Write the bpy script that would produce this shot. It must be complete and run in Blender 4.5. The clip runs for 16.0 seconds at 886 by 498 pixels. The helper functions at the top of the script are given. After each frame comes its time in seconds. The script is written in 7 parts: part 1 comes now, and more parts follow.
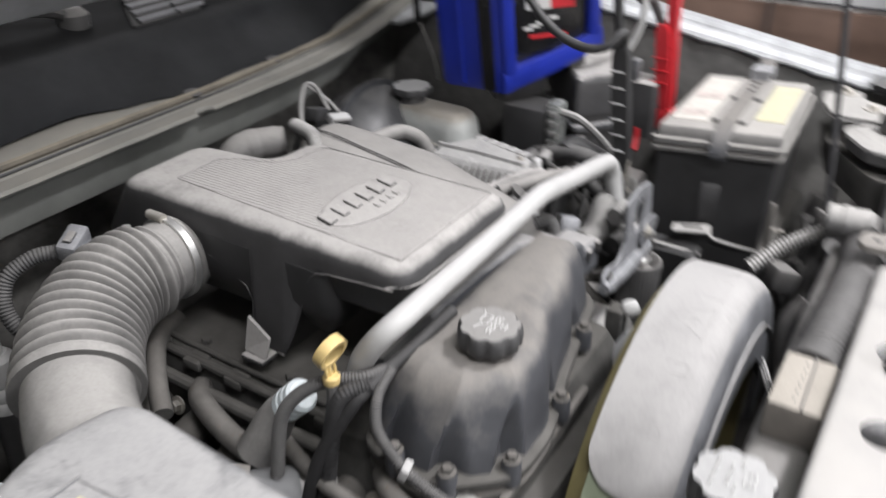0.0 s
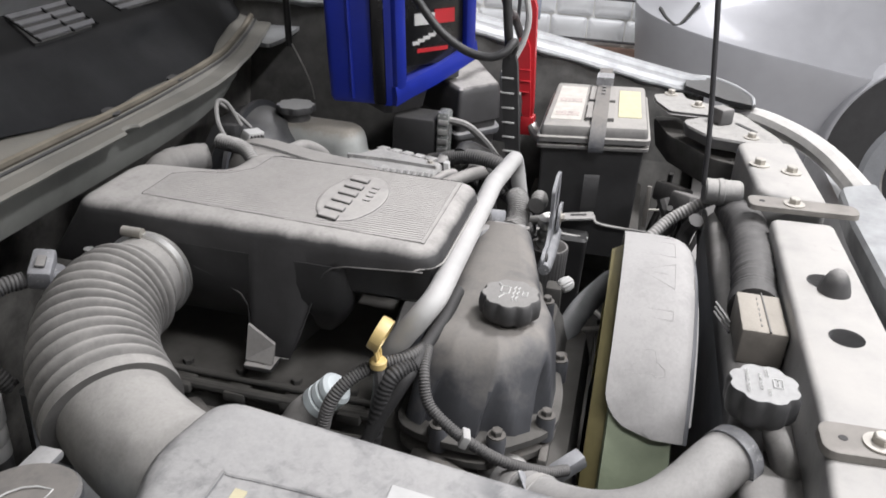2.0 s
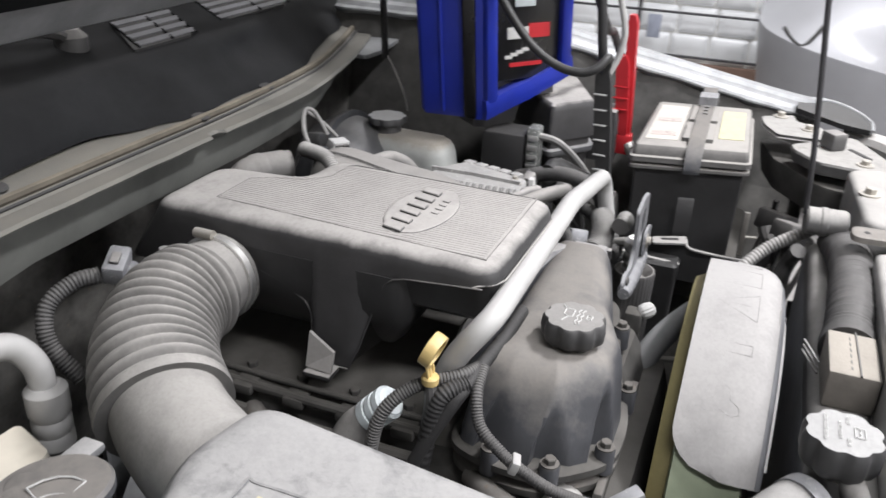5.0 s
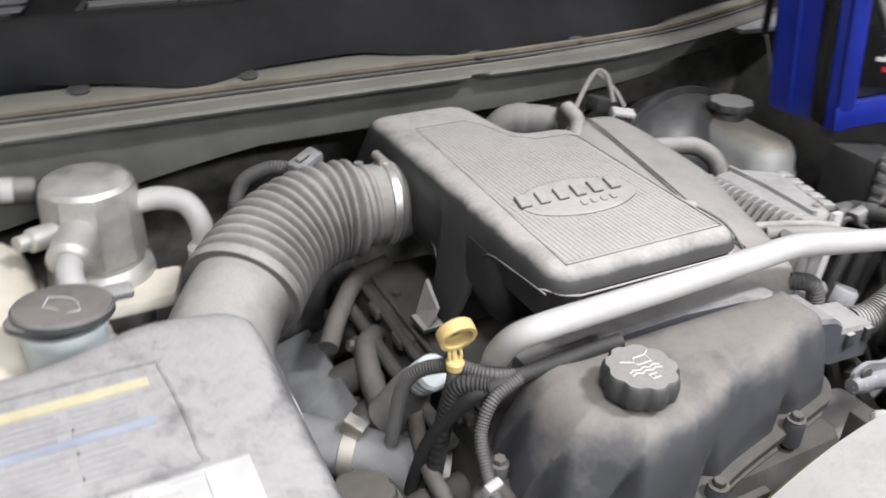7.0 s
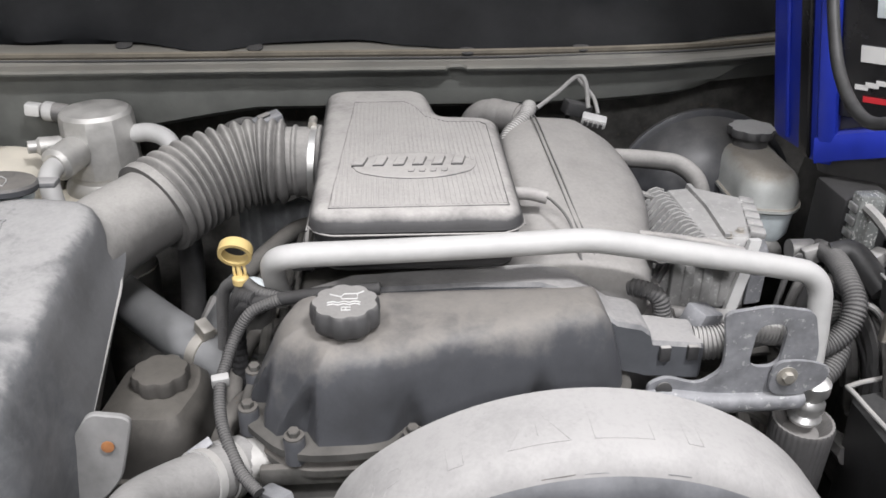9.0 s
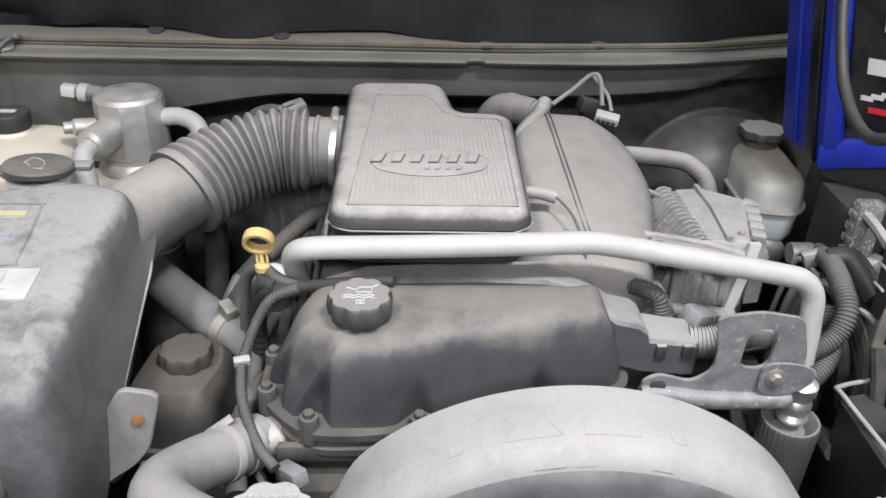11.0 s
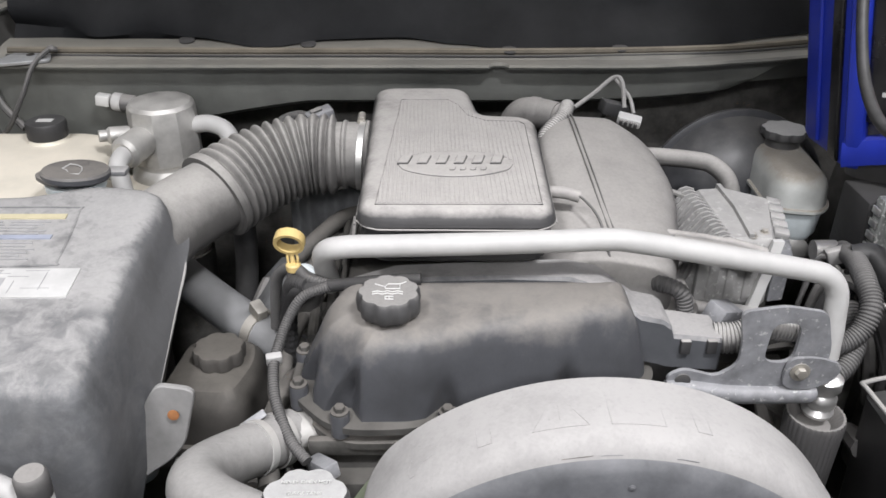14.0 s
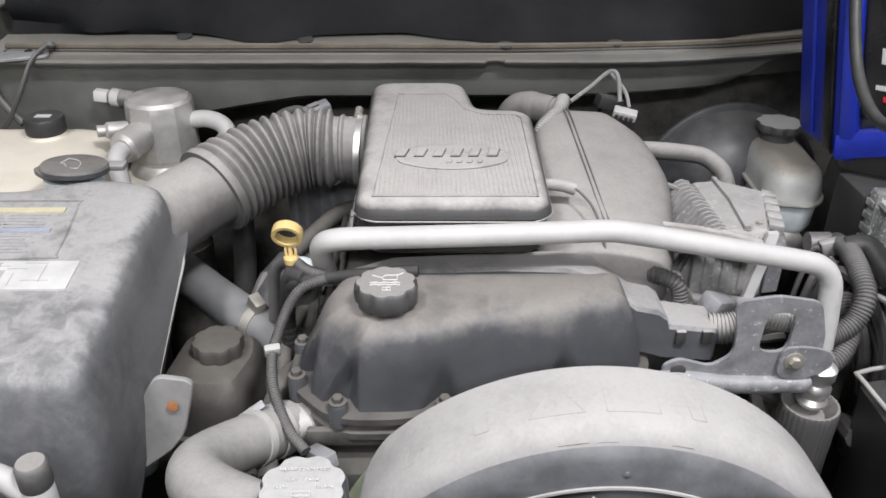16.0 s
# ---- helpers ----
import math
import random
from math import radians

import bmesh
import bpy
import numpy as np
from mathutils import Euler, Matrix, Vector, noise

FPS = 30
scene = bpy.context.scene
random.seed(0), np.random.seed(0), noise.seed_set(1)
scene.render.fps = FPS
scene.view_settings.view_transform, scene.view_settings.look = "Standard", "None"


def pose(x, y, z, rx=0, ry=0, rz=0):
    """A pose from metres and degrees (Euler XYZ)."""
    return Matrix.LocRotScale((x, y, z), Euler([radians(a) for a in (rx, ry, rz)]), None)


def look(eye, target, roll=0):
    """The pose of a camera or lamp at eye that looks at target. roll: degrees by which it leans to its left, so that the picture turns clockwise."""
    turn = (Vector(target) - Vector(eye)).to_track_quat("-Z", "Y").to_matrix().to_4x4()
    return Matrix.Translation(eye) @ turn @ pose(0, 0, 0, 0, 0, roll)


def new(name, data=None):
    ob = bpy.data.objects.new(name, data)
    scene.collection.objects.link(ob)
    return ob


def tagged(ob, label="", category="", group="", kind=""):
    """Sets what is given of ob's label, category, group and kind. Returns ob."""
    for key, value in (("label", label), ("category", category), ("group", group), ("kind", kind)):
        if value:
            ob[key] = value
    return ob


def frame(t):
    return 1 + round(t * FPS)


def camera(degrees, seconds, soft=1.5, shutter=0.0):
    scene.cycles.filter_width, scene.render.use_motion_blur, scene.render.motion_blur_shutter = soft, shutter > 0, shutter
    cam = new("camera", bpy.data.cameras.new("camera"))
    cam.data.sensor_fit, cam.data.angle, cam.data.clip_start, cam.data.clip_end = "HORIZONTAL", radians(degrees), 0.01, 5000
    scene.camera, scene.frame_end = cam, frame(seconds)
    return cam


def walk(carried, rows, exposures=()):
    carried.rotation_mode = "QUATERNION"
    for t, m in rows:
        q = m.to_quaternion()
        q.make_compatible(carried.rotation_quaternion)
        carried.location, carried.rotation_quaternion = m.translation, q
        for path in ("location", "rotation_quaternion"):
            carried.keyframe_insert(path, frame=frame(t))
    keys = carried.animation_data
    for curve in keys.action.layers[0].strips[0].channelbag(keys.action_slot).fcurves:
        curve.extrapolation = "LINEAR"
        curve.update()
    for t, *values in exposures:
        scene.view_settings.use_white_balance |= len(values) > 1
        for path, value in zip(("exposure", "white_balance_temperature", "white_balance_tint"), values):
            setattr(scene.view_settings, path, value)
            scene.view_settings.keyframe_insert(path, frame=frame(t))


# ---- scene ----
cam = camera(56.1, 16.0, soft=1.6, shutter=0.7)
PATH = [
    (0, (-0.764, -0.867, 1.515), (0.706, 0.052, 0.518), -0.2),
    (0.5, (-0.892, -0.768, 1.533), (0.717, -0.186, 0.498), -0.5),
    (1, (-0.887, -0.696, 1.494), (0.796, -0.135, 0.569), 1.0),
    (1.5, (-0.92, -0.665, 1.485), (0.807, -0.194, 0.593), 1.2),
    (2, (-0.942, -0.633, 1.472), (0.809, -0.255, 0.583), 3.1),
    (2.5, (-0.942, -0.615, 1.464), (0.798, -0.252, 0.548), 3.6),
    (3, (-0.937, -0.612, 1.458), (0.792, -0.234, 0.527), 3.5),
    (3.2, (-0.936, -0.611, 1.458), (0.796, -0.235, 0.531), 3.8),
    (5.5, (-0.89, -0.75, 1.472), (0.696, 0.072, 0.573), 3.2),
    (6, (-0.86, -0.846, 1.508), (0.489, 0.18, 0.448), 2.9),
    (6.2, (-0.827, -0.871, 1.488), (0.487, 0.233, 0.462), 0.8),
    (6.5, (-0.703, -0.9, 1.489), (0.463, 0.367, 0.471), 1.3),
    (7, (-0.58, -0.951, 1.463), (0.265, 0.563, 0.466), 2.3),
    (7.5, (-0.461, -1.063, 1.476), (0.114, 0.543, 0.431), -0.4),
    (7.8, (-0.385, -1.114, 1.482), (0.048, 0.528, 0.425), -1.3),
    (8, (-0.318, -1.125, 1.48), (0.025, 0.54, 0.426), 0.1),
    (8.5, (-0.159, -1.15, 1.451), (0.101, 0.558, 0.445), 4.8),
    (9, (-0.113, -1.22, 1.444), (0.024, 0.542, 0.508), 0.5),
    (9.5, (-0.121, -1.224, 1.479), (0.057, 0.486, 0.457), 4.1),
    (10, (-0.098, -1.237, 1.489), (0.022, 0.487, 0.483), 2.3),
    (10.2, (-0.103, -1.237, 1.495), (-0.003, 0.482, 0.479), 2.1),
    (12.5, (-0.11, -1.279, 1.497), (-0.03, 0.462, 0.516), 1.4),
    (13, (-0.112, -1.275, 1.496), (-0.054, 0.466, 0.514), 1.0),
    (13.5, (-0.112, -1.274, 1.496), (-0.072, 0.469, 0.517), 0.5),
    (14, (-0.112, -1.273, 1.493), (-0.076, 0.468, 0.51), 0.4),
    (14.5, (-0.114, -1.276, 1.495), (-0.072, 0.469, 0.518), 0.5),
    (15, (-0.114, -1.28, 1.495), (-0.06, 0.464, 0.516), 0.6),
    (15.5, (-0.115, -1.284, 1.495), (-0.057, 0.46, 0.518), 0.8),
    (16, (-0.111, -1.283, 1.489), (-0.07, 0.458, 0.504), 0.3),
]
walk(cam, [(t, look(eye, target, roll)) for t, eye, target, roll in PATH],
     [(0.0, 0.06), (1.5, 0.04), (2.5, -0.03), (3.0, -0.03), (5.5, 0.18), (6.0, 0.0), (6.5, 0.02), (7.0, 0.2), (7.5, -0.03), (8.0, -0.12), (8.5, 0.05), (9.0, 0.0), (16.0, -0.01)])

# ---- light: a closed garage with tube lights under the ceiling ----
world = bpy.data.worlds.new("garage_air")
world.use_nodes = True
world.node_tree.nodes["Background"].inputs[0].default_value = (0.9, 0.95, 1.0, 1)
world.node_tree.nodes["Background"].inputs[1].default_value = 0.02
scene.world = world
scene.view_settings.exposure = 0.0


def lamp(name, place, target, power, sx, sy, colour):
    data = bpy.data.lights.new(name, "AREA")
    data.energy, data.shape, data.size, data.size_y, data.color = power, "RECTANGLE", sx, sy, colour
    ob = new(name, data)
    ob.matrix_world = look(place, target)
    return ob


LAMPS = [((0.55, -1.5, 2.95), (0.55, -1.49, 0.0), 64, 0.42, 0.2),
         ((-0.9, -1.4, 2.95), (-0.9, -1.39, 0.0), 40, 0.3, 1.2),
         ((-0.3, -3.4, 2.95), (-0.3, -3.39, 0.0), 92, 1.4, 0.4),
         ((3.3, -0.6, 2.95), (3.3, -0.59, 0.0), 52, 0.4, 1.5),
         ((1.0, 1.75, 2.95), (1.0, 1.76, 0.0), 26, 0.4, 1.5)]
for place, aim, power, sx, sy in LAMPS:
    lamp("tube_light", place, aim, power, sx, sy, (0.985, 0.97, 0.995))


# ---- mesh helpers ----
def thing(name, label, category, place, group="", kind=""):
    ob = new(name)
    ob.location, ob.empty_display_size = place, 0.02
    return tagged(ob, label, category, group, kind)


def base_of(ob):
    while ob.parent:
        ob = ob.parent
    return Vector(ob.location)


def part(name, bm, material, parent=None, label="", angle=35, place=None):
    """Links a bmesh that is laid out in world metres as one mesh, under a thing or part, or alone."""
    origin = base_of(parent) if parent else Vector(place or (0, 0, 0))
    bmesh.ops.translate(bm, verts=bm.verts, vec=-origin)
    bmesh.ops.recalc_face_normals(bm, faces=bm.faces)
    me = bpy.data.meshes.new(name)
    bm.to_mesh(me)
    bm.free()
    me.materials.append(material)
    me.polygons.foreach_set("use_smooth", [True] * len(me.polygons))
    me.set_sharp_from_angle(angle=radians(angle))
    ob = new(name, me)
    if parent:
        ob.parent = parent
    else:
        ob.location = origin
    if label:
        ob["label"] = label
    return ob


def add(bm, other):
    """Moves the geometry of other into bm."""
    me = bpy.data.meshes.new("swap")
    other.to_mesh(me)
    other.free()
    bm.from_mesh(me)
    bpy.data.meshes.remove(me)
    return bm


def box(x0, x1, y0, y1, z0, z1, bevel=0.003, seg=2):
    bm = bmesh.new()
    bmesh.ops.create_cube(bm, size=1)
    bmesh.ops.scale(bm, verts=bm.verts, vec=(x1 - x0, y1 - y0, z1 - z0))
    bmesh.ops.translate(bm, verts=bm.verts, vec=((x0 + x1) / 2, (y0 + y1) / 2, (z0 + z1) / 2))
    if bevel:
        bmesh.ops.bevel(bm, geom=bm.edges[:], offset=bevel, segments=seg, affect="EDGES", profile=0.5)
    return bm


def turned(bm, m):
    bmesh.ops.transform(bm, matrix=m, verts=bm.verts)
    return bm


def about(place, rx=0, ry=0, rz=0):
    """A turn about a place."""
    return pose(*place, rx, ry, rz) @ Matrix.Translation([-c for c in place])


def frames_along(pts):
    pts = [Vector(p) for p in pts]
    tang = [(pts[min(i + 1, len(pts) - 1)] - pts[max(i - 1, 0)]).normalized() for i in range(len(pts))]
    side = tang[0].orthogonal().normalized()
    out = []
    for p, t in zip(pts, tang):
        side = (side - t * side.dot(t)).normalized()
        out.append((p, side, t.cross(side)))
    return out


def spline(pts, res=8):
    pts = [Vector(p) for p in pts]
    if len(pts) < 3:
        return [pts[0].lerp(pts[-1], i / res) for i in range(res + 1)]
    ext = [2 * pts[0] - pts[1], *pts, 2 * pts[-1] - pts[-2]]
    out = []
    for a, b, c, d in zip(ext, ext[1:], ext[2:], ext[3:]):
        for i in range(res):
            t = i / res
            out.append(0.5 * (2 * b + (c - a) * t + (2 * a - 5 * b + 4 * c - d) * t * t + (3 * b - a - 3 * c + d) * t ** 3))
    return out + [pts[-1]]


def skin(rings, closed=True, caps=True):
    """A mesh over rings of equally many points."""
    bm = bmesh.new()
    rows = [[bm.verts.new(p) for p in ring] for ring in rings]
    n = len(rows[0])
    for a, b in zip(rows, rows[1:]):
        for i in range(n if closed else n - 1):
            bm.faces.new((a[i], a[(i + 1) % n], b[(i + 1) % n], b[i]))
    if caps and closed:
        bm.faces.new(rows[0][::-1])
        bm.faces.new(rows[-1])
    return bm


def tube(pts, r, n=14, res=8, shape=None, smooth=True):
    """A round bar along points; shape(s) with s from 0 to 1 gives a factor on the radius."""
    line = spline(pts, res) if smooth else [Vector(p) for p in pts]
    m = len(line) - 1
    rings = []
    for i, (p, u, v) in enumerate(frames_along(line)):
        k = r * (shape(i / m) if shape else 1)
        rings.append([p + k * (math.cos(a) * u + math.sin(a) * v) for a in (2 * math.pi * j / n for j in range(n))])
    return skin(rings)


def conduit(pts, r, pitch=0.0042, n=14):
    """A corrugated split conduit."""
    line = spline(pts, 40)
    length = sum((b - a).length for a, b in zip(line, line[1:]))
    count = max(4, int(length / pitch))
    steps, walked, k, fine = count * 4, 0.0, 0, []
    for i in range(steps + 1):
        want = length * i / steps
        while k < len(line) - 2 and walked + (line[k + 1] - line[k]).length < want:
            walked += (line[k + 1] - line[k]).length
            k += 1
        seg = (line[k + 1] - line[k]).length or 1
        fine.append(line[k].lerp(line[k + 1], min(1, (want - walked) / seg)))
    return tube(fine, r, n, shape=lambda s: 1 - 0.1 * (round(s * steps) % 4 in (2, 3)), smooth=False)


def lathe(profile, place, axis=(0, 0, 1), n=32, lobes=0, deep=0.0, below=2):
    """A turned body: profile of (radius, height) along the axis. The first `below` loops from the end stay lobed alike."""
    rot = Vector((0, 0, 1)).rotation_difference(Vector(axis).normalized()).to_matrix()
    rings = []
    for r, h in profile:
        ring = []
        for j in range(n):
            a = 2 * math.pi * j / n
            k = r * (1 - deep * (0.5 + 0.5 * math.cos(lobes * a)) ** 2) if lobes else r
            ring.append(Vector(place) + rot @ Vector((k * math.cos(a), k * math.sin(a), h)))
        rings.append(ring)
    return skin(rings)


def inset(poly, d):
    """A polygon, counter-clockwise, with each edge moved inwards by d."""
    out, n = [], len(poly)
    for i in range(n):
        (ax, ay), (bx, by), (cx, cy) = poly[i - 1], poly[i], poly[(i + 1) % n]
        u, v = Vector((bx - ax, by - ay)).normalized(), Vector((cx - bx, cy - by)).normalized()
        nu, nv = Vector((-u.y, u.x)), Vector((-v.y, v.x))
        k = d / max(0.3, 1 + nu.dot(nv))
        out.append((bx + k * (nu.x + nv.x), by + k * (nu.y + nv.y)))
    return out


def rounded(poly, r, n=6, fine=0.0):
    """The polygon with arcs of about radius r at its corners; fine: longest step along the edges."""
    out, m = [], len(poly)
    for i in range(m):
        a, b, c = (Vector(poly[k]) for k in (i - 1, i, (i + 1) % m))
        k = min(r, 0.45 * (a - b).length, 0.45 * (c - b).length)
        p, q = b + (a - b).normalized() * k, b + (c - b).normalized() * k
        for j in range(n + 1):
            t = j / n
            out.append((1 - t) ** 2 * p + 2 * t * (1 - t) * b + t * t * q)
    return out


def divided(ring, counts):
    """Splits the gaps of a ring; counts from the first ring keep all rings alike."""
    out = []
    for i, p in enumerate(ring):
        q = ring[(i + 1) % len(ring)]
        out += [p.lerp(q, j / counts[i]) for j in range(counts[i])]
    return out


def slab(poly, levels, r=0.02, n=6, shape=None, fine=0.0):
    """A body over a rounded polygon: levels of (z, inset) from below to above. shape moves each point."""
    rings, counts = [], None
    for z, d in levels:
        ring = rounded(inset(poly, d), max(0.002, r - d * 0.6), n)
        if fine:
            if counts is None:
                counts = [max(1, int((ring[(i + 1) % len(ring)] - p).length / fine)) for i, p in enumerate(ring)]
            ring = divided(ring, counts)
        pts = [Vector((p.x, p.y, z)) for p in ring]
        rings.append([shape(p) if shape else p for p in pts])
    return skin(rings)


def dome(z0, z1, r, steps=4, start=0.0):
    """Levels for a wall from z0 with a rounded top edge of radius r at z1."""
    rows = [(z0, start)]
    for i in range(steps + 1):
        a = math.pi / 2 * i / steps
        rows.append((z1 - r + r * math.sin(a), start + r * (1 - math.cos(a))))
    return rows


def bolt(place, r, axis=(0, 0, 1), washer=1.5, tall=1.0):
    bm = lathe([(r * washer, 0), (r * washer, 0.25 * r), (r * 1.05, 0.3 * r)], place, axis, 20)
    head = lathe([(r, 0.25 * r), (r, tall * r * 1.15), (r * 0.85, tall * r * 1.3)], place, axis, 6)
    return add(bm, head)


def words(text, size, m, depth=0.0006):
    """Flat lettering in the built-in font, as a bmesh laid by the matrix m."""
    curve = bpy.data.curves.new("words", "FONT")
    curve.body, curve.size, curve.extrude, curve.align_x, curve.align_y = text, size, depth, "CENTER", "CENTER"
    ob = bpy.data.objects.new("words", curve)
    scene.collection.objects.link(ob)
    me = ob.evaluated_get(bpy.context.evaluated_depsgraph_get()).to_mesh()
    bm = bmesh.new()
    bm.from_mesh(me)
    bpy.data.objects.remove(ob)
    return turned(bm, m)


# ---- materials ----
def surface(name, base, rough=0.6, metal=0.0, dust=0.0, dust_colour=(0.5, 0.48, 0.455), low=0.05, onset=0.1, full=0.93, spec=0.5, grain=220.0, bump=0.25, blotch=14.0, vary=0.25, coat=0.0, spots=None, spot_at=0.62, spot_soft=0.06, ragged=0.1, worn=0.93, scuffs=0.06, flecks=0.12, mottle=0.25, rub=None):
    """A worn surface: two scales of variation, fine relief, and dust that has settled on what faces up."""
    mat = bpy.data.materials.new(name)
    mat.use_nodes = True
    nt = mat.node_tree
    bsdf = nt.nodes["Principled BSDF"]
    link = nt.links.new

    def node(kind, **values):
        nd = nt.nodes.new(kind)
        for key, value in values.items():
            nd.inputs[key].default_value = value
        return nd

    where = nt.nodes.new("ShaderNodeTexCoord")
    fine = node("ShaderNodeTexNoise", Scale=grain, Detail=5.0, Roughness=0.6)
    wide = node("ShaderNodeTexNoise", Scale=blotch, Detail=6.0, Roughness=0.62)
    for nd in (fine, wide):
        link(where.outputs["Object"], nd.inputs["Vector"])
    tone = nt.nodes.new("ShaderNodeMapRange")
    tone.inputs["From Min"].default_value, tone.inputs["From Max"].default_value = 0.3, 0.7
    tone.inputs["To Min"].default_value, tone.inputs["To Max"].default_value = 1 - vary, 1 + vary
    link(wide.outputs["Fac"], tone.inputs["Value"])
    paint = nt.nodes.new("ShaderNodeMix")
    paint.data_type, paint.blend_type = "RGBA", "MULTIPLY"
    paint.inputs["Factor"].default_value = 1.0
    paint.inputs["A"].default_value = (*base, 1)
    link(tone.outputs["Result"], paint.inputs["B"])
    colour, roughness = paint.outputs["Result"], None
    if spots:
        mark = nt.nodes.new("ShaderNodeMapRange")
        mark.inputs["From Min"].default_value, mark.inputs["From Max"].default_value = spot_at, spot_at + spot_soft
        marks = node("ShaderNodeTexNoise", Scale=blotch * 3.3, Detail=8.0, Roughness=0.7)
        link(where.outputs["Object"], marks.inputs["Vector"])
        link(marks.outputs["Fac"], mark.inputs["Value"])
        blend = nt.nodes.new("ShaderNodeMix")
        blend.data_type = "RGBA"
        link(mark.outputs["Result"], blend.inputs["Factor"])
        link(colour, blend.inputs["A"])
        blend.inputs["B"].default_value = (*spots, 1)
        colour = blend.outputs["Result"]
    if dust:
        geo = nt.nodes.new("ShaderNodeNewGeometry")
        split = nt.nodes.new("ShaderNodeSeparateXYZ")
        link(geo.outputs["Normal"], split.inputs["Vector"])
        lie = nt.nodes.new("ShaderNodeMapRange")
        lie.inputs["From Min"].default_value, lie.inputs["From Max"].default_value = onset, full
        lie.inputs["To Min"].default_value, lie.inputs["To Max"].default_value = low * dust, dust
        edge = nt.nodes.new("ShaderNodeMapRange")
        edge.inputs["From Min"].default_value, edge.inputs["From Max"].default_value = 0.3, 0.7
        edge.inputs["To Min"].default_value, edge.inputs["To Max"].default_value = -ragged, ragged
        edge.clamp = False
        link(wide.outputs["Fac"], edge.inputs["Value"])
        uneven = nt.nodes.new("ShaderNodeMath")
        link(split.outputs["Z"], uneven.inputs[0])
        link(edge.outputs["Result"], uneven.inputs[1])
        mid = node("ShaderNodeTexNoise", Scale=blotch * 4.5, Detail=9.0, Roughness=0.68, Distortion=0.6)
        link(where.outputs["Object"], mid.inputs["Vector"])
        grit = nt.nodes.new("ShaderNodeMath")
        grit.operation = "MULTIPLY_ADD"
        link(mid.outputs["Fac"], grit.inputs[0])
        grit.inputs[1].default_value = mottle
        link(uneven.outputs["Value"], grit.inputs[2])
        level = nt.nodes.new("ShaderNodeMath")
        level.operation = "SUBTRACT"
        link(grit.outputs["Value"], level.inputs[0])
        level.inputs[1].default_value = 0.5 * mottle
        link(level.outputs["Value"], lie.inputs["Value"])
        patch = nt.nodes.new("ShaderNodeMapRange")
        patch.inputs["From Min"].default_value, patch.inputs["From Max"].default_value = 0.28, 0.6
        patch.inputs["To Min"].default_value, patch.inputs["To Max"].default_value = worn, 1.06
        link(wide.outputs["Fac"], patch.inputs["Value"])
        speck = nt.nodes.new("ShaderNodeMapRange")
        speck.inputs["From Min"].default_value, speck.inputs["From Max"].default_value = 0.25, 0.6
        speck.inputs["To Min"].default_value, speck.inputs["To Max"].default_value = 0.9, 1.03
        link(fine.outputs["Fac"], speck.inputs["Value"])
        rubbed = nt.nodes.new("ShaderNodeMapRange")
        rubbed.inputs["From Min"].default_value, rubbed.inputs["From Max"].default_value = 0.3, 0.56
        rubbed.inputs["To Min"].default_value, rubbed.inputs["To Max"].default_value = 1 - scuffs, 1.0
        link(mid.outputs["Fac"], rubbed.inputs["Value"])
        cells = node("ShaderNodeTexVoronoi", Scale=95.0, Randomness=1.0)
        link(where.outputs["Object"], cells.inputs["Vector"])
        fleck = nt.nodes.new("ShaderNodeMapRange")
        fleck.inputs["From Min"].default_value, fleck.inputs["From Max"].default_value = 0.06, 0.13
        fleck.inputs["To Min"].default_value, fleck.inputs["To Max"].default_value = 1 - flecks, 1.0
        link(cells.outputs["Distance"], fleck.inputs["Value"])
        thin = nt.nodes.new("ShaderNodeMath")
        thin.operation = "MULTIPLY"
        link(rubbed.outputs["Result"], thin.inputs[0])
        link(fleck.outputs["Result"], thin.inputs[1])
        uncovered = nt.nodes.new("ShaderNodeMath")
        uncovered.operation = "MULTIPLY"
        link(thin.outputs["Value"], uncovered.inputs[0])
        link(patch.outputs["Result"], uncovered.inputs[1])
        cover_left = uncovered.outputs["Value"]
        if rub:
            # dust wiped off by passing sleeves: a ragged band along the front
            parts = nt.nodes.new("ShaderNodeSeparateXYZ")
            link(where.outputs["Object"], parts.inputs["Vector"])
            band = nt.nodes.new("ShaderNodeMapRange")
            band.inputs["From Min"].default_value, band.inputs["From Max"].default_value = rub[1], rub[0]
            link(parts.outputs["Y"], band.inputs["Value"])
            smear = node("ShaderNodeTexNoise", Scale=36.0, Detail=10.0, Roughness=0.7, Distortion=0.5)
            link(where.outputs["Object"], smear.inputs["Vector"])
            wipe = nt.nodes.new("ShaderNodeMapRange")
            wipe.inputs["From Min"].default_value, wipe.inputs["From Max"].default_value = 0.33, 0.6
            wipe.inputs["To Max"].default_value = rub[2]
            link(smear.outputs["Fac"], wipe.inputs["Value"])
            gone = nt.nodes.new("ShaderNodeMath")
            gone.operation = "MULTIPLY"
            link(band.outputs["Result"], gone.inputs[0])
            link(wipe.outputs["Result"], gone.inputs[1])
            rest = nt.nodes.new("ShaderNodeMath")
            rest.operation = "MULTIPLY_ADD"
            link(gone.outputs["Value"], rest.inputs[0])
            rest.inputs[1].default_value, rest.inputs[2].default_value = -1.0, 1.0
            left = nt.nodes.new("ShaderNodeMath")
            left.operation = "MULTIPLY"
            link(rest.outputs["Value"], left.inputs[0])
            link(cover_left, left.inputs[1])
            cover_left = left.outputs["Value"]
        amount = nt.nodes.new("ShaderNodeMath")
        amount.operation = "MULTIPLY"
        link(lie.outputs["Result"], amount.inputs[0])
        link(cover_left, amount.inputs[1])
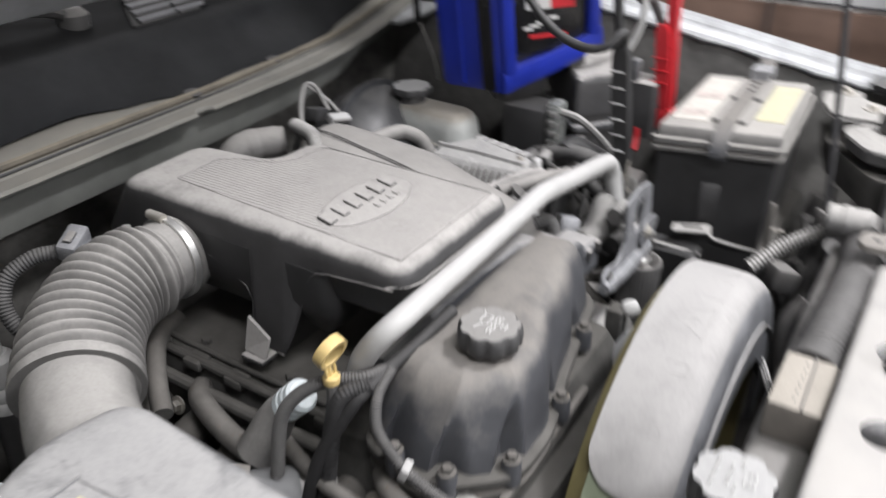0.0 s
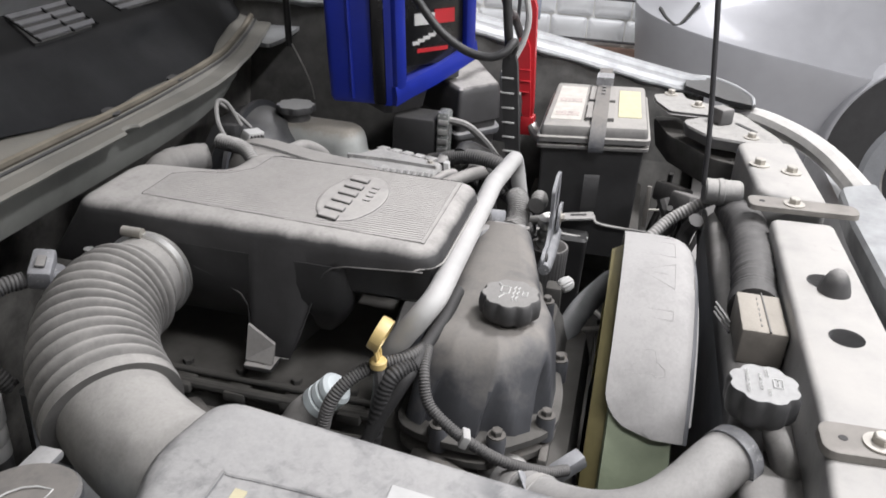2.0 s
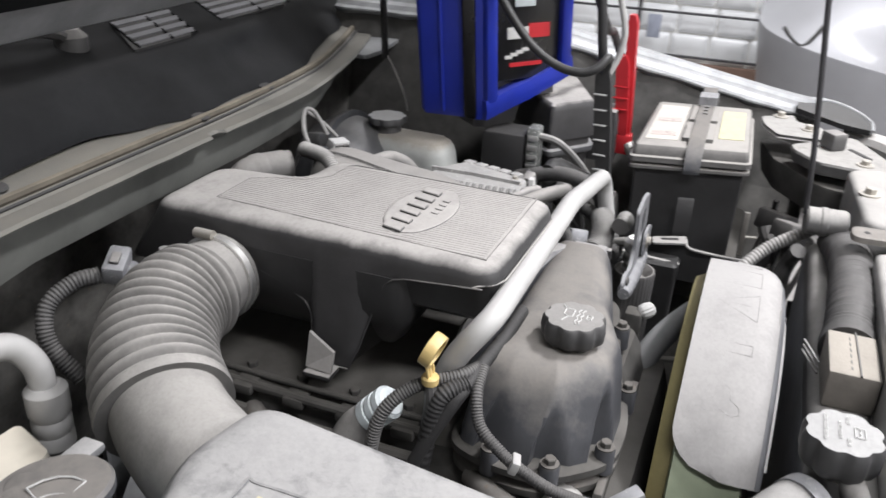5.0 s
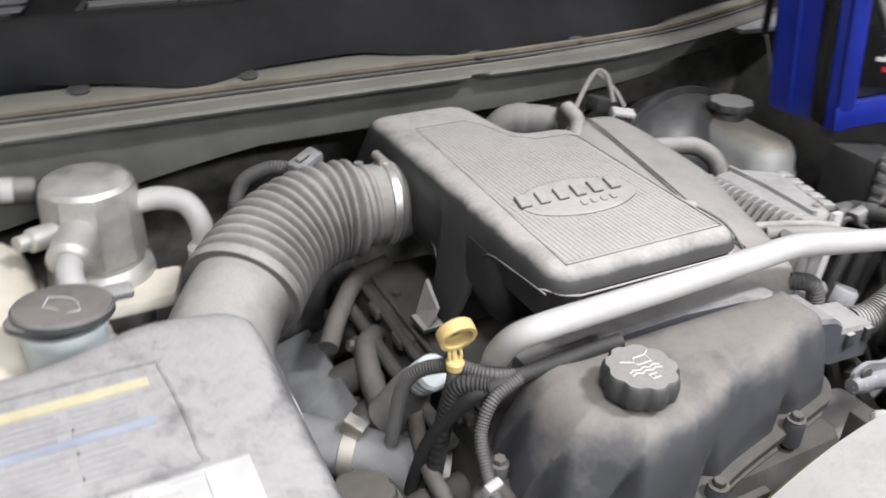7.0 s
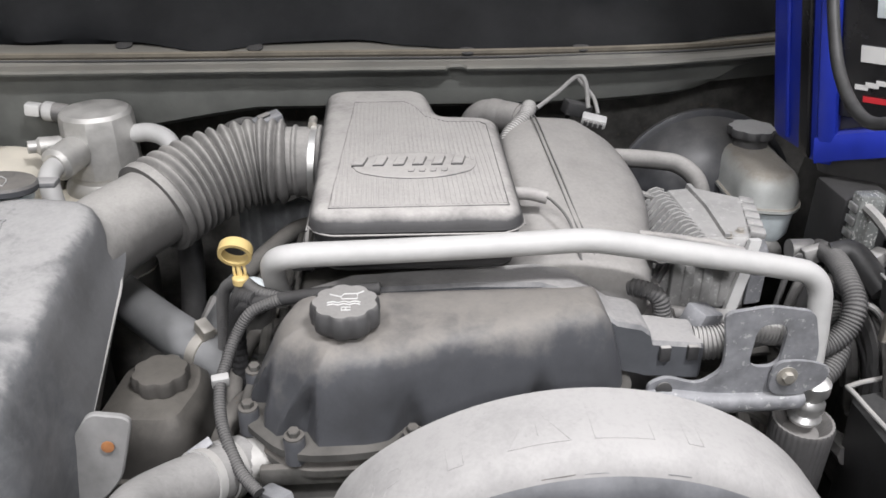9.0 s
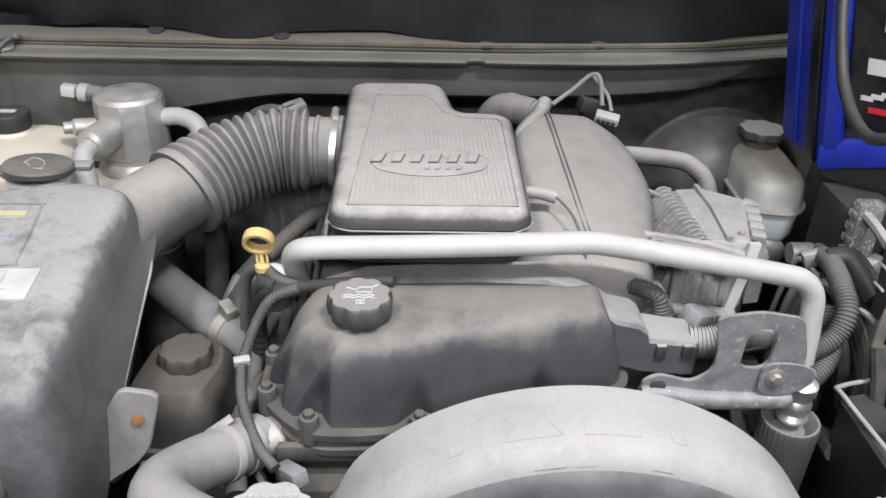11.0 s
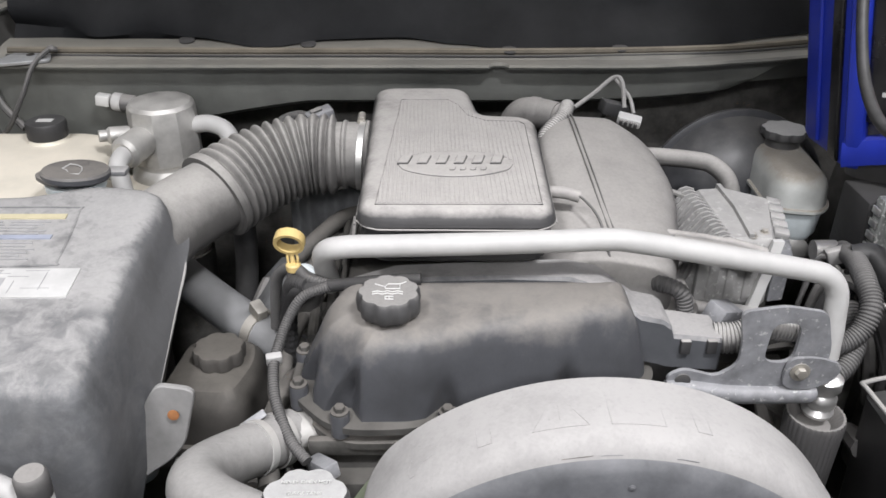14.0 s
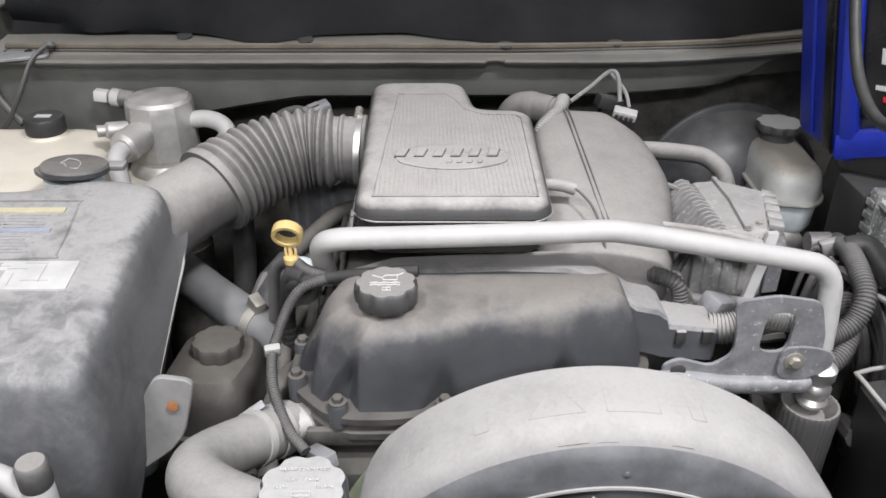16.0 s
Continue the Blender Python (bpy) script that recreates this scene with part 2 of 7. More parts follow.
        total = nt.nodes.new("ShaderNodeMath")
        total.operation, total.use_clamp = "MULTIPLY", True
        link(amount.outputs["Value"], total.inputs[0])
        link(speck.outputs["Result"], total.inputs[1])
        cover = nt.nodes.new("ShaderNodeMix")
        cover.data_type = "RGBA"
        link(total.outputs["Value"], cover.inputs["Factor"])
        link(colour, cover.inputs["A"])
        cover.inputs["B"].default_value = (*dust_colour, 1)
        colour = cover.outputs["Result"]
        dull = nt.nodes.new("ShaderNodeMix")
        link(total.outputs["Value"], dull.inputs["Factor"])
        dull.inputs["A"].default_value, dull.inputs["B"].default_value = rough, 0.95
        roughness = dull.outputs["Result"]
        if metal:
            mix_metal = nt.nodes.new("ShaderNodeMix")
            link(total.outputs["Value"], mix_metal.inputs["Factor"])
            mix_metal.inputs["A"].default_value, mix_metal.inputs["B"].default_value = metal, 0.0
            link(mix_metal.outputs["Result"], bsdf.inputs["Metallic"])
    link(colour, bsdf.inputs["Base Color"])
    if roughness:
        link(roughness, bsdf.inputs["Roughness"])
    else:
        rub = nt.nodes.new("ShaderNodeMapRange")
        rub.inputs["To Min"].default_value, rub.inputs["To Max"].default_value = max(0.03, rough - 0.12), min(1.0, rough + 0.12)
        link(wide.outputs["Fac"], rub.inputs["Value"])
        link(rub.outputs["Result"], bsdf.inputs["Roughness"])
        bsdf.inputs["Metallic"].default_value = metal
    bsdf.inputs["Specular IOR Level"].default_value = spec
    bsdf.inputs["Coat Weight"].default_value = coat
    relief = node("ShaderNodeBump", Strength=bump, Distance=0.0008)
    link(fine.outputs["Fac"], relief.inputs["Height"])
    link(relief.outputs["Normal"], bsdf.inputs["Normal"])
    return mat


M = {
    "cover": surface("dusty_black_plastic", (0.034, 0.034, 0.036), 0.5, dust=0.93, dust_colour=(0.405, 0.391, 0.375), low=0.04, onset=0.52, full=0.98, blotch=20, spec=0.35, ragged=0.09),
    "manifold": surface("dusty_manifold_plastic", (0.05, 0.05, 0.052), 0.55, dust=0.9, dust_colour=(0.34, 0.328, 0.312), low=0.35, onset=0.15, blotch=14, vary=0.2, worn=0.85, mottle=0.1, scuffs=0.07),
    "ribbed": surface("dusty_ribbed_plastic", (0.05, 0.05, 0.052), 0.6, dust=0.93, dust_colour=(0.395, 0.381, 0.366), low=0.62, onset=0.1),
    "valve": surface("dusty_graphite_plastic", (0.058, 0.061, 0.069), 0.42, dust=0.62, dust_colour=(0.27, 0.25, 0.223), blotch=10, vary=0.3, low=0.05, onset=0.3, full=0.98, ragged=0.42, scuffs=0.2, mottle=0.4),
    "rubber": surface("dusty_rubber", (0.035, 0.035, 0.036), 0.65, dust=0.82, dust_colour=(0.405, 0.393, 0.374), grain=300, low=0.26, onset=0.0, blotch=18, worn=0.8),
    "grimy": surface("grimy_brown_plastic", (0.04, 0.038, 0.036), 0.6, dust=0.5, dust_colour=(0.16, 0.147, 0.128), low=0.3, onset=0.2, blotch=22, mottle=0.5, scuffs=0.25),
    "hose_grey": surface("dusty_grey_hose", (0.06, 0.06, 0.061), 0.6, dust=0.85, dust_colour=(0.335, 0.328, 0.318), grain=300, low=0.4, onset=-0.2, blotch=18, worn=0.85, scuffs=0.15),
    "rubber_clean": surface("black_rubber", (0.04, 0.04, 0.041), 0.5, dust=0.25, grain=300),
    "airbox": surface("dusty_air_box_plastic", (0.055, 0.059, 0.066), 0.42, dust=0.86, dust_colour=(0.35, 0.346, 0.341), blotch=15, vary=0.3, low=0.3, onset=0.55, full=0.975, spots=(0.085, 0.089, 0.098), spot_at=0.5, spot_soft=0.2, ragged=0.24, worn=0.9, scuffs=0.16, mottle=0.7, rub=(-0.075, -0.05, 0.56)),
    "black": surface("black_plastic", (0.045, 0.045, 0.047), 0.45, dust=0.42, low=0.14),
    "dark": surface("grimy_cast_metal", (0.085, 0.083, 0.078), 0.65, 0.15, dust=0.45, dust_colour=(0.17, 0.155, 0.14), blotch=30, vary=0.5, spots=(0.15, 0.115, 0.085)),
    "bar": surface("pale_aluminium_tube", (0.41, 0.41, 0.405), 0.5, 0.1, spec=0.35, dust=0.35, dust_colour=(0.48, 0.47, 0.46), blotch=25, vary=0.1, bump=0.1, low=0.3),
    "alu": surface("cast_aluminium", (0.5, 0.495, 0.48), 0.36, 0.75, dust=0.45, dust_colour=(0.47, 0.455, 0.43), grain=500, bump=0.4, low=0.3, blotch=24, vary=0.25, ragged=0.3, worn=0.5, scuffs=0.35),
    "clamp": surface("bright_steel_band", (0.72, 0.72, 0.71), 0.3, 0.9, dust=0.2),
    "steel": surface("zinc_bolt", (0.4, 0.38, 0.34), 0.45, 0.7, dust=0.4, spots=(0.2, 0.1, 0.05), spot_at=0.66),
    "bracket": surface("pitted_painted_steel", (0.21, 0.215, 0.23), 0.42, 0.25, dust=0.35, dust_colour=(0.36, 0.36, 0.36), spots=(0.46, 0.46, 0.46), blotch=34, spot_at=0.58, low=0.25, vary=0.4, scuffs=0.4),
    "body": surface("dusty_body_paint", (0.113, 0.118, 0.111), 0.5, 0.1, dust=0.65, dust_colour=(0.2, 0.185, 0.158), blotch=9, vary=0.25, low=0.06, worn=0.6, scuffs=0.25),
    "silver": surface("silver_body_paint", (0.4, 0.41, 0.43), 0.32, 0.35, dust=0.3, dust_colour=(0.48, 0.48, 0.47), coat=0.4, bump=0.05),
    "front_edge": surface("bright_silver_paint", (0.52, 0.51, 0.49), 0.35, 0.2, dust=0.3, dust_colour=(0.6, 0.58, 0.56), coat=0.4, bump=0.05),
    "grey_paint": surface("radiator_support_paint", (0.32, 0.32, 0.315), 0.45, 0.15, dust=0.75, dust_colour=(0.385, 0.37, 0.35), blotch=14, spots=(0.2, 0.19, 0.18), spot_at=0.62, worn=0.6),
    "cream": surface("yellowed_translucent_plastic", (0.72, 0.69, 0.6), 0.4, dust=0.5, dust_colour=(0.54, 0.48, 0.4), blotch=9, worn=0.35),
    "reservoir": surface("frosted_grey_plastic", (0.4, 0.415, 0.405), 0.45, dust=0.85, dust_colour=(0.25, 0.225, 0.19), blotch=16, low=0.08, onset=0.35, full=0.98, ragged=0.25, mottle=0.4),
    "neck": surface("bluish_white_plastic", (0.58, 0.64, 0.66), 0.4, dust=0.2),
    "clear": surface("scratched_clear_plastic", (0.2, 0.21, 0.205), 0.25, vary=0.3, blotch=60, spots=(0.6, 0.6, 0.58), spot_at=0.56, spot_soft=0.04),
    "yellow": surface("yellow_dipstick_plastic", (0.58, 0.44, 0.19), 0.4, vary=0.15, bump=0.1),
    "blue": surface("blue_charger_plastic", (0.012, 0.03, 0.36), 0.38, vary=0.12, bump=0.1, dust=0.06),
    "red": surface("red_clamp_plastic", (0.45, 0.02, 0.028), 0.4, vary=0.12, bump=0.1),
    "white": surface("white_print", (0.52, 0.52, 0.51), 0.6, vary=0.06, bump=0.05),
    "pale_print": surface("worn_white_print", (0.44, 0.44, 0.435), 0.7, vary=0.2, bump=0.05),
    "label_yellow": surface("faded_yellow_print", (0.5, 0.455, 0.31), 0.6, vary=0.2),
    "label_pale": surface("pale_yellow_print", (0.5, 0.47, 0.31), 0.6, vary=0.12, blotch=40, spots=(0.36, 0.33, 0.22), spot_at=0.6),
    "label_worn": surface("worn_reddish_print", (0.4, 0.33, 0.31), 0.6, vary=0.3, blotch=60, spots=(0.48, 0.46, 0.42), spot_at=0.5),
    "label_blue": surface("faded_blue_print", (0.29, 0.315, 0.385), 0.6, vary=0.2),
    "label_grey": surface("faded_grey_print", (0.22, 0.22, 0.23), 0.6, vary=0.15),
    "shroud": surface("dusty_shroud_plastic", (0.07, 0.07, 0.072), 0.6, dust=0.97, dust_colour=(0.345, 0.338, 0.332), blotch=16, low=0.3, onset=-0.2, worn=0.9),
    "olive": surface("olive_fan_plastic", (0.2, 0.17, 0.07), 0.6, dust=0.3, dust_colour=(0.26, 0.24, 0.14)),
    "foam": surface("grey_foam_block", (0.2, 0.185, 0.165), 0.95, dust=0.7, dust_colour=(0.4, 0.37, 0.325), bump=0.5, low=0.0, onset=0.4),
    "flank": surface("scuffed_shroud_plastic", (0.085, 0.09, 0.1), 0.45, dust=0.5, dust_colour=(0.3, 0.3, 0.305), blotch=20, vary=0.35, low=0.3, worn=0.6),
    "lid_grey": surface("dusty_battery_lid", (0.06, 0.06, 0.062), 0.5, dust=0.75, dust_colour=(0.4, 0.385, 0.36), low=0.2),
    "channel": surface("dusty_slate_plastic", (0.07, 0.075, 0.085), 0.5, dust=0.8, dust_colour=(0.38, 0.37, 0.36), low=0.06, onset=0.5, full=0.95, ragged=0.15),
    "case_black": surface("smooth_black_case", (0.024, 0.024, 0.025), 0.42, spec=0.35, dust=0.2, dust_colour=(0.22, 0.22, 0.215), low=0.15, scuffs=0.5),
    "strap_steel": surface("dull_strap_steel", (0.2, 0.19, 0.175), 0.5, 0.3, dust=0.4, dust_colour=(0.27, 0.25, 0.23), blotch=30, scuffs=0.3),
    "lamp_steel": surface("dirty_lamp_plate", (0.14, 0.14, 0.14), 0.5, 0.3, dust=0.8, dust_colour=(0.4, 0.39, 0.37), spots=(0.05, 0.05, 0.05), spot_at=0.58, blotch=12, low=0.02, scuffs=0.35),
    "conduit_dark": surface("grimy_conduit", (0.045, 0.045, 0.047), 0.6, dust=0.35, dust_colour=(0.28, 0.27, 0.255), low=0.2, worn=0.6),
    "cap_grey": surface("dusty_cap_plastic", (0.04, 0.04, 0.042), 0.5, dust=0.6, dust_colour=(0.36, 0.35, 0.335), low=0.08, onset=0.4),
    "fins": surface("dull_finned_aluminium", (0.3, 0.3, 0.295), 0.5, 0.3, dust=0.75, dust_colour=(0.42, 0.412, 0.4), grain=500, bump=0.5, low=0.22, blotch=30, spots=(0.55, 0.55, 0.54), spot_at=0.57, worn=0.8, scuffs=0.3),
    "duct_black": surface("crinkled_black_duct", (0.04, 0.04, 0.041), 0.6, dust=0.3, dust_colour=(0.26, 0.25, 0.24), low=0.25, worn=0.6),
    "tab_grey": surface("dusty_grey_tab", (0.2, 0.2, 0.2), 0.55, dust=0.5, dust_colour=(0.31, 0.305, 0.295), low=0.6, blotch=25, vary=0.25, mottle=0.4, scuffs=0.3),
    "clip": surface("grey_white_clip", (0.4, 0.4, 0.395), 0.5, dust=0.4, dust_colour=(0.42, 0.41, 0.4)),
    # tape black, also used as painted shade in the wheel well and relay block
    "tape": surface("tape_and_shade_black", (0.022, 0.022, 0.023), 0.7, dust=0.05, grain=500, bump=0.6),
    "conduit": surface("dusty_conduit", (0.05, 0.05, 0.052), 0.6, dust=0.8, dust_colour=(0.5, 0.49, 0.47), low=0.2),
    "concrete": surface("garage_concrete", (0.38, 0.37, 0.36), 0.8, blotch=1.5, grain=60, spots=(0.24, 0.23, 0.22)),
    "plaster": surface("garage_plaster", (0.72, 0.72, 0.7), 0.8, blotch=1.2, grain=60),
    "wall_white": surface("glossy_white_panel", (0.8, 0.82, 0.84), 0.3, blotch=3, vary=0.08, grain=40),
    "brown": surface("brown_painted_wall", (0.2, 0.13, 0.1), 0.7, blotch=3, grain=60),
    "wire": surface("dark_wire", (0.06, 0.06, 0.065), 0.5, 0.4),
    "tyre": surface("tyre_rubber", (0.06, 0.062, 0.066), 0.75, dust=0.75, dust_colour=(0.24, 0.25, 0.265), grain=120, low=0.9),
    "glass": surface("dark_windscreen", (0.02, 0.024, 0.028), 0.08, coat=0.5, bump=0.0),
    "cowl": surface("dull_black_cowl_plastic", (0.012, 0.0128, 0.0142), 0.75, spec=0.07, dust=0.09, dust_colour=(0.1, 0.096, 0.09), blotch=9, vary=0.3),
    "car_grey": surface("silver_car_paint", (0.31, 0.315, 0.335), 0.5, 0.3, coat=0.15, bump=0.02, vary=0.04),
    "seal": surface("dusty_rubber_seal", (0.06, 0.052, 0.04), 0.8, dust=0.6, dust_colour=(0.24, 0.215, 0.17), worn=0.6),
    "galvanised": surface("galvanised_flange", (0.33, 0.34, 0.35), 0.45, 0.6, dust=0.2, dust_colour=(0.35, 0.35, 0.345), blotch=22, vary=0.25),
    "green": surface("pale_green_plastic", (0.19, 0.23, 0.15), 0.55, dust=0.4, dust_colour=(0.3, 0.32, 0.25), blotch=10, low=0.3),
    "rust": surface("rusty_screw", (0.34, 0.15, 0.06), 0.8, 0.2, blotch=60, vary=0.4),
    "exhaust": surface("scaled_cast_iron", (0.12, 0.115, 0.108), 0.7, 0.3, dust=0.25, dust_colour=(0.2, 0.185, 0.165), blotch=20, vary=0.45, spots=(0.12, 0.075, 0.045), spot_at=0.6),
    "battery_label": surface("worn_cream_label", (0.5, 0.48, 0.44), 0.6, blotch=40, vary=0.15, spots=(0.38, 0.37, 0.34), spot_at=0.6),
    # grime, and the stand-in colour for deep shade between parts
    "pit": surface("black_grime_and_shade", (0.06, 0.059, 0.056), 0.75, dust=0.4, dust_colour=(0.125, 0.116, 0.104), blotch=25, vary=0.4),
    "braid": surface("braided_hose_cover", (0.16, 0.165, 0.17), 0.75, dust=0.4, dust_colour=(0.3, 0.3, 0.3), grain=700, bump=0.8, low=0.3),
    "cap_pale": surface("pale_dusty_cap", (0.045, 0.045, 0.047), 0.5, dust=0.75, dust_colour=(0.44, 0.44, 0.435), low=0.05, onset=0.45),
    # grey lifted to paint the sheen of the cowl slats
    "slat": surface("sheen_grey_grille_plastic", (0.19, 0.19, 0.205), 0.45, dust=0.15, dust_colour=(0.2, 0.2, 0.2)),
    "print_grey": surface("thin_grey_print", (0.3, 0.3, 0.305), 0.7, vary=0.2),
    "screen_dull": surface("satin_black_steel", (0.04, 0.042, 0.047), 0.36, dust=0.3, dust_colour=(0.2, 0.19, 0.175), low=0.1, onset=0.3, ragged=0.25, worn=0.5),
    "screen": surface("glossy_black_panel", (0.012, 0.012, 0.013), 0.25, vary=0.1, bump=0.0),
}

# ---- the garage ----
def plate(x0, x1, y0, y1, z0, z1, name, mat, label="", category="", bevel=0.0):
    ob = part(name, box(x0, x1, y0, y1, z0, z1, bevel), mat)
    return tagged(ob, label, category, kind="structure")


plate(-4.1, 5.0, -5.1, 4.1, -0.1, 0.0, "floor", M["concrete"], "grey stained concrete garage floor", "floor")
plate(-4.1, 5.0, -5.1, 4.1, 3.2, 3.3, "ceiling", M["plaster"], "plain pale garage ceiling", "ceiling")
plate(-4.1, -4.0, -5.0, 4.0, 0.0, 3.2, "wall_west", M["plaster"], "plain pale garage wall", "wall")
plate(-4.0, 4.6, 4.0, 4.1, 0.0, 3.2, "wall_north", M["plaster"], "plain pale garage wall", "wall")
plate(-4.0, 4.6, -5.1, -5.0, 0.0, 3.2, "wall_south", M["plaster"], "plain pale garage wall", "wall")
wall_east = plate(4.6, 4.75, -5.0, 4.0, 0.0, 3.2, "wall_east", M["plaster"], "garage wall of glossy white panels over a brown foot", "wall")
part("wall_foot", box(4.56, 4.6, -5.0, 4.0, 0.0, 0.3, 0.004), M["brown"], wall_east, "brown painted foot of the wall")

panel_mesh = None
for row in range(9):
    for col in range(18):
        y0, z0 = -1.9 + 0.24 * col + (0.0 if row % 2 else 0.03), 0.31 + 0.17 * row
        if panel_mesh is None:
            bm = slab([(-0.115, -0.08), (0.115, -0.08), (0.115, 0.08), (-0.115, 0.08)], [(0, 0), (0.012, 0.006), (0.022, 0.022), (0.026, 0.045)], 0.02, 3)
            turned(bm, Matrix(((0, 0, -1, 0), (1, 0, 0, 0), (0, 1, 0, 0), (0, 0, 0, 1))))
            first = part("panel", bm, M["wall_white"], wall_east)
            first.location = (4.6, y0, z0 + 0.08)
            panel_mesh = first.data
        else:
            ob = new("panel", panel_mesh)
            ob.parent, ob.location = wall_east, (4.6, y0, z0 + 0.08)
rack = thing("wire_rack", "thin dark wire rack standing before the white wall", "rack", (4.45, 0.0, 0.0))
for z in (0.36, 0.62, 0.9, 1.2, 1.5):
    part("rail", tube([(4.45, -2.2, z), (4.45, 2.2, z)], 0.008, 8, 2), M["wire"], rack)
for y in (-2.2, -0.7, 0.12, 1.0, 2.2):
    part("post", tube([(4.45, y, 0.0), (4.45, y, 1.75)], 0.012, 8, 2), M["wire"], rack)
part("tag", box(4.425, 4.44, -0.02, 0.06, 0.46, 0.6, 0.004), M["label_blue"], rack, "blue plastic tag")

# ---- silver car parked beside ----
def silver_car(x, y):
    """The near front corner of a parked car; x its side, y its front."""
    car = thing("parked_car", "silver parked car with dark tyre beside the open bonnet", "car", (x + 0.9, y - 2.0, 0.0))
    plan = [(x, y - 4.4), (x + 1.75, y - 4.4), (x + 1.75, y), (x, y)]
    rows = [(0.24, 0.14), (0.3, 0.09), (0.38, 0.065), (0.5, 0.042), (0.62, 0.016), (0.7, 0.0), (0.708, 0.002), (0.714, 0.012), (0.728, 0.045), (0.8, 0.115), (0.88, 0.2), (0.95, 0.3), (1.0, 0.42), (1.03, 0.56)]
    def rake(p):
        """The crease along the side falls towards the wheel."""
        return Vector((p.x, p.y, p.z + 0.147 * max(-0.5, min(0.9, p.y - y + 0.86)) * min(1, max(0, (p.z - 0.5) / 0.2))))
    part("body", slab(plan, rows, 0.62, 16, rake, 0.08), M["car_grey"], car, "silver painted body", 40)
    part("lamp_gap", tube([(x + 0.31, y - 0.114, 0.844), (x + 0.195, y - 0.147, 0.821), (x + 0.138, y - 0.191, 0.807), (x + 0.183, y - 0.228, 0.84), (x + 0.226, y - 0.266, 0.893)], 0.0075, 8, 5), M["tape"], car, "dark gap round the headlamp")
    part("cabin", slab([(x + 0.25, y - 4.2), (x + 1.5, y - 4.2), (x + 1.5, y - 1.5), (x + 0.25, y - 1.5)], [(0.98, 0), (1.3, 0.15), (1.5, 0.3), (1.55, 0.4)], 0.3, 8), M["glass"], car, "dark cabin glass")
    for wy in (y - 1.27, y - 3.75):
        wheel = part("wheel", lathe([(0.2, -0.11), (0.285, -0.11), (0.308, -0.08), (0.312, 0), (0.308, 0.085), (0.285, 0.105), (0.215, 0.11), (0.21, -0.05)], (x + 0.085, wy - 0.03, 0.315), (-1, 0, 0), 48), M["tyre"], car, "black rubber tyre")
        part("rim", lathe([(0.21, 0.0), (0.225, 0.11), (0.215, 0.118), (0.19, 0.09), (0.07, 0.1), (0.05, 0.11)], (x + 0.1, wy - 0.03, 0.315), (-1, 0, 0), 40), M["alu"], wheel, "silver alloy rim")
        for k in range(5):
            spoke = box(x - 0.015, x + 0.003, wy - 0.06, wy, 0.36, 0.51, 0.006)
            part("spoke", turned(spoke, about((x, wy - 0.03, 0.315), 72 * k)), M["alu"], wheel)
        # no hollow is cut: a flat disc paints the shade inside the arch
        part("well_shade_disc", lathe([(0.43, -0.07), (0.43, 0.007), (0.42, 0.006), (0.4, 0.004), (0.0, 0.004)], (x, wy, 0.38), (-1, 0, 0), 48), M["tape"], car, "flat black disc standing in for the shaded wheel well")
        part("wheel_arch", lathe([(0.455, -0.07), (0.442, 0.0), (0.438, 0.01), (0.432, 0.014), (0.424, 0.01), (0.424, -0.06)], (x, wy, 0.38), (-1, 0, 0), 48), M["car_grey"], car, "rolled wheel arch lip")
    return car


silver_car(2.6, -0.6)

# ---- the car whose bay is open ----
body = thing("car_body", "open engine bay of a dusty silver car with raised bonnet", "car", (0, 0.3, 0))
def bow(x):
    """The cowl draws back towards its ends."""
    return 0.33 * max(0, x - 0.2) ** 1.5 + 0.09 * max(0, -0.65 - x) ** 1.5
SCALLOP = [(-0.82, 0.06), (-0.72, 0.047), (-0.65, 0.022), (-0.57, 0.03), (-0.5, 0.02), (-0.38, -0.012), (-0.27, 0.01), (-0.154, 0.022), (-0.06, -0.004), (0.03, -0.02), (0.15, -0.008), (0.3, -0.02), (0.5, 0.0), (0.82, 0.0)]
def scallop(x):
    """How far the black panel's lower edge draws back along the cowl."""
    for (x0, e0), (x1, e1) in zip(SCALLOP, SCALLOP[1:]):
        if x0 <= x <= x1:
            k = (x - x0) / (x1 - x0)
            return e0 + (e1 - e0) * k * k * (3 - 2 * k)
    return 0.0
apron = []
for k in range(41):
    x = -0.84 + 1.34 * k / 40
    foot = min(1.084, 1.035 - 0.22 * max(0, -0.3 - x) ** 1.2 + 0.03 * max(0, x - 0.1) + 2.6 * max(0, x - 0.36) ** 2)
    w = bow(x)
    apron.append([Vector((x, 0.032 + w, 1.09)), Vector((x, 0.03 + w, max(foot + 0.003, 1.06))), Vector((x, 0.036 + w, foot)), Vector((x, 0.06 + w, foot - 0.012)), Vector((x, 0.062 + w, foot - 0.008)), Vector((x, 0.042 + w, 1.09))])
part("firewall", skin(apron), M["body"], body, "dusty grey-green painted firewall apron")
part("bulkhead", box(-0.9, 0.9, 0.16, 0.18, 0.4, 1.1, 0.003), M["dark"], body, "dark sound-deadened bulkhead")
# folded lip along the top of the firewall
prof = [(0.034, 1.09), (0.002, 1.0965), (0.0, 1.1), (0.004, 1.1035), (0.03, 1.104), (0.034, 1.108), (0.07, 1.116), (0.1, 1.118), (0.1, 1.105), (0.05, 1.05)]
rings = []
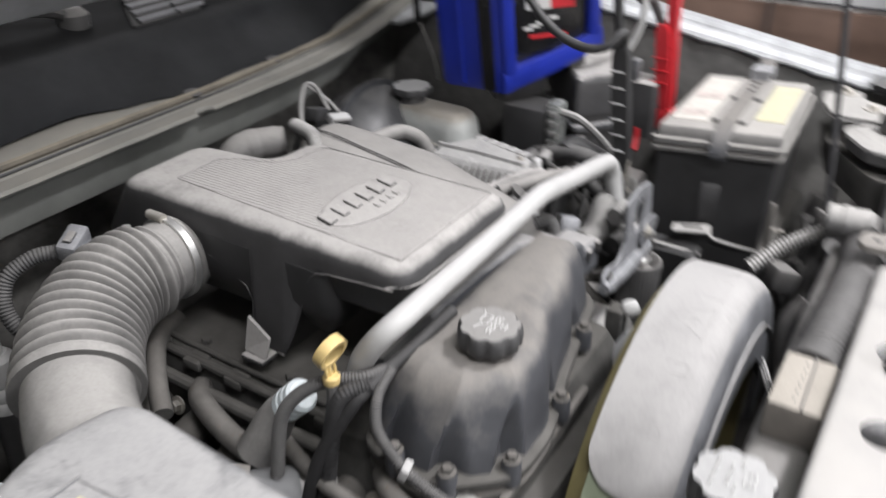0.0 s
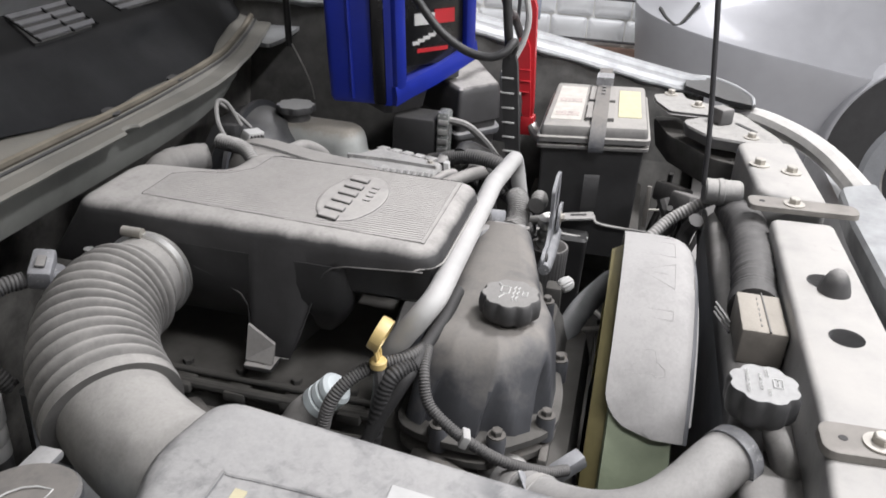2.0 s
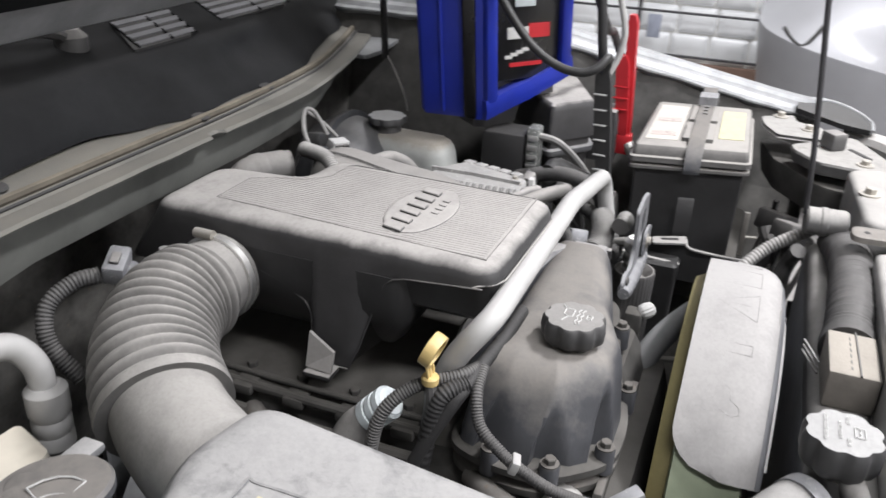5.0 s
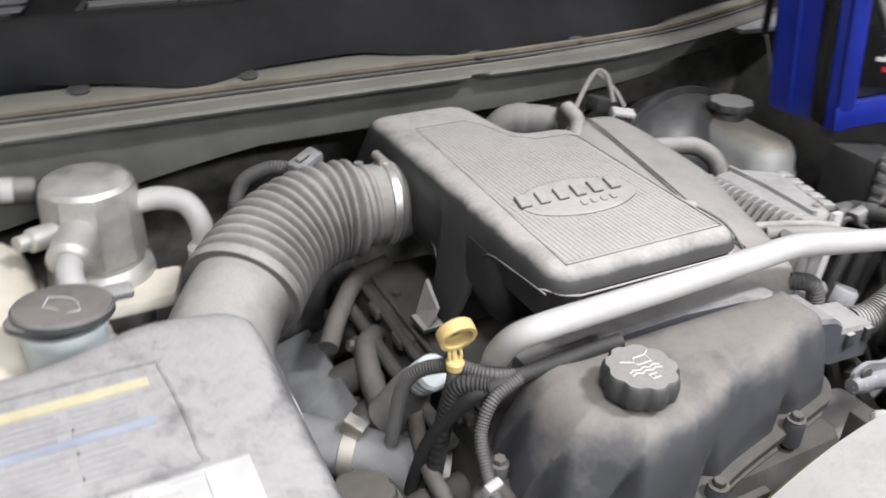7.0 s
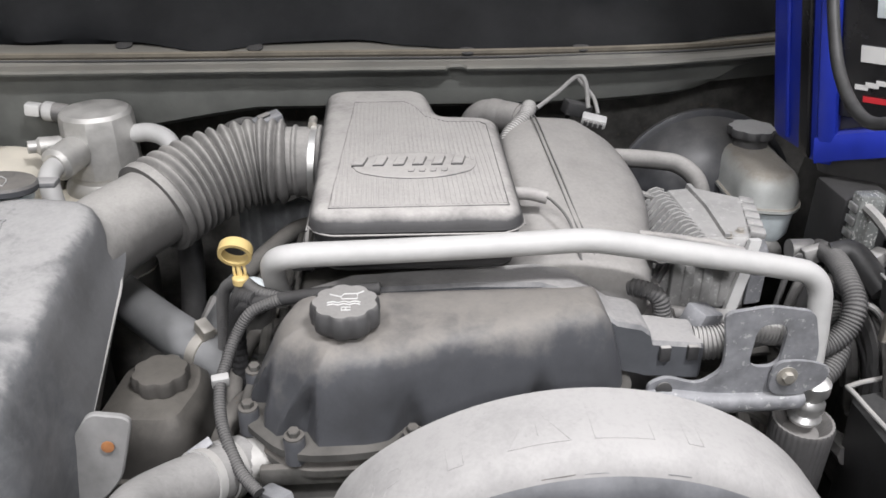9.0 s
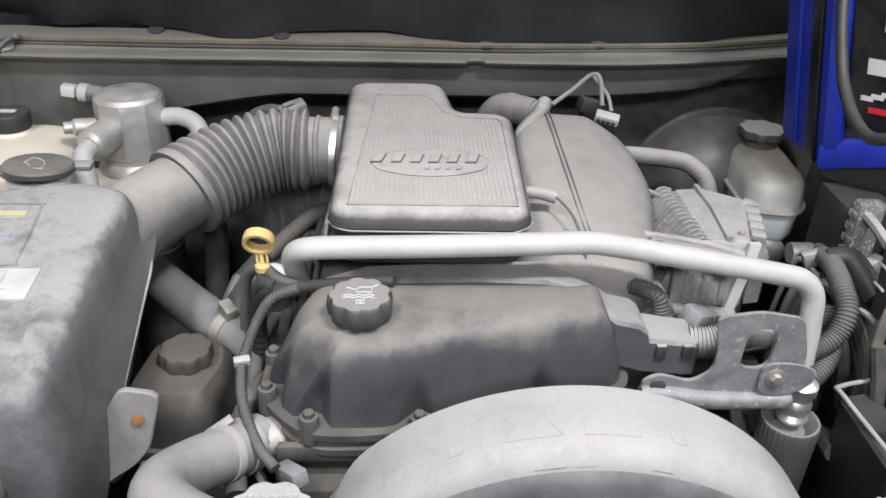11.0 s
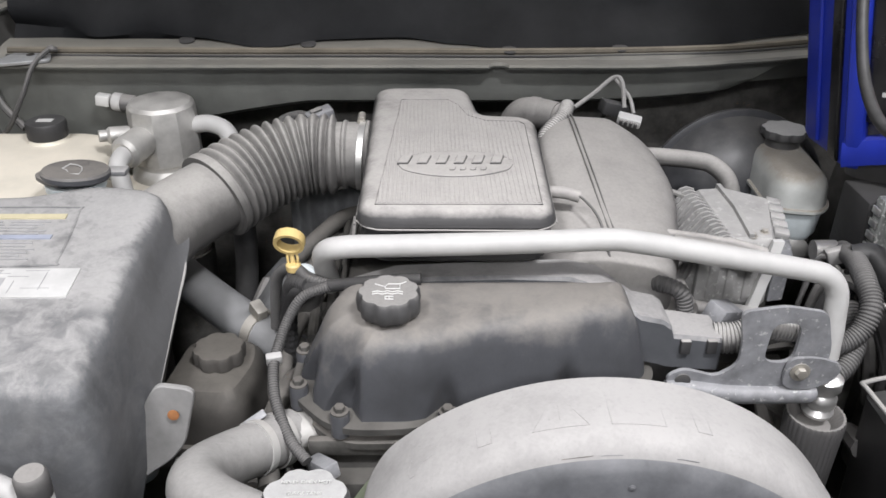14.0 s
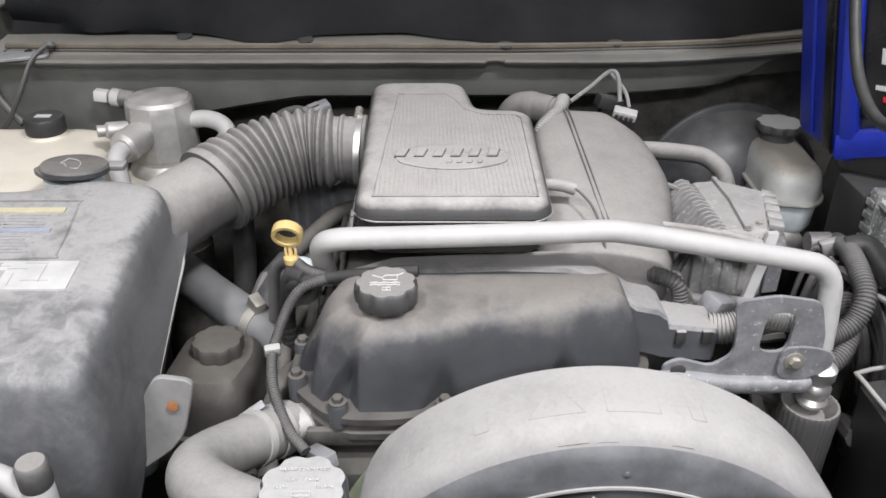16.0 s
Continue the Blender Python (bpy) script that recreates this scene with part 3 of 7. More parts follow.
for k in range(406):
    x = -0.8 + 1.62 * k / 405
    wav = 0.004 * math.sin(x * 37) * math.sin(x * 11)
    bite = 0.011 * max(0.0, 1 - (x / 0.0135) ** 4) ** 0.5
    nick = 0.0009 * math.sin(x * 53) * math.sin(x * 19 + 1)
    rings.append([Vector((x, y + bow(x) + (wav if j == 7 else 0) + (bite + nick if j in (1, 2, 3) else 0), z)) for j, (y, z) in enumerate(prof)])
part("cowl_lip", skin(rings), M["body"], body, "dusty folded metal lip under the cowl")
part("cowl_seal", tube([(x, 0.045 + bow(x), 1.113) for x in (-0.78, -0.5, -0.2, 0.1, 0.35, 0.53, 0.68, 0.82)], 0.006, 8, 12), M["seal"], body, "dusty rubber seal bead")
part("seal_groove", tube([(x, 0.034 + bow(x), 1.1085) for x in (-0.78, -0.5, -0.2, 0.1, 0.35, 0.53, 0.68, 0.82)], 0.0022, 6, 12), M["tape"], body, "dark groove before the seal")
for x in (-0.505, -0.305, 0.02, 0.2):
    part("clip_hole", turned(lathe([(0.012, 0), (0.013, 0.003), (0.009, 0.004)], (0, 0, 0), n=20), pose(x, 0.066 + scallop(x) + bow(x), 1.1155 + 0.12 * scallop(x), 12)), M["tape"], body, "dark clip hole")
# scalloped black panel that rises to the grille, with a shallow oval hollow
rings = []
for k in range(181):
    x = -0.8 + 1.6 * k / 180
    edge = scallop(x) + 0.003 * math.sin(x * 31) * math.sin(x * 7)
    b = bow(x)
    rows = []
    for j in range(12):
        u = j / 11
        y, z = 0.07 + 0.06 * u + edge * (1 - u) ** 2, 1.119 + 0.068 * u ** 0.85 + 0.25 * edge * (1 - u) ** 2
        q = ((x - 0.25) / 0.12) ** 2 + ((z - 1.158) / 0.026) ** 2
        rows.append((y + 0.012 * max(0, 1 - q) ** 1.5, z))
    rings.append([Vector((x, y + b, z)) for y, z in rows + [(0.138, 1.19), (0.15, 1.193), (0.3, 1.234), (0.3, 1.2), (0.11, 1.11)]])
part("cowl_panel", skin(rings), M["cowl"], body, "dull black plastic cowl panel")
def grille(gx, wide, b):
    """A cowl vent: a dark well under slats that step sideways, between two ends."""
    lay = pose(gx, 0.187 + b, 1.2055, 15)
    vent = part("cowl_vent", turned(slab([(-0.5 * wide - 0.03, -0.042), (0.5 * wide - 0.03, -0.042), (0.5 * wide + 0.02, 0.042), (-0.5 * wide + 0.02, 0.042)], [(-0.004, 0), (0.0022, 0.0)], 0.006), lay), M["tape"], body, "dark cowl vent with slats")
    for k in range(4):
        v = -0.031 + 0.0215 * k
        sx = 0.4 * v
        slat = skin([[Vector((x, v - 0.0048, 0.0022)), Vector((x, v - 0.0044, 0.0036)), Vector((x, v + 0.004, 0.0052)), Vector((x, v + 0.0046, 0.0038))] for x in (sx - 0.5 * wide, sx, sx + 0.5 * wide)])
        part("slat", turned(slat, lay), M["slat"], vent, "slat with its sheen painted as pale grey")
    for u in (-0.5, 0.06, 0.5):
        rib = skin([[Vector((u * wide + 0.4 * v + o, v, z)) for o, z in ((-0.002, 0.0022), (-0.002, 0.0045), (0.002, 0.0045), (0.002, 0.0022))] for v in (-0.041, 0.041)])
        part("rib", turned(rib, lay), M["cowl"], vent)
for gx, wide in ((0.112, 0.13), (0.38, 0.21), (-0.36, 0.2), (-0.63, 0.2)):
    grille(gx, wide, bow(gx))
wiper = part("wiper_arm", tube([(-0.04, 0.2, 1.21), (-0.09, 0.2, 1.235), (-0.25, 0.24, 1.25), (-0.65, 0.29, 1.262)], 0.009, 8), M["black"], body, "black wiper arm")
part("wiper_pivot", lathe([(0.022, -0.03), (0.022, 0.02), (0.012, 0.03)], (-0.04, 0.2, 1.2)), M["black"], wiper)
screen = box(-0.78, 0.78, -0.005, 0.005, 0.0, 0.95, 0.002)
part("windscreen", turned(screen, pose(0, 0.3, 1.22, -58)), M["glass"], body, "dark glossy windscreen")
# bonnet, raised
part("cowl_shelf", slab([(0.545, 0.05), (0.6, 0.045), (0.8, 0.07), (0.86, 0.12), (0.84, 0.24), (0.56, 0.2)], [(1.09, 0.001), (1.094, 0.0), (1.098, 0.001)], 0.012), M["galvanised"], body, "pale bare metal shelf at the cowl end")
part("hinge_rod", tube([(0.56, 0.016, 1.095), (0.562, 0.02, 1.16), (0.575, 0.035, 1.36)], 0.0065, 10, 6), M["case_black"], body, "black hinge rod")
part("hinge_wire", tube([(0.558, 0.01, 1.1), (0.556, -0.008, 1.07), (0.55, -0.03, 1.03), (0.545, -0.04, 1.0)], 0.0016, 6, 6), M["alu"], body, "thin bright wire")
bonnet = box(-0.78, 0.82, -0.02, 0.02, 0.0, 1.1, 0.012)
bonnet_part = part("bonnet", turned(bonnet, pose(0, 0.13, 1.26, 42)), M["silver"], body, "raised silver bonnet")
part("bonnet_lining", turned(box(-0.66, 0.7, -0.034, -0.02, 0.08, 0.98, 0.006), pose(0, 0.13, 1.26, 42)), M["cowl"], bonnet_part, "dark bonnet lining")
part("prop_rod", tube([(0.387, -0.774, 0.985), (0.37, -0.752, 1.188), (0.33, -0.635, 2.075)], 0.0042, 10), M["wire"], body, "thin black bonnet prop rod")
# fenders: outer skin, silver flange with a scalloped edge, dark inner wall
for sgn, name in ((1, "fender_right"), (-1, "fender_left")):
    line = [(0.70, 0.2, 1.16), (0.76, -0.15, 1.14), (0.84, -0.43, 1.078), (0.94, -0.72, 1.003), (1.01, -0.86, 0.966), (1.03, -0.94, 0.945)]
    if sgn < 0:
        line = [(-x - 0.12, y, z) for x, y, z in line]
    else:
        line = line[:-2] + [(0.985, -0.8, 0.985)]
    pts = spline(line, 14)
    rings = []
    for k, p in enumerate(pts):
        s = 0.007 * (0.5 + 0.5 * math.sin(k * 1.35)) ** 3
        w = 1 if sgn < 0 else max(0.12, min(1, (p.y + 0.92) / 0.16))
        rings.append([p + Vector((sgn * ox * w, 0, oz)) for ox, oz in ((-0.004 - s, -0.006), (-0.004 - s, -0.002), (0.006, 0.001), (0.012, 0.01), (0.03, 0.014), (0.034, 0.022), (0.044, 0.026), (0.052, 0.022))]
                     + [p + Vector((sgn * (0.052 * w + ox), 0, oz)) for ox, oz in ((0.012, 0.0), (0.03, -0.06), (0.05, -0.2), (0.06, -0.45), (0.05, -0.45), (0.03, -0.2), (0.01, -0.06))])
    part("fender", skin(rings), M["galvanised" if sgn > 0 else "body"], body, "fender with a folded scalloped edge")
    inner = [[p + Vector((sgn * 0.004, 0, -0.008)), p + Vector((sgn * -0.02, 0, -0.15)), p + Vector((sgn * -0.05, 0, -0.3)), Vector((sgn * 0.62, p.y, 0.45)), Vector((sgn * 0.66, p.y, 0.45)), p + Vector((sgn * -0.01, 0, -0.15)), p + Vector((sgn * 0.02, 0, -0.01))] for p in pts]
    part("inner_fender", skin(inner), M["pit"], body, "dark dirty inner fender")
tip = skin([[Vector(p) + Vector((0, 0, dz)) for p in ((0.93, -0.752, 1.004), (0.9, -0.84, 0.99), (0.885, -0.892, 0.988), (0.93, -0.892, 0.995), (1.0, -0.858, 0.999), (1.03, -0.815, 1.002), (1.005, -0.755, 1.004))] for dz in (-0.006, 0.004)])
part("fender_tip", tip, M["case_black"], body, "dark folded tip of the fender")
part("tip_edge", tube([(0.995, -0.74, 1.01), (1.022, -0.775, 1.008), (1.03, -0.815, 1.006), (1.0, -0.859, 1.002), (0.93, -0.893, 0.998), (0.885, -0.896, 0.99)], 0.0045, 8, 6), M["galvanised"], body, "bright folded edge of the fender tip")
part("bay_floor", box(-0.72, 0.72, -0.95, 0.03, 0.4, 0.45, 0.005), M["pit"], body, "dark grimy bottom of the bay")
part("sill", box(-0.7, 0.7, -0.9, 0.6, 0.0, 0.4, 0.02), M["dark"], body)
part("front_panel", box(-0.9, 0.9, -1.08, -1.02, 0.3, 0.93, 0.02), M["silver"], body, "silver front panel behind the support")

# radiator support: bar, straps and lamp plates
support = thing("radiator_support", "dusty grey steel radiator support bolted across the front", "panel", (0.0, -0.9, 0.3))
part("bar", slab([(-0.52, -0.965), (0.24, -0.945), (0.235, -0.858), (-0.24, -0.852), (-0.52, -0.83)], [(0.93, 0), *dome(0.94, 1.004, 0.008)], 0.012), M["grey_paint"], support, "dusty grey steel top bar")
for hx, hy in ((-0.088, -0.903),):
    part("hole", lathe([(0.019, 1.0), (0.019, 1.0046), (0.016, 1.005)], (hx, hy, 0), n=28), M["screen"], support, "dark round hole")
boss = part("boss_hole", lathe([(0.02, 1.0), (0.02, 1.0046), (0.016, 1.005)], (0.045, -0.9, 0), n=28), M["screen"], support, "dark round hole")
part("rubber_stop", lathe([(0.0195, 1.002), (0.0185, 1.009), (0.015, 1.02), (0.011, 1.028), (0.006, 1.033), (0.0005, 1.0345)], (0.022, -0.908, 0), n=28), M["cap_grey"], support, "dull rubber stop cone")
for x0, x1, y0, y1 in ((0.252, 0.296, -0.985, -0.828), (-0.31, -0.262, -1.0, -0.842)):
    strap = part("strap", slab([(x0 + 0.01, y0), (x1 + 0.006, y0), (x1, y1), (x0, y1)], [(1.0045, 0), (1.012, 0.001), (1.013, 0.003)], 0.016), M["strap_steel"], support, "rounded steel strap")
    part("bolt", bolt(((x0 + x1) / 2, -0.893, 1.013), 0.008, washer=1.9), M["steel"], strap, "rusty bolt with washer")
    part("hole", lathe([(0.0045, 1.0125), (0.004, 1.0135)], ((x0 + x1) / 2, y1 - 0.02, 0), n=16), M["tape"], strap, "small dark hole")
part("header_panel", slab([(0.08, -1.06), (0.48, -1.055), (0.44, -0.99), (0.3, -0.982), (0.08, -0.985)], [(0.95, 0.004), (0.985, 0.0), (0.992, 0.004)], 0.015), M["galvanised"], support, "pale grey header panel")
upper = part("lamp_bar", slab([(0.3, -0.95), (0.6, -0.935), (0.57, -0.835), (0.33, -0.85)], [(0.93, 0), *dome(0.94, 1.008, 0.01)], 0.02), M["grey_paint"], support, "dusty grey lamp mount")
for bx, by in ((0.45, -0.862), (0.43, -0.91)):
    part("bolt", bolt((bx, by, 1.008), 0.009, washer=1.8), M["steel"], upper)
side = part("lamp_plate", slab([(0.554, -0.925), (0.586, -0.93), (0.65, -0.918), (0.79, -0.862), (0.795, -0.836), (0.745, -0.796), (0.7, -0.745), (0.67, -0.748), (0.61, -0.79), (0.593, -0.885)], [(0.972, 0.012), (0.976, 0.003), (0.994, 0), (0.998, 0.002)], 0.012), M["lamp_steel"], support, "dusty grey lamp plate with bolts")
part("rear_plate", slab([(0.846, -0.687), (0.885, -0.745), (0.841, -0.752), (0.815, -0.8), (0.735, -0.8), (0.735, -0.72), (0.796, -0.694)], [(0.996, 0.002), (0.998, 0), (1.003, 0.001)], 0.01), M["lamp_steel"], support, "thin dusty plate under the fender")
part("lamp_shelf", slab([(0.56, -0.9), (0.86, -0.74), (0.84, -0.69), (0.72, -0.72), (0.6, -0.8)], [(0.9, 0.01), (0.95, 0), (0.958, 0.002)], 0.02), M["pit"], support, "dark folded steel under the plates")
for bx, by, bz in ((0.862, -0.722, 1.003), (0.79, -0.775, 1.003), (0.629, -0.867, 0.998)):
    part("bolt", bolt((bx, by, bz), 0.008, washer=1.8), M["steel"], side)
part("block", turned(box(-0.018, 0.018, -0.016, 0.016, 0.0, 0.032, 0.005), pose(0.705, -0.815, 0.998, 0, 0, 38)), M["black"], side, "black plastic block")
part("slot", turned(slab([(-0.03, -0.005), (0.03, -0.005), (0.03, 0.005), (-0.03, 0.005)], [(0.9965, 0), (0.9992, 0.0005)], 0.005), pose(0.69, -0.862, 0, 0, 0, 35)), M["tape"], side, "dark curved slot")
lamp_rim = part("headlamp_edge", tube([(0.95, -0.86, 0.955), (0.86, -0.93, 0.965), (0.7, -1.0, 0.97), (0.5, -1.04, 0.965), (0.2, -1.06, 0.955), (-0.3, -1.07, 0.95)], 0.022, 10), M["front_edge"], support, "bright front edge")
part("upright", box(-0.5, -0.46, -0.93, -0.86, 0.3, 0.95, 0.004), M["dark"], support)
part("upright", box(0.5, 0.54, -0.93, -0.86, 0.3, 0.95, 0.004), M["dark"], support)
horn = part("stub_pipe", lathe([(0.018, 0), (0.021, 0.003), (0.021, 0.02), (0.0225, 0.022), (0.0225, 0.03), (0.021, 0.032), (0.021, 0.056), (0.018, 0.06)], (0.385, -0.775, 0.975), (0.1, -1, 0), 24), M["lamp_steel"], support, "short grey pipe stub")

# radiator and what lies before the shroud
radiator = thing("radiator", "dark radiator with black tanks under the support bar", "radiator", (0.0, -0.83, 0.45))
part("core", box(-0.36, 0.42, -0.85, -0.8, 0.45, 0.9, 0.004), M["dark"], radiator)
part("tank", slab([(-0.42, -0.86), (0.42, -0.86), (0.42, -0.79), (-0.42, -0.79)], dome(0.88, 0.935, 0.02), 0.02), M["black"], radiator, "black plastic top tank")
duct_thing = thing("crinkled_duct", "dusty black crinkled duct lying on the radiator tank", "duct", (0.1, -0.83, 0.93))
rngd = random.Random(4)
fold = [rngd.uniform(0.93, 1.0) if k % 3 else rngd.uniform(0.86, 0.93) for k in range(300)]
run = spline([(0.05, -0.828, 0.955), (0.14, -0.835, 0.962), (0.3, -0.84, 0.955), (0.42, -0.83, 0.93)], 30)
part("duct", tube(run, 0.031, 20, shape=lambda s: fold[int(s * 90)], smooth=False), M["duct_black"], duct_thing, "", 60)
part("end_collar", tube([(0.038, -0.8275, 0.9545), (0.056, -0.829, 0.956)], 0.0325, 22, 3), M["duct_black"], duct_thing, "plain end collar")
foam = thing("foam_block", "dusty grey foam block wedged behind the radiator bar", "foam", (-0.015, -0.826, 0.935))
part("block", box(-0.062, 0.034, -0.853, -0.8, 0.935, 0.981, 0.004), M["foam"], foam)
part("seam", tube([(-0.062, -0.832, 0.9815), (0.034, -0.83, 0.9815)], 0.0012, 5, 10), M["rubber_clean"], foam)

for k in range(6):
    part("print_dot", box(-0.05 + 0.013 * k, -0.044 + 0.013 * k, -0.824, -0.8225, 0.981, 0.9815, 0), M["rubber_clean"], foam, "small dark printed mark")

# ---- fan shroud ----
CX, CZ, CR = 0.05, 0.73, 0.277
def arc(r, y, a):
    return Vector((CX + r * math.sin(a), y, CZ + r * math.cos(a)))
shroud = thing("fan_shroud", "pale dusty round fan shroud with embossed warning symbols", "shroud", (CX, -0.71, 0.45))
angles = [radians(-180 + 360 * k / 120) for k in range(121)]
def end_cut(a):
    """Rounds the lower end of the band off in a quarter oval."""
    k = min(1, max(0, -45 - math.degrees(a)) / 10)
    return 0.055 * (1 - math.sqrt(max(0, 1 - k * k)))
angles_band = [radians(-55 + 143 * k / 80) for k in range(81)]
rings = [[arc(r, min(y, -0.657 - end_cut(a)) if y > -0.736 else y, a) for r, y in ((CR - 0.012, -0.657), (CR - 0.004, -0.653), (CR, -0.657), (CR + 0.001, -0.7), (CR, -0.722), (CR - 0.0025, -0.732), (CR - 0.0065, -0.74), (CR - 0.012, -0.746), (CR - 0.018, -0.7495), (CR - 0.018, -0.744), (CR - 0.01, -0.73))] for a in angles_band]
part("band", skin(rings), M["shroud"], shroud, "pale dusty plastic band")
rings = [[arc(r, y, a) for r, y in ((CR - 0.0155, -0.7485), (CR - 0.021, -0.752), (CR - 0.03, -0.7545), (CR - 0.05, -0.7565), (CR - 0.1, -0.7585), (CR - 0.1, -0.7545), (CR - 0.05, -0.7515), (CR - 0.02, -0.7465))] for a in angles_band]
part("flank", skin(rings), M["flank"], shroud, "scuffed dark front flank")
part("inner_lip", tube([arc(CR - 0.056, -0.758, radians(a)) for a in range(-50, 86, 8)], 0.002, 6), M["shroud"], shroud, "thin raised lip")
part("flank_bolt", bolt(tuple(arc(CR - 0.042, -0.756, radians(3))), 0.0025, (0, -1, 0), 1.4, 0.4), M["flank"], shroud)
part("back_plate", box(-0.33, 0.42, -0.796, -0.789, 0.45, 0.9, 0.004), M["flank"], shroud, "dark back plate")
ring_pts = [[arc(r, y, a) for r, y in ((CR - 0.034, -0.645), (CR - 0.028, -0.643), (CR - 0.018, -0.66), (CR - 0.019, -0.735), (CR - 0.024, -0.735), (CR - 0.026, -0.66))] for a in angles[:-1]]
ring_pts.append(ring_pts[0])
part("fan_ring", skin(ring_pts, caps=False), M["olive"], shroud, "olive plastic fan ring")
low = [radians(-112 + 84 * k / 48) for k in range(49)]
part("lower_ring", skin([[arc(r, y, a) for r, y in ((CR - 0.014, -0.662), (CR - 0.006, -0.664), (CR - 0.009, -0.735), (CR - 0.016, -0.737))] for a in low]), M["green"], shroud, "pale green lower shroud ring")
for k in range(3):
    part("rib", tube([(0.03, -0.779, 0.962 - 0.007 * k), (0.0, -0.797, 0.952 - 0.007 * k)], 0.0016, 6, 3), M["shroud"], shroud, "thin pale rib behind the tank")
fan = part("fan_hub", lathe([(0.07, -0.03), (0.08, -0.02), (0.08, 0.03), (0.05, 0.04)], (CX, -0.68, CZ), (0, 1, 0), 32), M["black"], shroud)
for k in range(7):
    blade = box(-0.035, 0.035, -0.006, 0.006, 0.07, 0.25, 0.004)
    part("blade", turned(blade, pose(CX, -0.68, CZ, 0, 360 / 7 * k + 12, 0) @ pose(0, 0, 0, 0, 0, 38)), M["black"], fan)
# worn edge and scuffs between band and flank
rng = random.Random(11)
for k in range(4):
    a = rng.uniform(-16, 12)
    part("scuff", tube([arc(CR - 0.0125 - 0.001 * rng.random(), -0.7468, radians(a + t)) for t in (0, 1.2, 2.4 + 3 * rng.random())], 0.0003, 5, 3), M[rng.choice(("rust", "dark", "flank"))], shroud, "rubbed scuff")
# embossed symbols on the band
def on_band(pts, closed=True, r=0.0003):
    line = [Vector(p) for p in (list(pts) + [pts[0]] if closed else pts)]
    fine = [line[i].lerp(line[i + 1], j / 8) for i in range(len(line) - 1) for j in range(8)] + [line[-1]]
    return tube([arc(CR + 0.0008 - 0.001 * min(1, abs(p.y) / 0.036), -0.7 + p.y, radians(p.x)) for p in fine], r, 5, smooth=False)
for a0 in (-24, 17):
    part("arrow_mark", on_band([(a0 - 1.4, -0.022), (a0 + 1.4, -0.022), (a0 + 1.4, 0.006), (a0 + 3, 0.006), (a0, 0.022), (a0 - 3, 0.006), (a0 - 1.4, 0.006)]), M["shroud"], shroud, "embossed arrow")
part("triangle_mark", on_band([(-15, -0.022), (-4.5, -0.022), (-9.5, 0.022)]), M["shroud"], shroud, "embossed triangle")
part("stroke_mark", on_band([(-9.6, -0.012), (-9.6, 0.008)], False), M["shroud"], shroud)
part("frame_mark", on_band([(-0.5, -0.022), (9.5, -0.022), (9.5, 0.02), (-0.5, 0.02)]), M["shroud"], shroud, "embossed frame")
part("fan_mark", on_band([(-38 + 3 * math.cos(t) * (1 + 0.4 * math.cos(3 * t)), 0.016 * math.sin(t) * (1 + 0.4 * math.cos(3 * t))) for t in (2 * math.pi * k / 18 for k in range(18))]), M["shroud"], shroud, "embossed fan symbol")

# ---- engine ----
block = thing("engine_block", "dark grimy engine block under the covers", "engine", (-0.05, -0.35, 0.45))
part("block", slab([(-0.25, -0.6), (0.13, -0.6), (0.16, -0.05), (-0.25, -0.05)], [(0.45, 0.02), (0.7, 0), (0.84, 0.0), (0.88, 0.02)], 0.03), M["pit"], block)
part("intake_runner", slab([(0.12, -0.5), (0.24, -0.45), (0.24, -0.1), (0.12, -0.08)], [(0.6, 0.02), (0.8, 0), (0.93, 0.02)], 0.03), M["black"], block)
for k in range(6):
    y = -0.5 + 0.075 * k
    part("exhaust_runner", tube([(-0.24, y, 0.82), (-0.29, y, 0.815), (-0.325, y + 0.01, 0.78), (-0.335, y + 0.02, 0.72)], 0.021, 16, 6), M["exhaust"], block, "scaled exhaust runner")
    part("flange_bolt", bolt((-0.262, y + 0.034, 0.835), 0.008, (-1, 0, 0.3)), M["steel"], block)
part("exhaust_log", tube([(-0.33, -0.53, 0.715), (-0.338, -0.3, 0.71), (-0.335, -0.08, 0.7)], 0.034, 20, 6), M["exhaust"], block, "cast exhaust manifold")
shield = skin([[Vector((-0.3, y, 0.83)), Vector((-0.35, y, 0.815)), Vector((-0.385, y, 0.775)), Vector((-0.39, y, 0.7)), Vector((-0.386, y, 0.7)), Vector((-0.38, y, 0.773)), Vector((-0.348, y, 0.811)), Vector((-0.3, y, 0.826))] for y in (-0.3, -0.26, -0.2, -0.14, -0.1)])
wave = [[Vector((x, -0.055 + 0.008 * math.sin(150 * x), z)) for z in (0.74, 0.83, 0.905, 0.915)] + [Vector((x, -0.049 + 0.008 * math.sin(150 * x), z)) for z in (0.915, 0.74)] for x in (-0.335 + 0.004 * k for k in range(30))]
part("rear_shield", skin(wave), M["galvanised"], block, "dull fluted rear shield")
part("cross_pipe", tube([(-0.31, -0.2, 0.87), (-0.28, -0.16, 0.885), (-0.24, -0.12, 0.9), (-0.19, -0.1, 0.9)], 0.0125, 16, 6), M["dark"], block, "grimy cross pipe")
part("heat_shield", shield, M["galvanised"], block, "stamped heat shield")
for y, r in ((-0.47, 0.012), (-0.33, 0.009), (-0.2, 0.014)):
    part("coolant_pipe", tube([(-0.25, y, 0.87), (-0.275, y - 0.03, 0.875), (-0.29, y - 0.1, 0.86), (-0.28, y - 0.16, 0.84)], r, 12, 6), M["exhaust"], block)
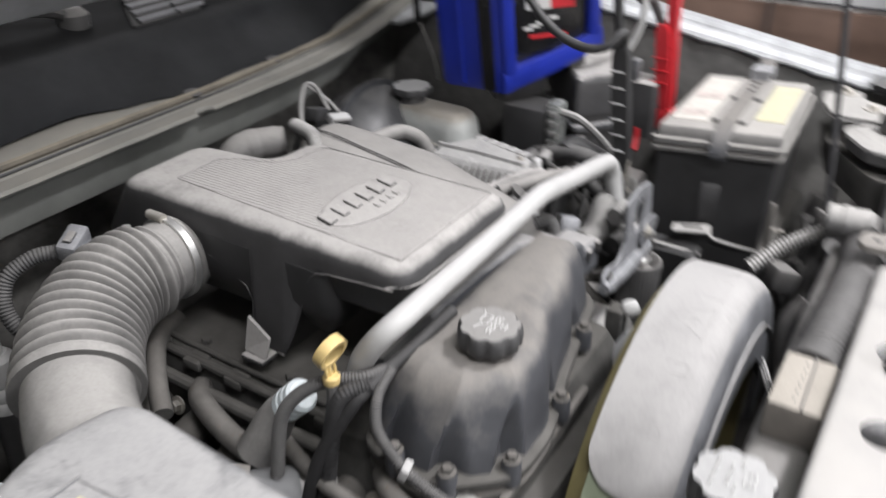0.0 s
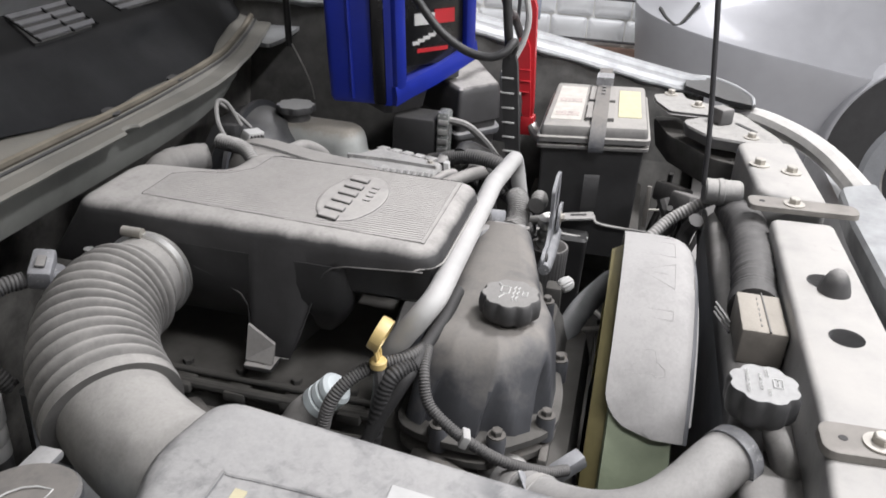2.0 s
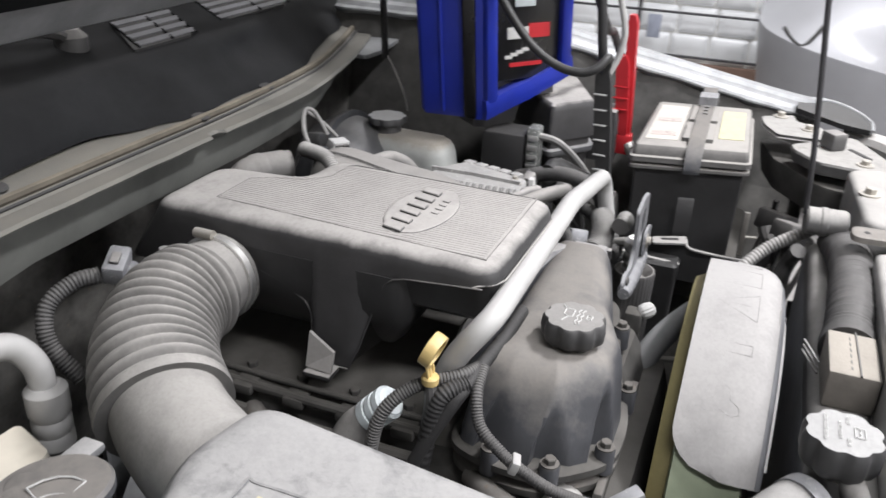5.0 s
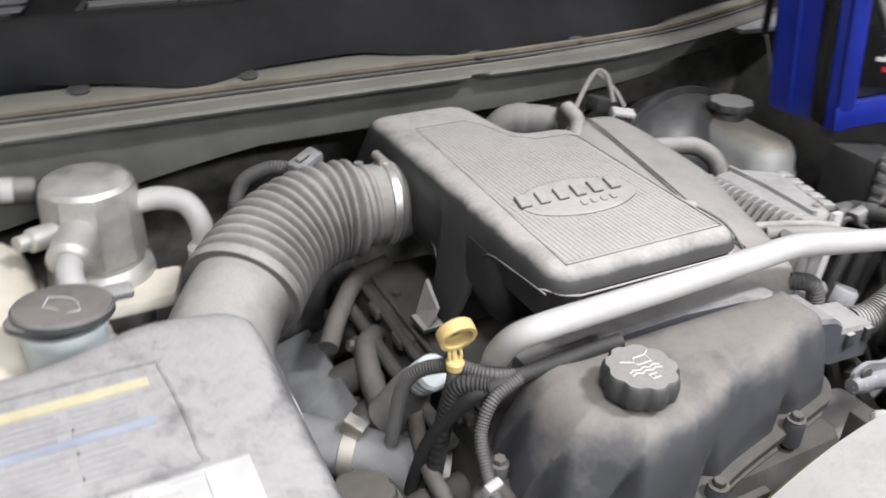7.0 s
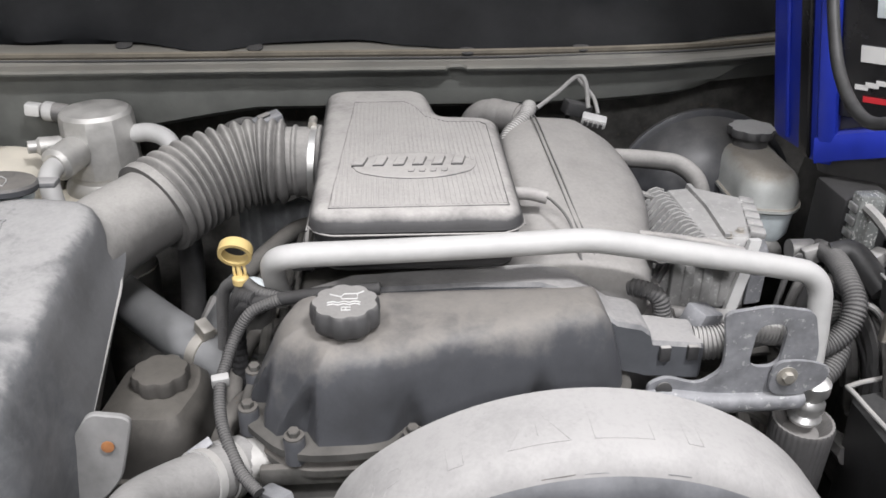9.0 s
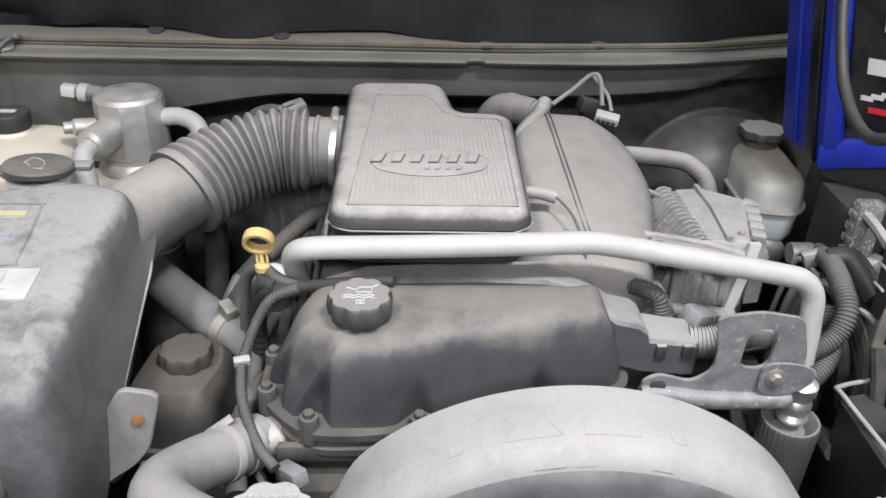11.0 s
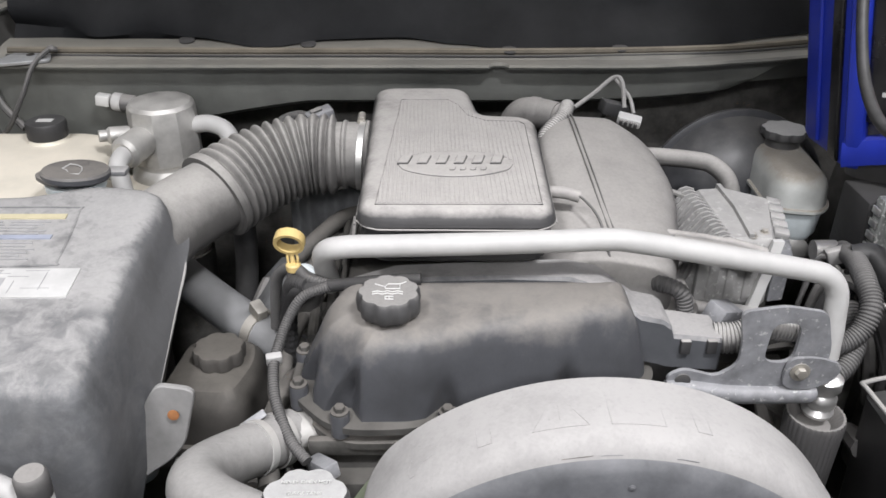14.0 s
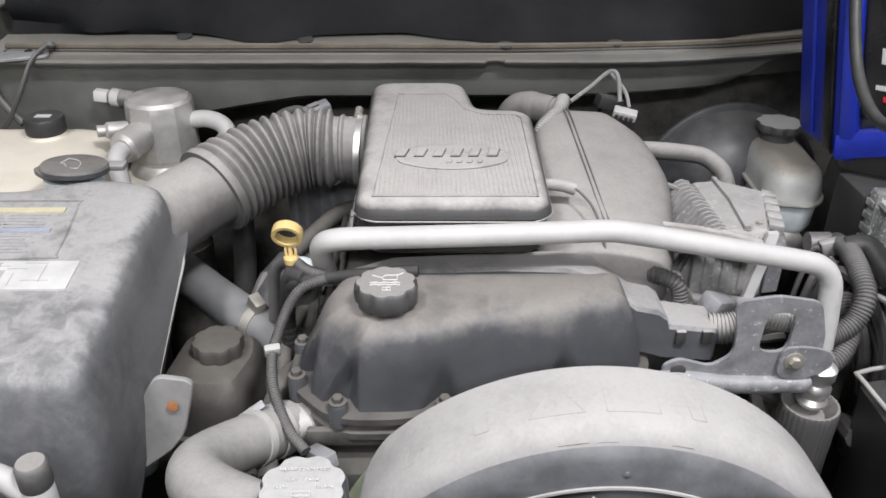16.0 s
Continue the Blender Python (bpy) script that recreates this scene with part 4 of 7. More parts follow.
part("alternator", lathe([(0.06, -0.05), (0.075, -0.04), (0.075, 0.04), (0.05, 0.06)], (0.26, -0.5, 0.72), (0, 1, 0), 28), M["alu"], block, "grey alternator housing")
part("front_cover", slab([(-0.24, -0.635), (0.12, -0.635), (0.12, -0.58), (-0.24, -0.58)], [(0.5, 0), (0.8, 0), (0.84, 0.01)], 0.02), M["pit"], block)
part("rail", box(-0.24, -0.02, -0.606, -0.596, 0.862, 0.884, 0.003), M["dark"], block, "machined head edge")
rng = random.Random(5)
for k in range(26):
    x, y = rng.uniform(-0.46, -0.26), rng.uniform(-0.56, -0.12)
    z = rng.uniform(0.62, 0.78)
    pts = [(x, y, z), (x + rng.uniform(-.06, .06), y + rng.uniform(-.06, .06), z + rng.uniform(-.05, .04)), (x + rng.uniform(-.1, .1), y + rng.uniform(-.1, .1), z - rng.uniform(0.02, .1))]
    part("pipe", tube(pts, rng.choice((0.005, 0.008, 0.011)), 8, 5), M[rng.choice(("dark", "rubber_clean", "alu", "black"))], block)
for k in range(14):
    x, y = rng.uniform(0.3, 0.62), rng.uniform(-0.62, -0.2)
    z = rng.uniform(0.66, 0.82)
    pts = [(x, y, z), (x + rng.uniform(-.06, .06), y + rng.uniform(-.06, .06), z + rng.uniform(-.05, .04)), (x + rng.uniform(-.1, .1), y + rng.uniform(-.1, .1), z - rng.uniform(0.02, .1))]
    part("pipe", tube(pts, rng.choice((0.006, 0.009, 0.014)), 8, 5), M[rng.choice(("dark", "rubber_clean", "black"))], block)

valve = thing("valve_cover", "dusty graphite plastic valve cover with bolted flange", "engine cover", (-0.06, -0.35, 0.905))
VC = [(-0.262, -0.49), (-0.262, -0.55), (-0.21, -0.608), (-0.13, -0.608), (-0.048, -0.582), (0.12, -0.548), (0.142, -0.525), (0.142, -0.442), (-0.245, -0.442)]
BOLTS = [(-0.254, -0.552), (-0.205, -0.598), (-0.092, -0.6), (0.043, -0.568), (-0.255, -0.49)]
def pocket(p):
    """Leans the ends in and draws the wall in round each bolt, in a wedge that closes upwards."""
    rise = max(0.0, p.z - 0.915)
    left, right = min(1, max(0, (-0.06 - p.x) / 0.16)), min(1, max(0, (p.x - 0.0) / 0.12))
    p = p + Vector((0.36 * rise * left - 0.14 * rise * right, 0, 0))
    for bx, by in BOLTS:
        h = max(0.0, 1 - (p.z - 0.905) / 0.085)
        if h > 0:
            d = math.hypot(p.x - bx - 0.3 * rise * left, p.y - by)
            w = 0.008 + 0.015 * h
            if d < w:
                p = p + 0.026 * min(1, 1.6 * h) * (1 - d / w) * Vector((-0.06 - p.x, -0.3 - p.y, 0)).normalized()
    return p
levels = [(0.905, 0.006), (0.92, 0.008), (0.932, 0.0095), (0.944, 0.011), (0.956, 0.0125), (0.966, 0.014), (0.975, 0.016), (0.983, 0.0185), (0.99, 0.022), (0.9955, 0.0275), (0.999, 0.035), (1.001, 0.044)]
part("cover", slab(VC, levels, 0.016, 5, pocket, 0.004), M["valve"], valve, "", 40)
part("flange", slab(VC, [(0.894, -0.001), (0.8955, -0.0035), (0.9035, -0.0035), (0.906, 0.001)], 0.03, 6), M["pit"], valve, "thin flange along the foot")
for bx, by in BOLTS:
    sock = part("boss", lathe([(0.0105, 0.888), (0.0105, 0.914), (0.009, 0.917)], (bx, by, 0), n=20), M["valve"], valve)
    part("bolt", bolt((bx, by, 0.917), 0.0062, washer=1.55), M["dark"], sock, "dull bolt")
part("lower_ledge", slab(VC, [(0.872, 0.004), (0.874, -0.001), (0.882, -0.001), (0.885, 0.004)], 0.03, 6), M["dark"], valve, "grimy joint ledge below the flange")
# rear cover and rails darkened to hold the shade under the resonator
part("rear_cover", slab([(-0.24, -0.46), (0.12, -0.46), (0.12, -0.08), (-0.24, -0.08)], [(0.86, 0), (0.885, 0.004), (0.9, 0.02), (0.902, 0.03)], 0.03), M["pit"], valve, "low dark rear cover")
for x, z, r, m in ((-0.236, 0.895, 0.006, "pit"), (-0.222, 0.902, 0.004, "pit"), (-0.258, 0.875, 0.008, "pit")):
    part("rail", tube([(x, -0.41, z), (x - 0.004, -0.3, z + 0.003), (x, -0.2, z), (x + 0.004, -0.09, z - 0.002)], r, 10, 6), M[m], valve, "dull pipe along the head")
for k in range(5):
    part("bolt", bolt((-0.21, -0.38 + 0.068 * k, 0.9), 0.0065), M["pit"], valve)
    part("ledge", box(-0.247, -0.215, -0.4 + 0.068 * k, -0.372 + 0.068 * k, 0.885, 0.899, 0.004), M["pit"], valve, "cast ledge")
cap = thing("oil_cap", "black lobed oil filler cap with white oil can symbol", "cap", (-0.153, -0.541, 1.0))
part("knob", lathe([(0.024, 1.0), (0.029, 1.005), (0.0335, 1.009), (0.0345, 1.019), (0.0335, 1.027), (0.031, 1.0305), (0.0, 1.0315)], (-0.153, -0.541, 0), n=96, lobes=9, deep=0.09), M["cap_grey"], cap, "", 50)
def strokes(place, size, lines, r=0.0009, turn=0.0):
    bm = bmesh.new()
    for line in lines:
        pts = [Vector((u * size, v * size, 0)) for u, v in line]
        pts = [Vector(place) + pose(0, 0, 0, 0, 0, turn) @ p for p in pts]
        add(bm, tube(pts, r, 5, smooth=False))
    return bm
can = [[(-0.7, 0.55), (-0.2, 0.3), (-0.05, 0.55), (0.55, 0.55), (0.85, 0.75)], [(-0.2, 0.3), (-0.15, 0.1), (0.55, 0.1), (0.55, 0.55)], [(-0.8, -0.2), (-0.55, -0.1), (-0.3, -0.2), (-0.05, -0.1), (0.2, -0.2), (0.45, -0.1), (0.7, -0.2)], [(-0.8, -0.4), (-0.55, -0.3), (-0.3, -0.4), (-0.05, -0.3), (0.2, -0.4), (0.45, -0.3), (0.7, -0.4)], [(-0.15, -0.6), (0.25, -0.6), (0.25, -0.85), (-0.15, -0.85), (-0.15, -0.6)], [(0.05, -0.6), (0.05, -0.85)]]
part("oil_can_symbol", strokes((-0.153, -0.541, 1.0313), 0.021, can, 0.0007), M["white"], cap, "white printed oil can symbol")

# dipstick with its tube
dip = thing("dipstick", "yellow plastic dipstick ring on a black tube", "dipstick", (-0.272, -0.43, 0.75))
nrm = Vector((-0.06, -0.92, -0.38)).normalized()
u = nrm.cross(Vector((0, 0, 1))).normalized()
v = nrm.cross(u)
c0 = Vector((-0.272, -0.43, 1.028))
ring = [c0 + 0.0148 * (math.cos(a) * u + math.sin(a) * v) for a in (2 * math.pi * k / 40 for k in range(40))]
rings = [[p + (p - c0).normalized() * du + nrm * dv for du, dv in ((0.003, -0.006), (0.0035, 0), (0.003, 0.006), (-0.001, 0.006), (-0.0015, 0), (-0.001, -0.006))] for p in ring]
rings.append(rings[0])
part("ring", skin(rings, caps=False), M["yellow"], dip)
foot = c0 + v * 0.017 if v.z < 0 else c0 - v * 0.017
for side in (-1, 1):
    part("leg", tube([foot + u * 0.0045 * side - v * 0.002, foot + u * 0.006 * side + Vector((0.001, -0.004, -0.009)), foot + u * 0.005 * side + Vector((0.001, -0.004, -0.018))], 0.0016, 8, 5), M["yellow"], dip)
part("collar", lathe([(0.0055, -0.026), (0.0085, -0.024), (0.009, -0.017), (0.0075, -0.015), (0.004, -0.015)], tuple(foot + Vector((0.001, -0.004, 0))), n=20), M["yellow"], dip, "yellow collar")
part("plug", tube([foot + Vector((0.0, -0.002, -0.004)), foot + Vector((0.001, -0.004, -0.017))], 0.0028, 10, 4), M["yellow"], dip)
part("tube", tube([foot + Vector((0.001, -0.004, -0.022)), (-0.276, -0.43, 0.96), (-0.285, -0.42, 0.88), (-0.29, -0.4, 0.75)], 0.0065, 10), M["rubber_clean"], dip, "black dipstick tube")

# ---- air intake: resonator, hose, filter box ----
RES = [(-0.194, -0.467), (0.033, -0.471), (0.043, -0.156), (-0.034, -0.149), (-0.048, -0.03), (-0.195, -0.03)]
res = thing("intake_resonator", "dusty black plastic intake resonator with ribbed top", "engine cover", (-0.08, -0.28, 1.0))
JOINT = [(-0.48, 1.062), (-0.451, 1.0605), (-0.41, 1.057), (-0.365, 1.053), (-0.35, 1.049), (-0.341, 1.041), (-0.333, 1.025), (-0.322, 0.99), (-0.312, 0.955), (-0.302, 0.929), (-0.256, 0.929), (-0.25, 0.984), (-0.241, 0.998), (-0.205, 1.018), (-0.185, 1.024), (-0.1, 1.02), (-0.06, 1.004), (0.02, 0.99)]
def joint(x, y):
    """Height of the shell's lower edge: along the flank it falls to the fixing tab."""
    z = 1.064
    for (y0, z0), (y1, z1) in zip(JOINT, JOINT[1:]):
        if y0 <= y <= y1:
            z = z0 + (z1 - z0) * (y - y0) / (y1 - y0)
    k = min(1, max(0, (x + 0.19) / 0.02)) * min(1, max(0, (-0.075 - y) / 0.02))
    return z + (1.064 - z) * k
def hem(p):
    low = joint(p.x, p.y)
    if p.z < 1.068:
        k = (p.z - 1.03) / 0.038
        p = Vector((p.x - 0.012 * (1 - k) * max(0, 0.99 - low) / 0.06 * (p.x < -0.17), p.y + 0.045 * (1 - k) * min(1, max(0, (p.y + 0.075) / 0.03)), low + (1.068 - low) * k))
    return p
part("lid", slab(RES, [(1.03, 0.003), (1.033, 0.0015), (1.045, 0.0018), (1.06, 0.0022), (1.069, 0.0026), (1.0745, 0.0048), (1.0785, 0.0085), (1.0812, 0.0135), (1.0826, 0.019), (1.083, 0.025)], 0.032, 8, hem, 0.004), M["cover"], res, "dusty upper shell", 50)
flank_line = [Vector((-0.194 - 0.012 * max(0, 0.99 - z) / 0.06, y, z)) for y, z in JOINT[1:-3]]
part("rim", tube(flank_line, 0.001, 6, smooth=False), M["cover"], res, "pale shell joint rim")
part("front_rim", tube([(-0.194, -0.44, 1.0602), (-0.1905, -0.447, 1.0622), (-0.183, -0.4585, 1.0622), (-0.17, -0.4655, 1.0622), (-0.155, -0.4672, 1.0622), (-0.08, -0.4685, 1.0622), (0.0, -0.47, 1.0622), (0.012, -0.4678, 1.0622), (0.0235, -0.4605, 1.0622), (0.031, -0.449, 1.0622), (0.033, -0.43, 1.0622), (0.04, -0.2, 1.0622)], 0.001, 6, 3), M["ribbed"], res, "pale shell joint rim")
part("lower_shell", slab(RES, [(1.008, 0.03), (1.013, 0.018), (1.02, 0.011), (1.064, 0.0045)], 0.03, 6), M["case_black"], res, "dark lower shell")
SIDE = [(-0.2, -0.375), (-0.06, -0.375), (-0.06, -0.08), (-0.198, -0.065)]
part("funnel", slab(SIDE, [(0.95, 0.035), (0.965, 0.022), (0.985, 0.01), (1.005, 0.004), (1.022, 0.004), (1.05, 0.006)], 0.03, 6), M["case_black"], res, "dark side funnel")
part("foot_tab", box(-0.232, -0.205, -0.291, -0.257, 0.924, 0.93, 0.002), M["cover"], res, "dusty fixing tab")
part("tab_hole", lathe([(0.005, 0.9295), (0.005, 0.9308)], (-0.216, -0.277, 0), n=14), M["rubber_clean"], res, "dark screw hole")
part("collar", tube([(-0.16, -0.136, 1.009), (-0.205, -0.1352, 1.01)], 0.045, 32, 4), M["rubber"], res)
# ribbed field with the smooth oval left free
EX, EY, EA, EB = -0.078, -0.335, 0.073, 0.04
def field(x):
    """Front and rear ends of the ribs at x."""
    front = -0.442
    if x < -0.08:
        rear = -0.102
    else:
        k = min(1, (x + 0.08) / 0.055)
        rear = -0.105 - 0.083 * (3 * k * k - 2 * k ** 3)
    return front, rear
bm = bmesh.new()
x = -0.166
while x < 0.014:
    f, r = field(x)
    if x < -0.15:
        r -= (-0.15 - x) * 17
    runs = [(f, r)]
    q = 1 - ((x - EX) / EA) ** 2
    if q > 0:
        h = EB * math.sqrt(q)
        runs = [(f, EY - h), (EY + h, r)]
    for y0, y1 in runs:
        if y1 - y0 > 0.004:
            add(bm, skin([[Vector((x - 0.0021, y, 1.0826)), Vector((x - 0.0016, y, 1.0835)), Vector((x + 0.0016, y, 1.0835)), Vector((x + 0.0021, y, 1.0826))] for y in (y0, y1)]))
    x += 0.0054
tagged(part("ribs", bm, M["ribbed"], res, "fine parallel ribs"), kind="stuff")
edge = [Vector((-0.1705, -0.4455, 1.0832)), Vector((0.0155, -0.447, 1.0832)), Vector((0.021, -0.2, 1.0832)), Vector((0.014, -0.19, 1.0832)), Vector((-0.03, -0.187, 1.0832)), Vector((-0.056, -0.165, 1.0832)), Vector((-0.068, -0.122, 1.0832)), Vector((-0.082, -0.1, 1.0832)), Vector((-0.15, -0.1, 1.0832)), Vector((-0.1705, -0.4455, 1.0832))]
part("field_edge", tube([edge[i].lerp(edge[i + 1], j / 8) for i in range(9) for j in range(8)] + [edge[-1]], 0.0007, 6, smooth=False), M["cover"], res, "fine step round the ribs")
pad = [(EX + EA * (0.97 + 0.012 * math.sin(9 * t)) * math.cos(t), EY + EB * 0.97 * math.sin(t)) for t in (2 * math.pi * k / 72 for k in range(72))]
badge = part("badge_oval", skin([[Vector((EX + (x - EX) * k, EY + (y - EY) * k, z)) for x, y in pad] for k, z in ((1.0, 1.0815), (0.995, 1.0838), (0.98, 1.0843), (0.9, 1.0843))]), M["cover"], res, "smooth raised oval", 50)
# plain slanted strokes where the badge is lettered
for u, wide in ((-0.062, 0.014), (-0.0385, 0.013), (-0.0155, 0.013), (0.0065, 0.013), (0.0285, 0.013), (0.0515, 0.014)):
    w = 0.5 * wide
    bar = slab([(-w - 0.003, -0.0125), (w - 0.003, -0.0125), (w + 0.003, 0.0125), (-w + 0.003, 0.0125)], [(-0.001, 0), (0.0018, 0.0002), (0.0027, 0.0011)], 0.002, 3)
    part("raised_bar", turned(bar, pose(EX + u, EY + 0.009, 1.0843)), M["cover"], badge)
for k in range(4):
    part("small_bar", turned(slab([(-0.0045, -0.005), (0.0025, -0.005), (0.0045, 0.005), (-0.0025, 0.005)], [(-0.001, 0), (0.0008, 0.0002), (0.0012, 0.0006)], 0.001, 2), pose(EX - 0.004 + 0.0125 * k, EY - 0.017, 1.0843)), M["cover"], badge)
tab_face = skin([[Vector(p) + Vector((dx, 0, 0)) for p in ((-0.2135, -0.2575, 0.972), (-0.224, -0.257, 0.932), (-0.226, -0.29, 0.931), (-0.215, -0.2885, 0.952))] for dx in (0.0, 0.004)])
part("tab_face", tab_face, M["ribbed"], res, "pale dusty web above the fixing tab", 20)

# intake hose
hose = thing("intake_hose", "dusty ribbed rubber intake hose with bright clamp", "hose", (-0.35, -0.18, 0.96))
HP = [(-0.245, -0.134, 1.011), (-0.29, -0.136, 1.011), (-0.335, -0.152, 1.004), (-0.375, -0.181, 0.994), (-0.41, -0.22, 0.983)]
line = spline(HP, 60)
N = len(line) - 1
def rib(s):
    k = s * 14 % 1
    grow = 1 + 0.12 * s
    return grow * (0.87 + 0.13 * (0.5 - 0.5 * math.cos(2 * math.pi * k)) ** 0.6)
part("bellows", tube(line, 0.0585, 44, shape=rib, smooth=False), M["rubber"], hose, "ribbed rubber bellows", 60)
part("cuff", tube([(-0.188, -0.135, 1.01), (-0.222, -0.1345, 1.011), (-0.25, -0.134, 1.011)], 0.0475, 40, 10, lambda s: 1.06 if 0.1 < s < 0.25 or 0.62 < s < 0.75 else 1.0), M["rubber"], hose)
band = part("clamp", tube([(-0.204, -0.135, 1.01), (-0.2125, -0.1345, 1.0105)], 0.0515, 40, 2), M["clamp"], hose, "bright steel hose clamp")
part("screw", lathe([(0.006, -0.012), (0.006, 0.012)], (-0.208, -0.122, 1.0625), (0, 1, 0), 12), M["steel"], band)
part("elbow", tube([(-0.395, -0.203, 0.989), (-0.425, -0.243, 0.984), (-0.455, -0.3, 0.981), (-0.47, -0.36, 0.978)], 0.053, 40, 8), M["rubber"], hose, "smooth lower elbow")
part("end_lip", tube([(-0.403, -0.212, 0.986), (-0.4105, -0.221, 0.983)], 0.0645, 40, 3), M["rubber"], hose)

airbox = thing("air_filter_box", "dusty black air filter box with warning labels", "filter box", (-0.56, -0.5, 0.6))
def lean(p):
    """The lid falls towards the front; the right wall leans out below."""
    d, z = Vector(p), p.z
    if p.x > -0.5 and p.y > -0.566 and z < 1.0:
        low = hem_line(p.y)
        z = low + (1.0 - low) * (z - 0.893) / 0.107
    d.z = z
    if z > 0.95:
        d.z += 0.13 * (p.y + 0.38) * min(1, (z - 0.95) / 0.06)
    elif p.y < -0.566 and z < 0.95:
        k = min(1, (-0.566 - p.y) / 0.03) * (0.95 - z) / 0.057
        d.z -= 0.13 * k
        if p.x > -0.5:
            d.x -= 0.03 * k
    return d
def hem_line(y):
    """The lid's right edge rises towards the rear."""
    return max(0.893, min(0.985, 0.9 + 0.42 * (y + 0.55)))
AB = [(-0.425, -0.335), (-0.52, -0.318), (-0.6, -0.345), (-0.82, -0.345), (-0.82, -0.69), (-0.422, -0.69)]
part("lid", slab(AB, [(0.893, -0.014), (0.93, -0.009), (0.97, -0.003), (1.006, 0.001), (1.027, 0.004), (1.04, 0.0085), (1.0472, 0.015), (1.051, 0.024), (1.052, 0.034)], 0.034, 8, lean, 0.012), M["airbox"], airbox, "dusty rounded lid", 60)
part("base", slab(AB, [(0.6, 0.09), (0.7, 0.075), (0.9, 0.065)], 0.04), M["black"], airbox, "lower half of the box")
part("rim", tube([(-0.411 - 0.006 * (y > -0.365), y, hem_line(y) + 0.13 * (y + 0.38) * min(1, max(0, hem_line(y) - 0.95) / 0.06)) for y in (-0.36, -0.39, -0.42, -0.45, -0.48, -0.51, -0.54, -0.562)], 0.002, 8, 3), M["grey_paint"], airbox, "pale joint rim")
TAB = [(-0.462, -0.014), (-0.441, 0.012), (-0.396, 0.045), (-0.379, 0.066), (-0.364, 0.122), (-0.363, 0.132), (-0.37, 0.137), (-0.402, 0.142), (-0.455, 0.06)]
tab = slab(TAB, [(-0.003, 0), (0.002, 0.0), (0.0035, 0.0015)], 0.01)
tab = part("side_tab", turned(tab, pose(0, -0.582, 0.79, 84)), M["tab_grey"], airbox, "pale dusty side tab")
part("screw", bolt((-0.386, -0.578, 0.897), 0.0048, (0, -1, 0.1), 1.3, 0.2), M["rust"], tab, "rusty screw head")
TOP = lambda x, y, d=0.0: Vector((x, y, 1.052 + 0.13 * (y + 0.38) + d))
def decal(x0, x1, y0, y1, d):
    return skin([[TOP(x0, y, d), TOP(x1, y, d), TOP(x1, y, d - 0.002), TOP(x0, y, d - 0.002)] for y in (y0, y1)])
loop = [(-0.69, -0.402), (-0.68, -0.39), (-0.534, -0.388), (-0.52, -0.398), (-0.513, -0.486), (-0.524, -0.498), (-0.67, -0.5), (-0.69, -0.49), (-0.69, -0.402)]
part("panel_edge", tube([TOP(*p, 0.0) for p in loop], 0.0016, 6, 6), M["airbox"], airbox, "raised edge round the label")
part("yellow_strip", decal(-0.674, -0.531, -0.412, -0.403, 0.0015), M["label_yellow"], airbox, "faded yellow strip of a label")
part("blue_strip", decal(-0.674, -0.534, -0.451, -0.444, 0.0015), M["label_blue"], airbox, "faded blue strip of a label")
for k in range(13):
    y = -0.418 - 0.0058 * k
    if abs(y + 0.4475) > 0.006:
        for x0, x1 in ((-0.67, -0.655 - 0.002 * (k % 3)), (-0.645, -0.6 + 0.004 * (k % 4)), (-0.59, -0.545 - 0.006 * (k % 3))):
            part("text_bar", decal(x0, x1, y - 0.0009, y + 0.0007, 0.0012), M["print_grey"], airbox)
label = part("white_label", decal(-0.7, -0.482, -0.552, -0.505, 0.0015), M["pale_print"], airbox, "white emission diagram label")
part("print", words("CATALYST", 0.0068, Matrix.Translation(TOP(-0.578, -0.511, 0.0019)) @ pose(0, 0, 0, 7.4), 0.0002), M["label_grey"], label, "grey printed word")
part("bar_code", decal(-0.6, -0.555, -0.535, -0.521, 0.0019), M["print_grey"], label, "grey bar code block")
rng = random.Random(21)
for k in range(9):
    y = -0.509 - 0.0048 * k
    part("text_bar", decal(-0.696, -0.62 + 0.012 * rng.random(), y - 0.0008, y + 0.0006, 0.0019), M["print_grey"], label)
    x0 = -0.6 + 0.09 * rng.random()
    part("diagram_line", decal(x0, x0 + 0.012 + 0.02 * rng.random(), y - 0.0004, y + 0.0003, 0.0019), M["print_grey"], label)
for x0, y0, y1 in ((-0.612, -0.551, -0.506), (-0.57, -0.536, -0.516), (-0.545, -0.546, -0.526), (-0.515, -0.541, -0.511)):
    part("diagram_line", decal(x0, x0 + 0.0008, y0, y1, 0.0019), M["print_grey"], label)

# sensor with conduit at the rear of the hose
plug = thing("air_sensor", "grey sensor plug with corrugated conduit beside the hose", "sensor", (-0.27, -0.06, 0.98))
part("stem", lathe([(0.01, 0.98), (0.01, 1.03), (0.0145, 1.034), (0.0145, 1.045), (0.011, 1.05)], (-0.268, -0.062, -0.013), n=20), M["bracket"], plug)
part("plug", turned(box(-0.022, 0.02, -0.012, 0.012, -0.011, 0.013, 0.004), pose(-0.276, -0.055, 1.039, 8, -14, 25)), M["bracket"], plug, "grey plug body")
part("latch", turned(box(-0.014, 0.004, -0.005, 0.005, 0.013, 0.017, 0.0015), pose(-0.276, -0.055, 1.039, 8, -14, 25)), M["black"], plug, "dark latch tongue")
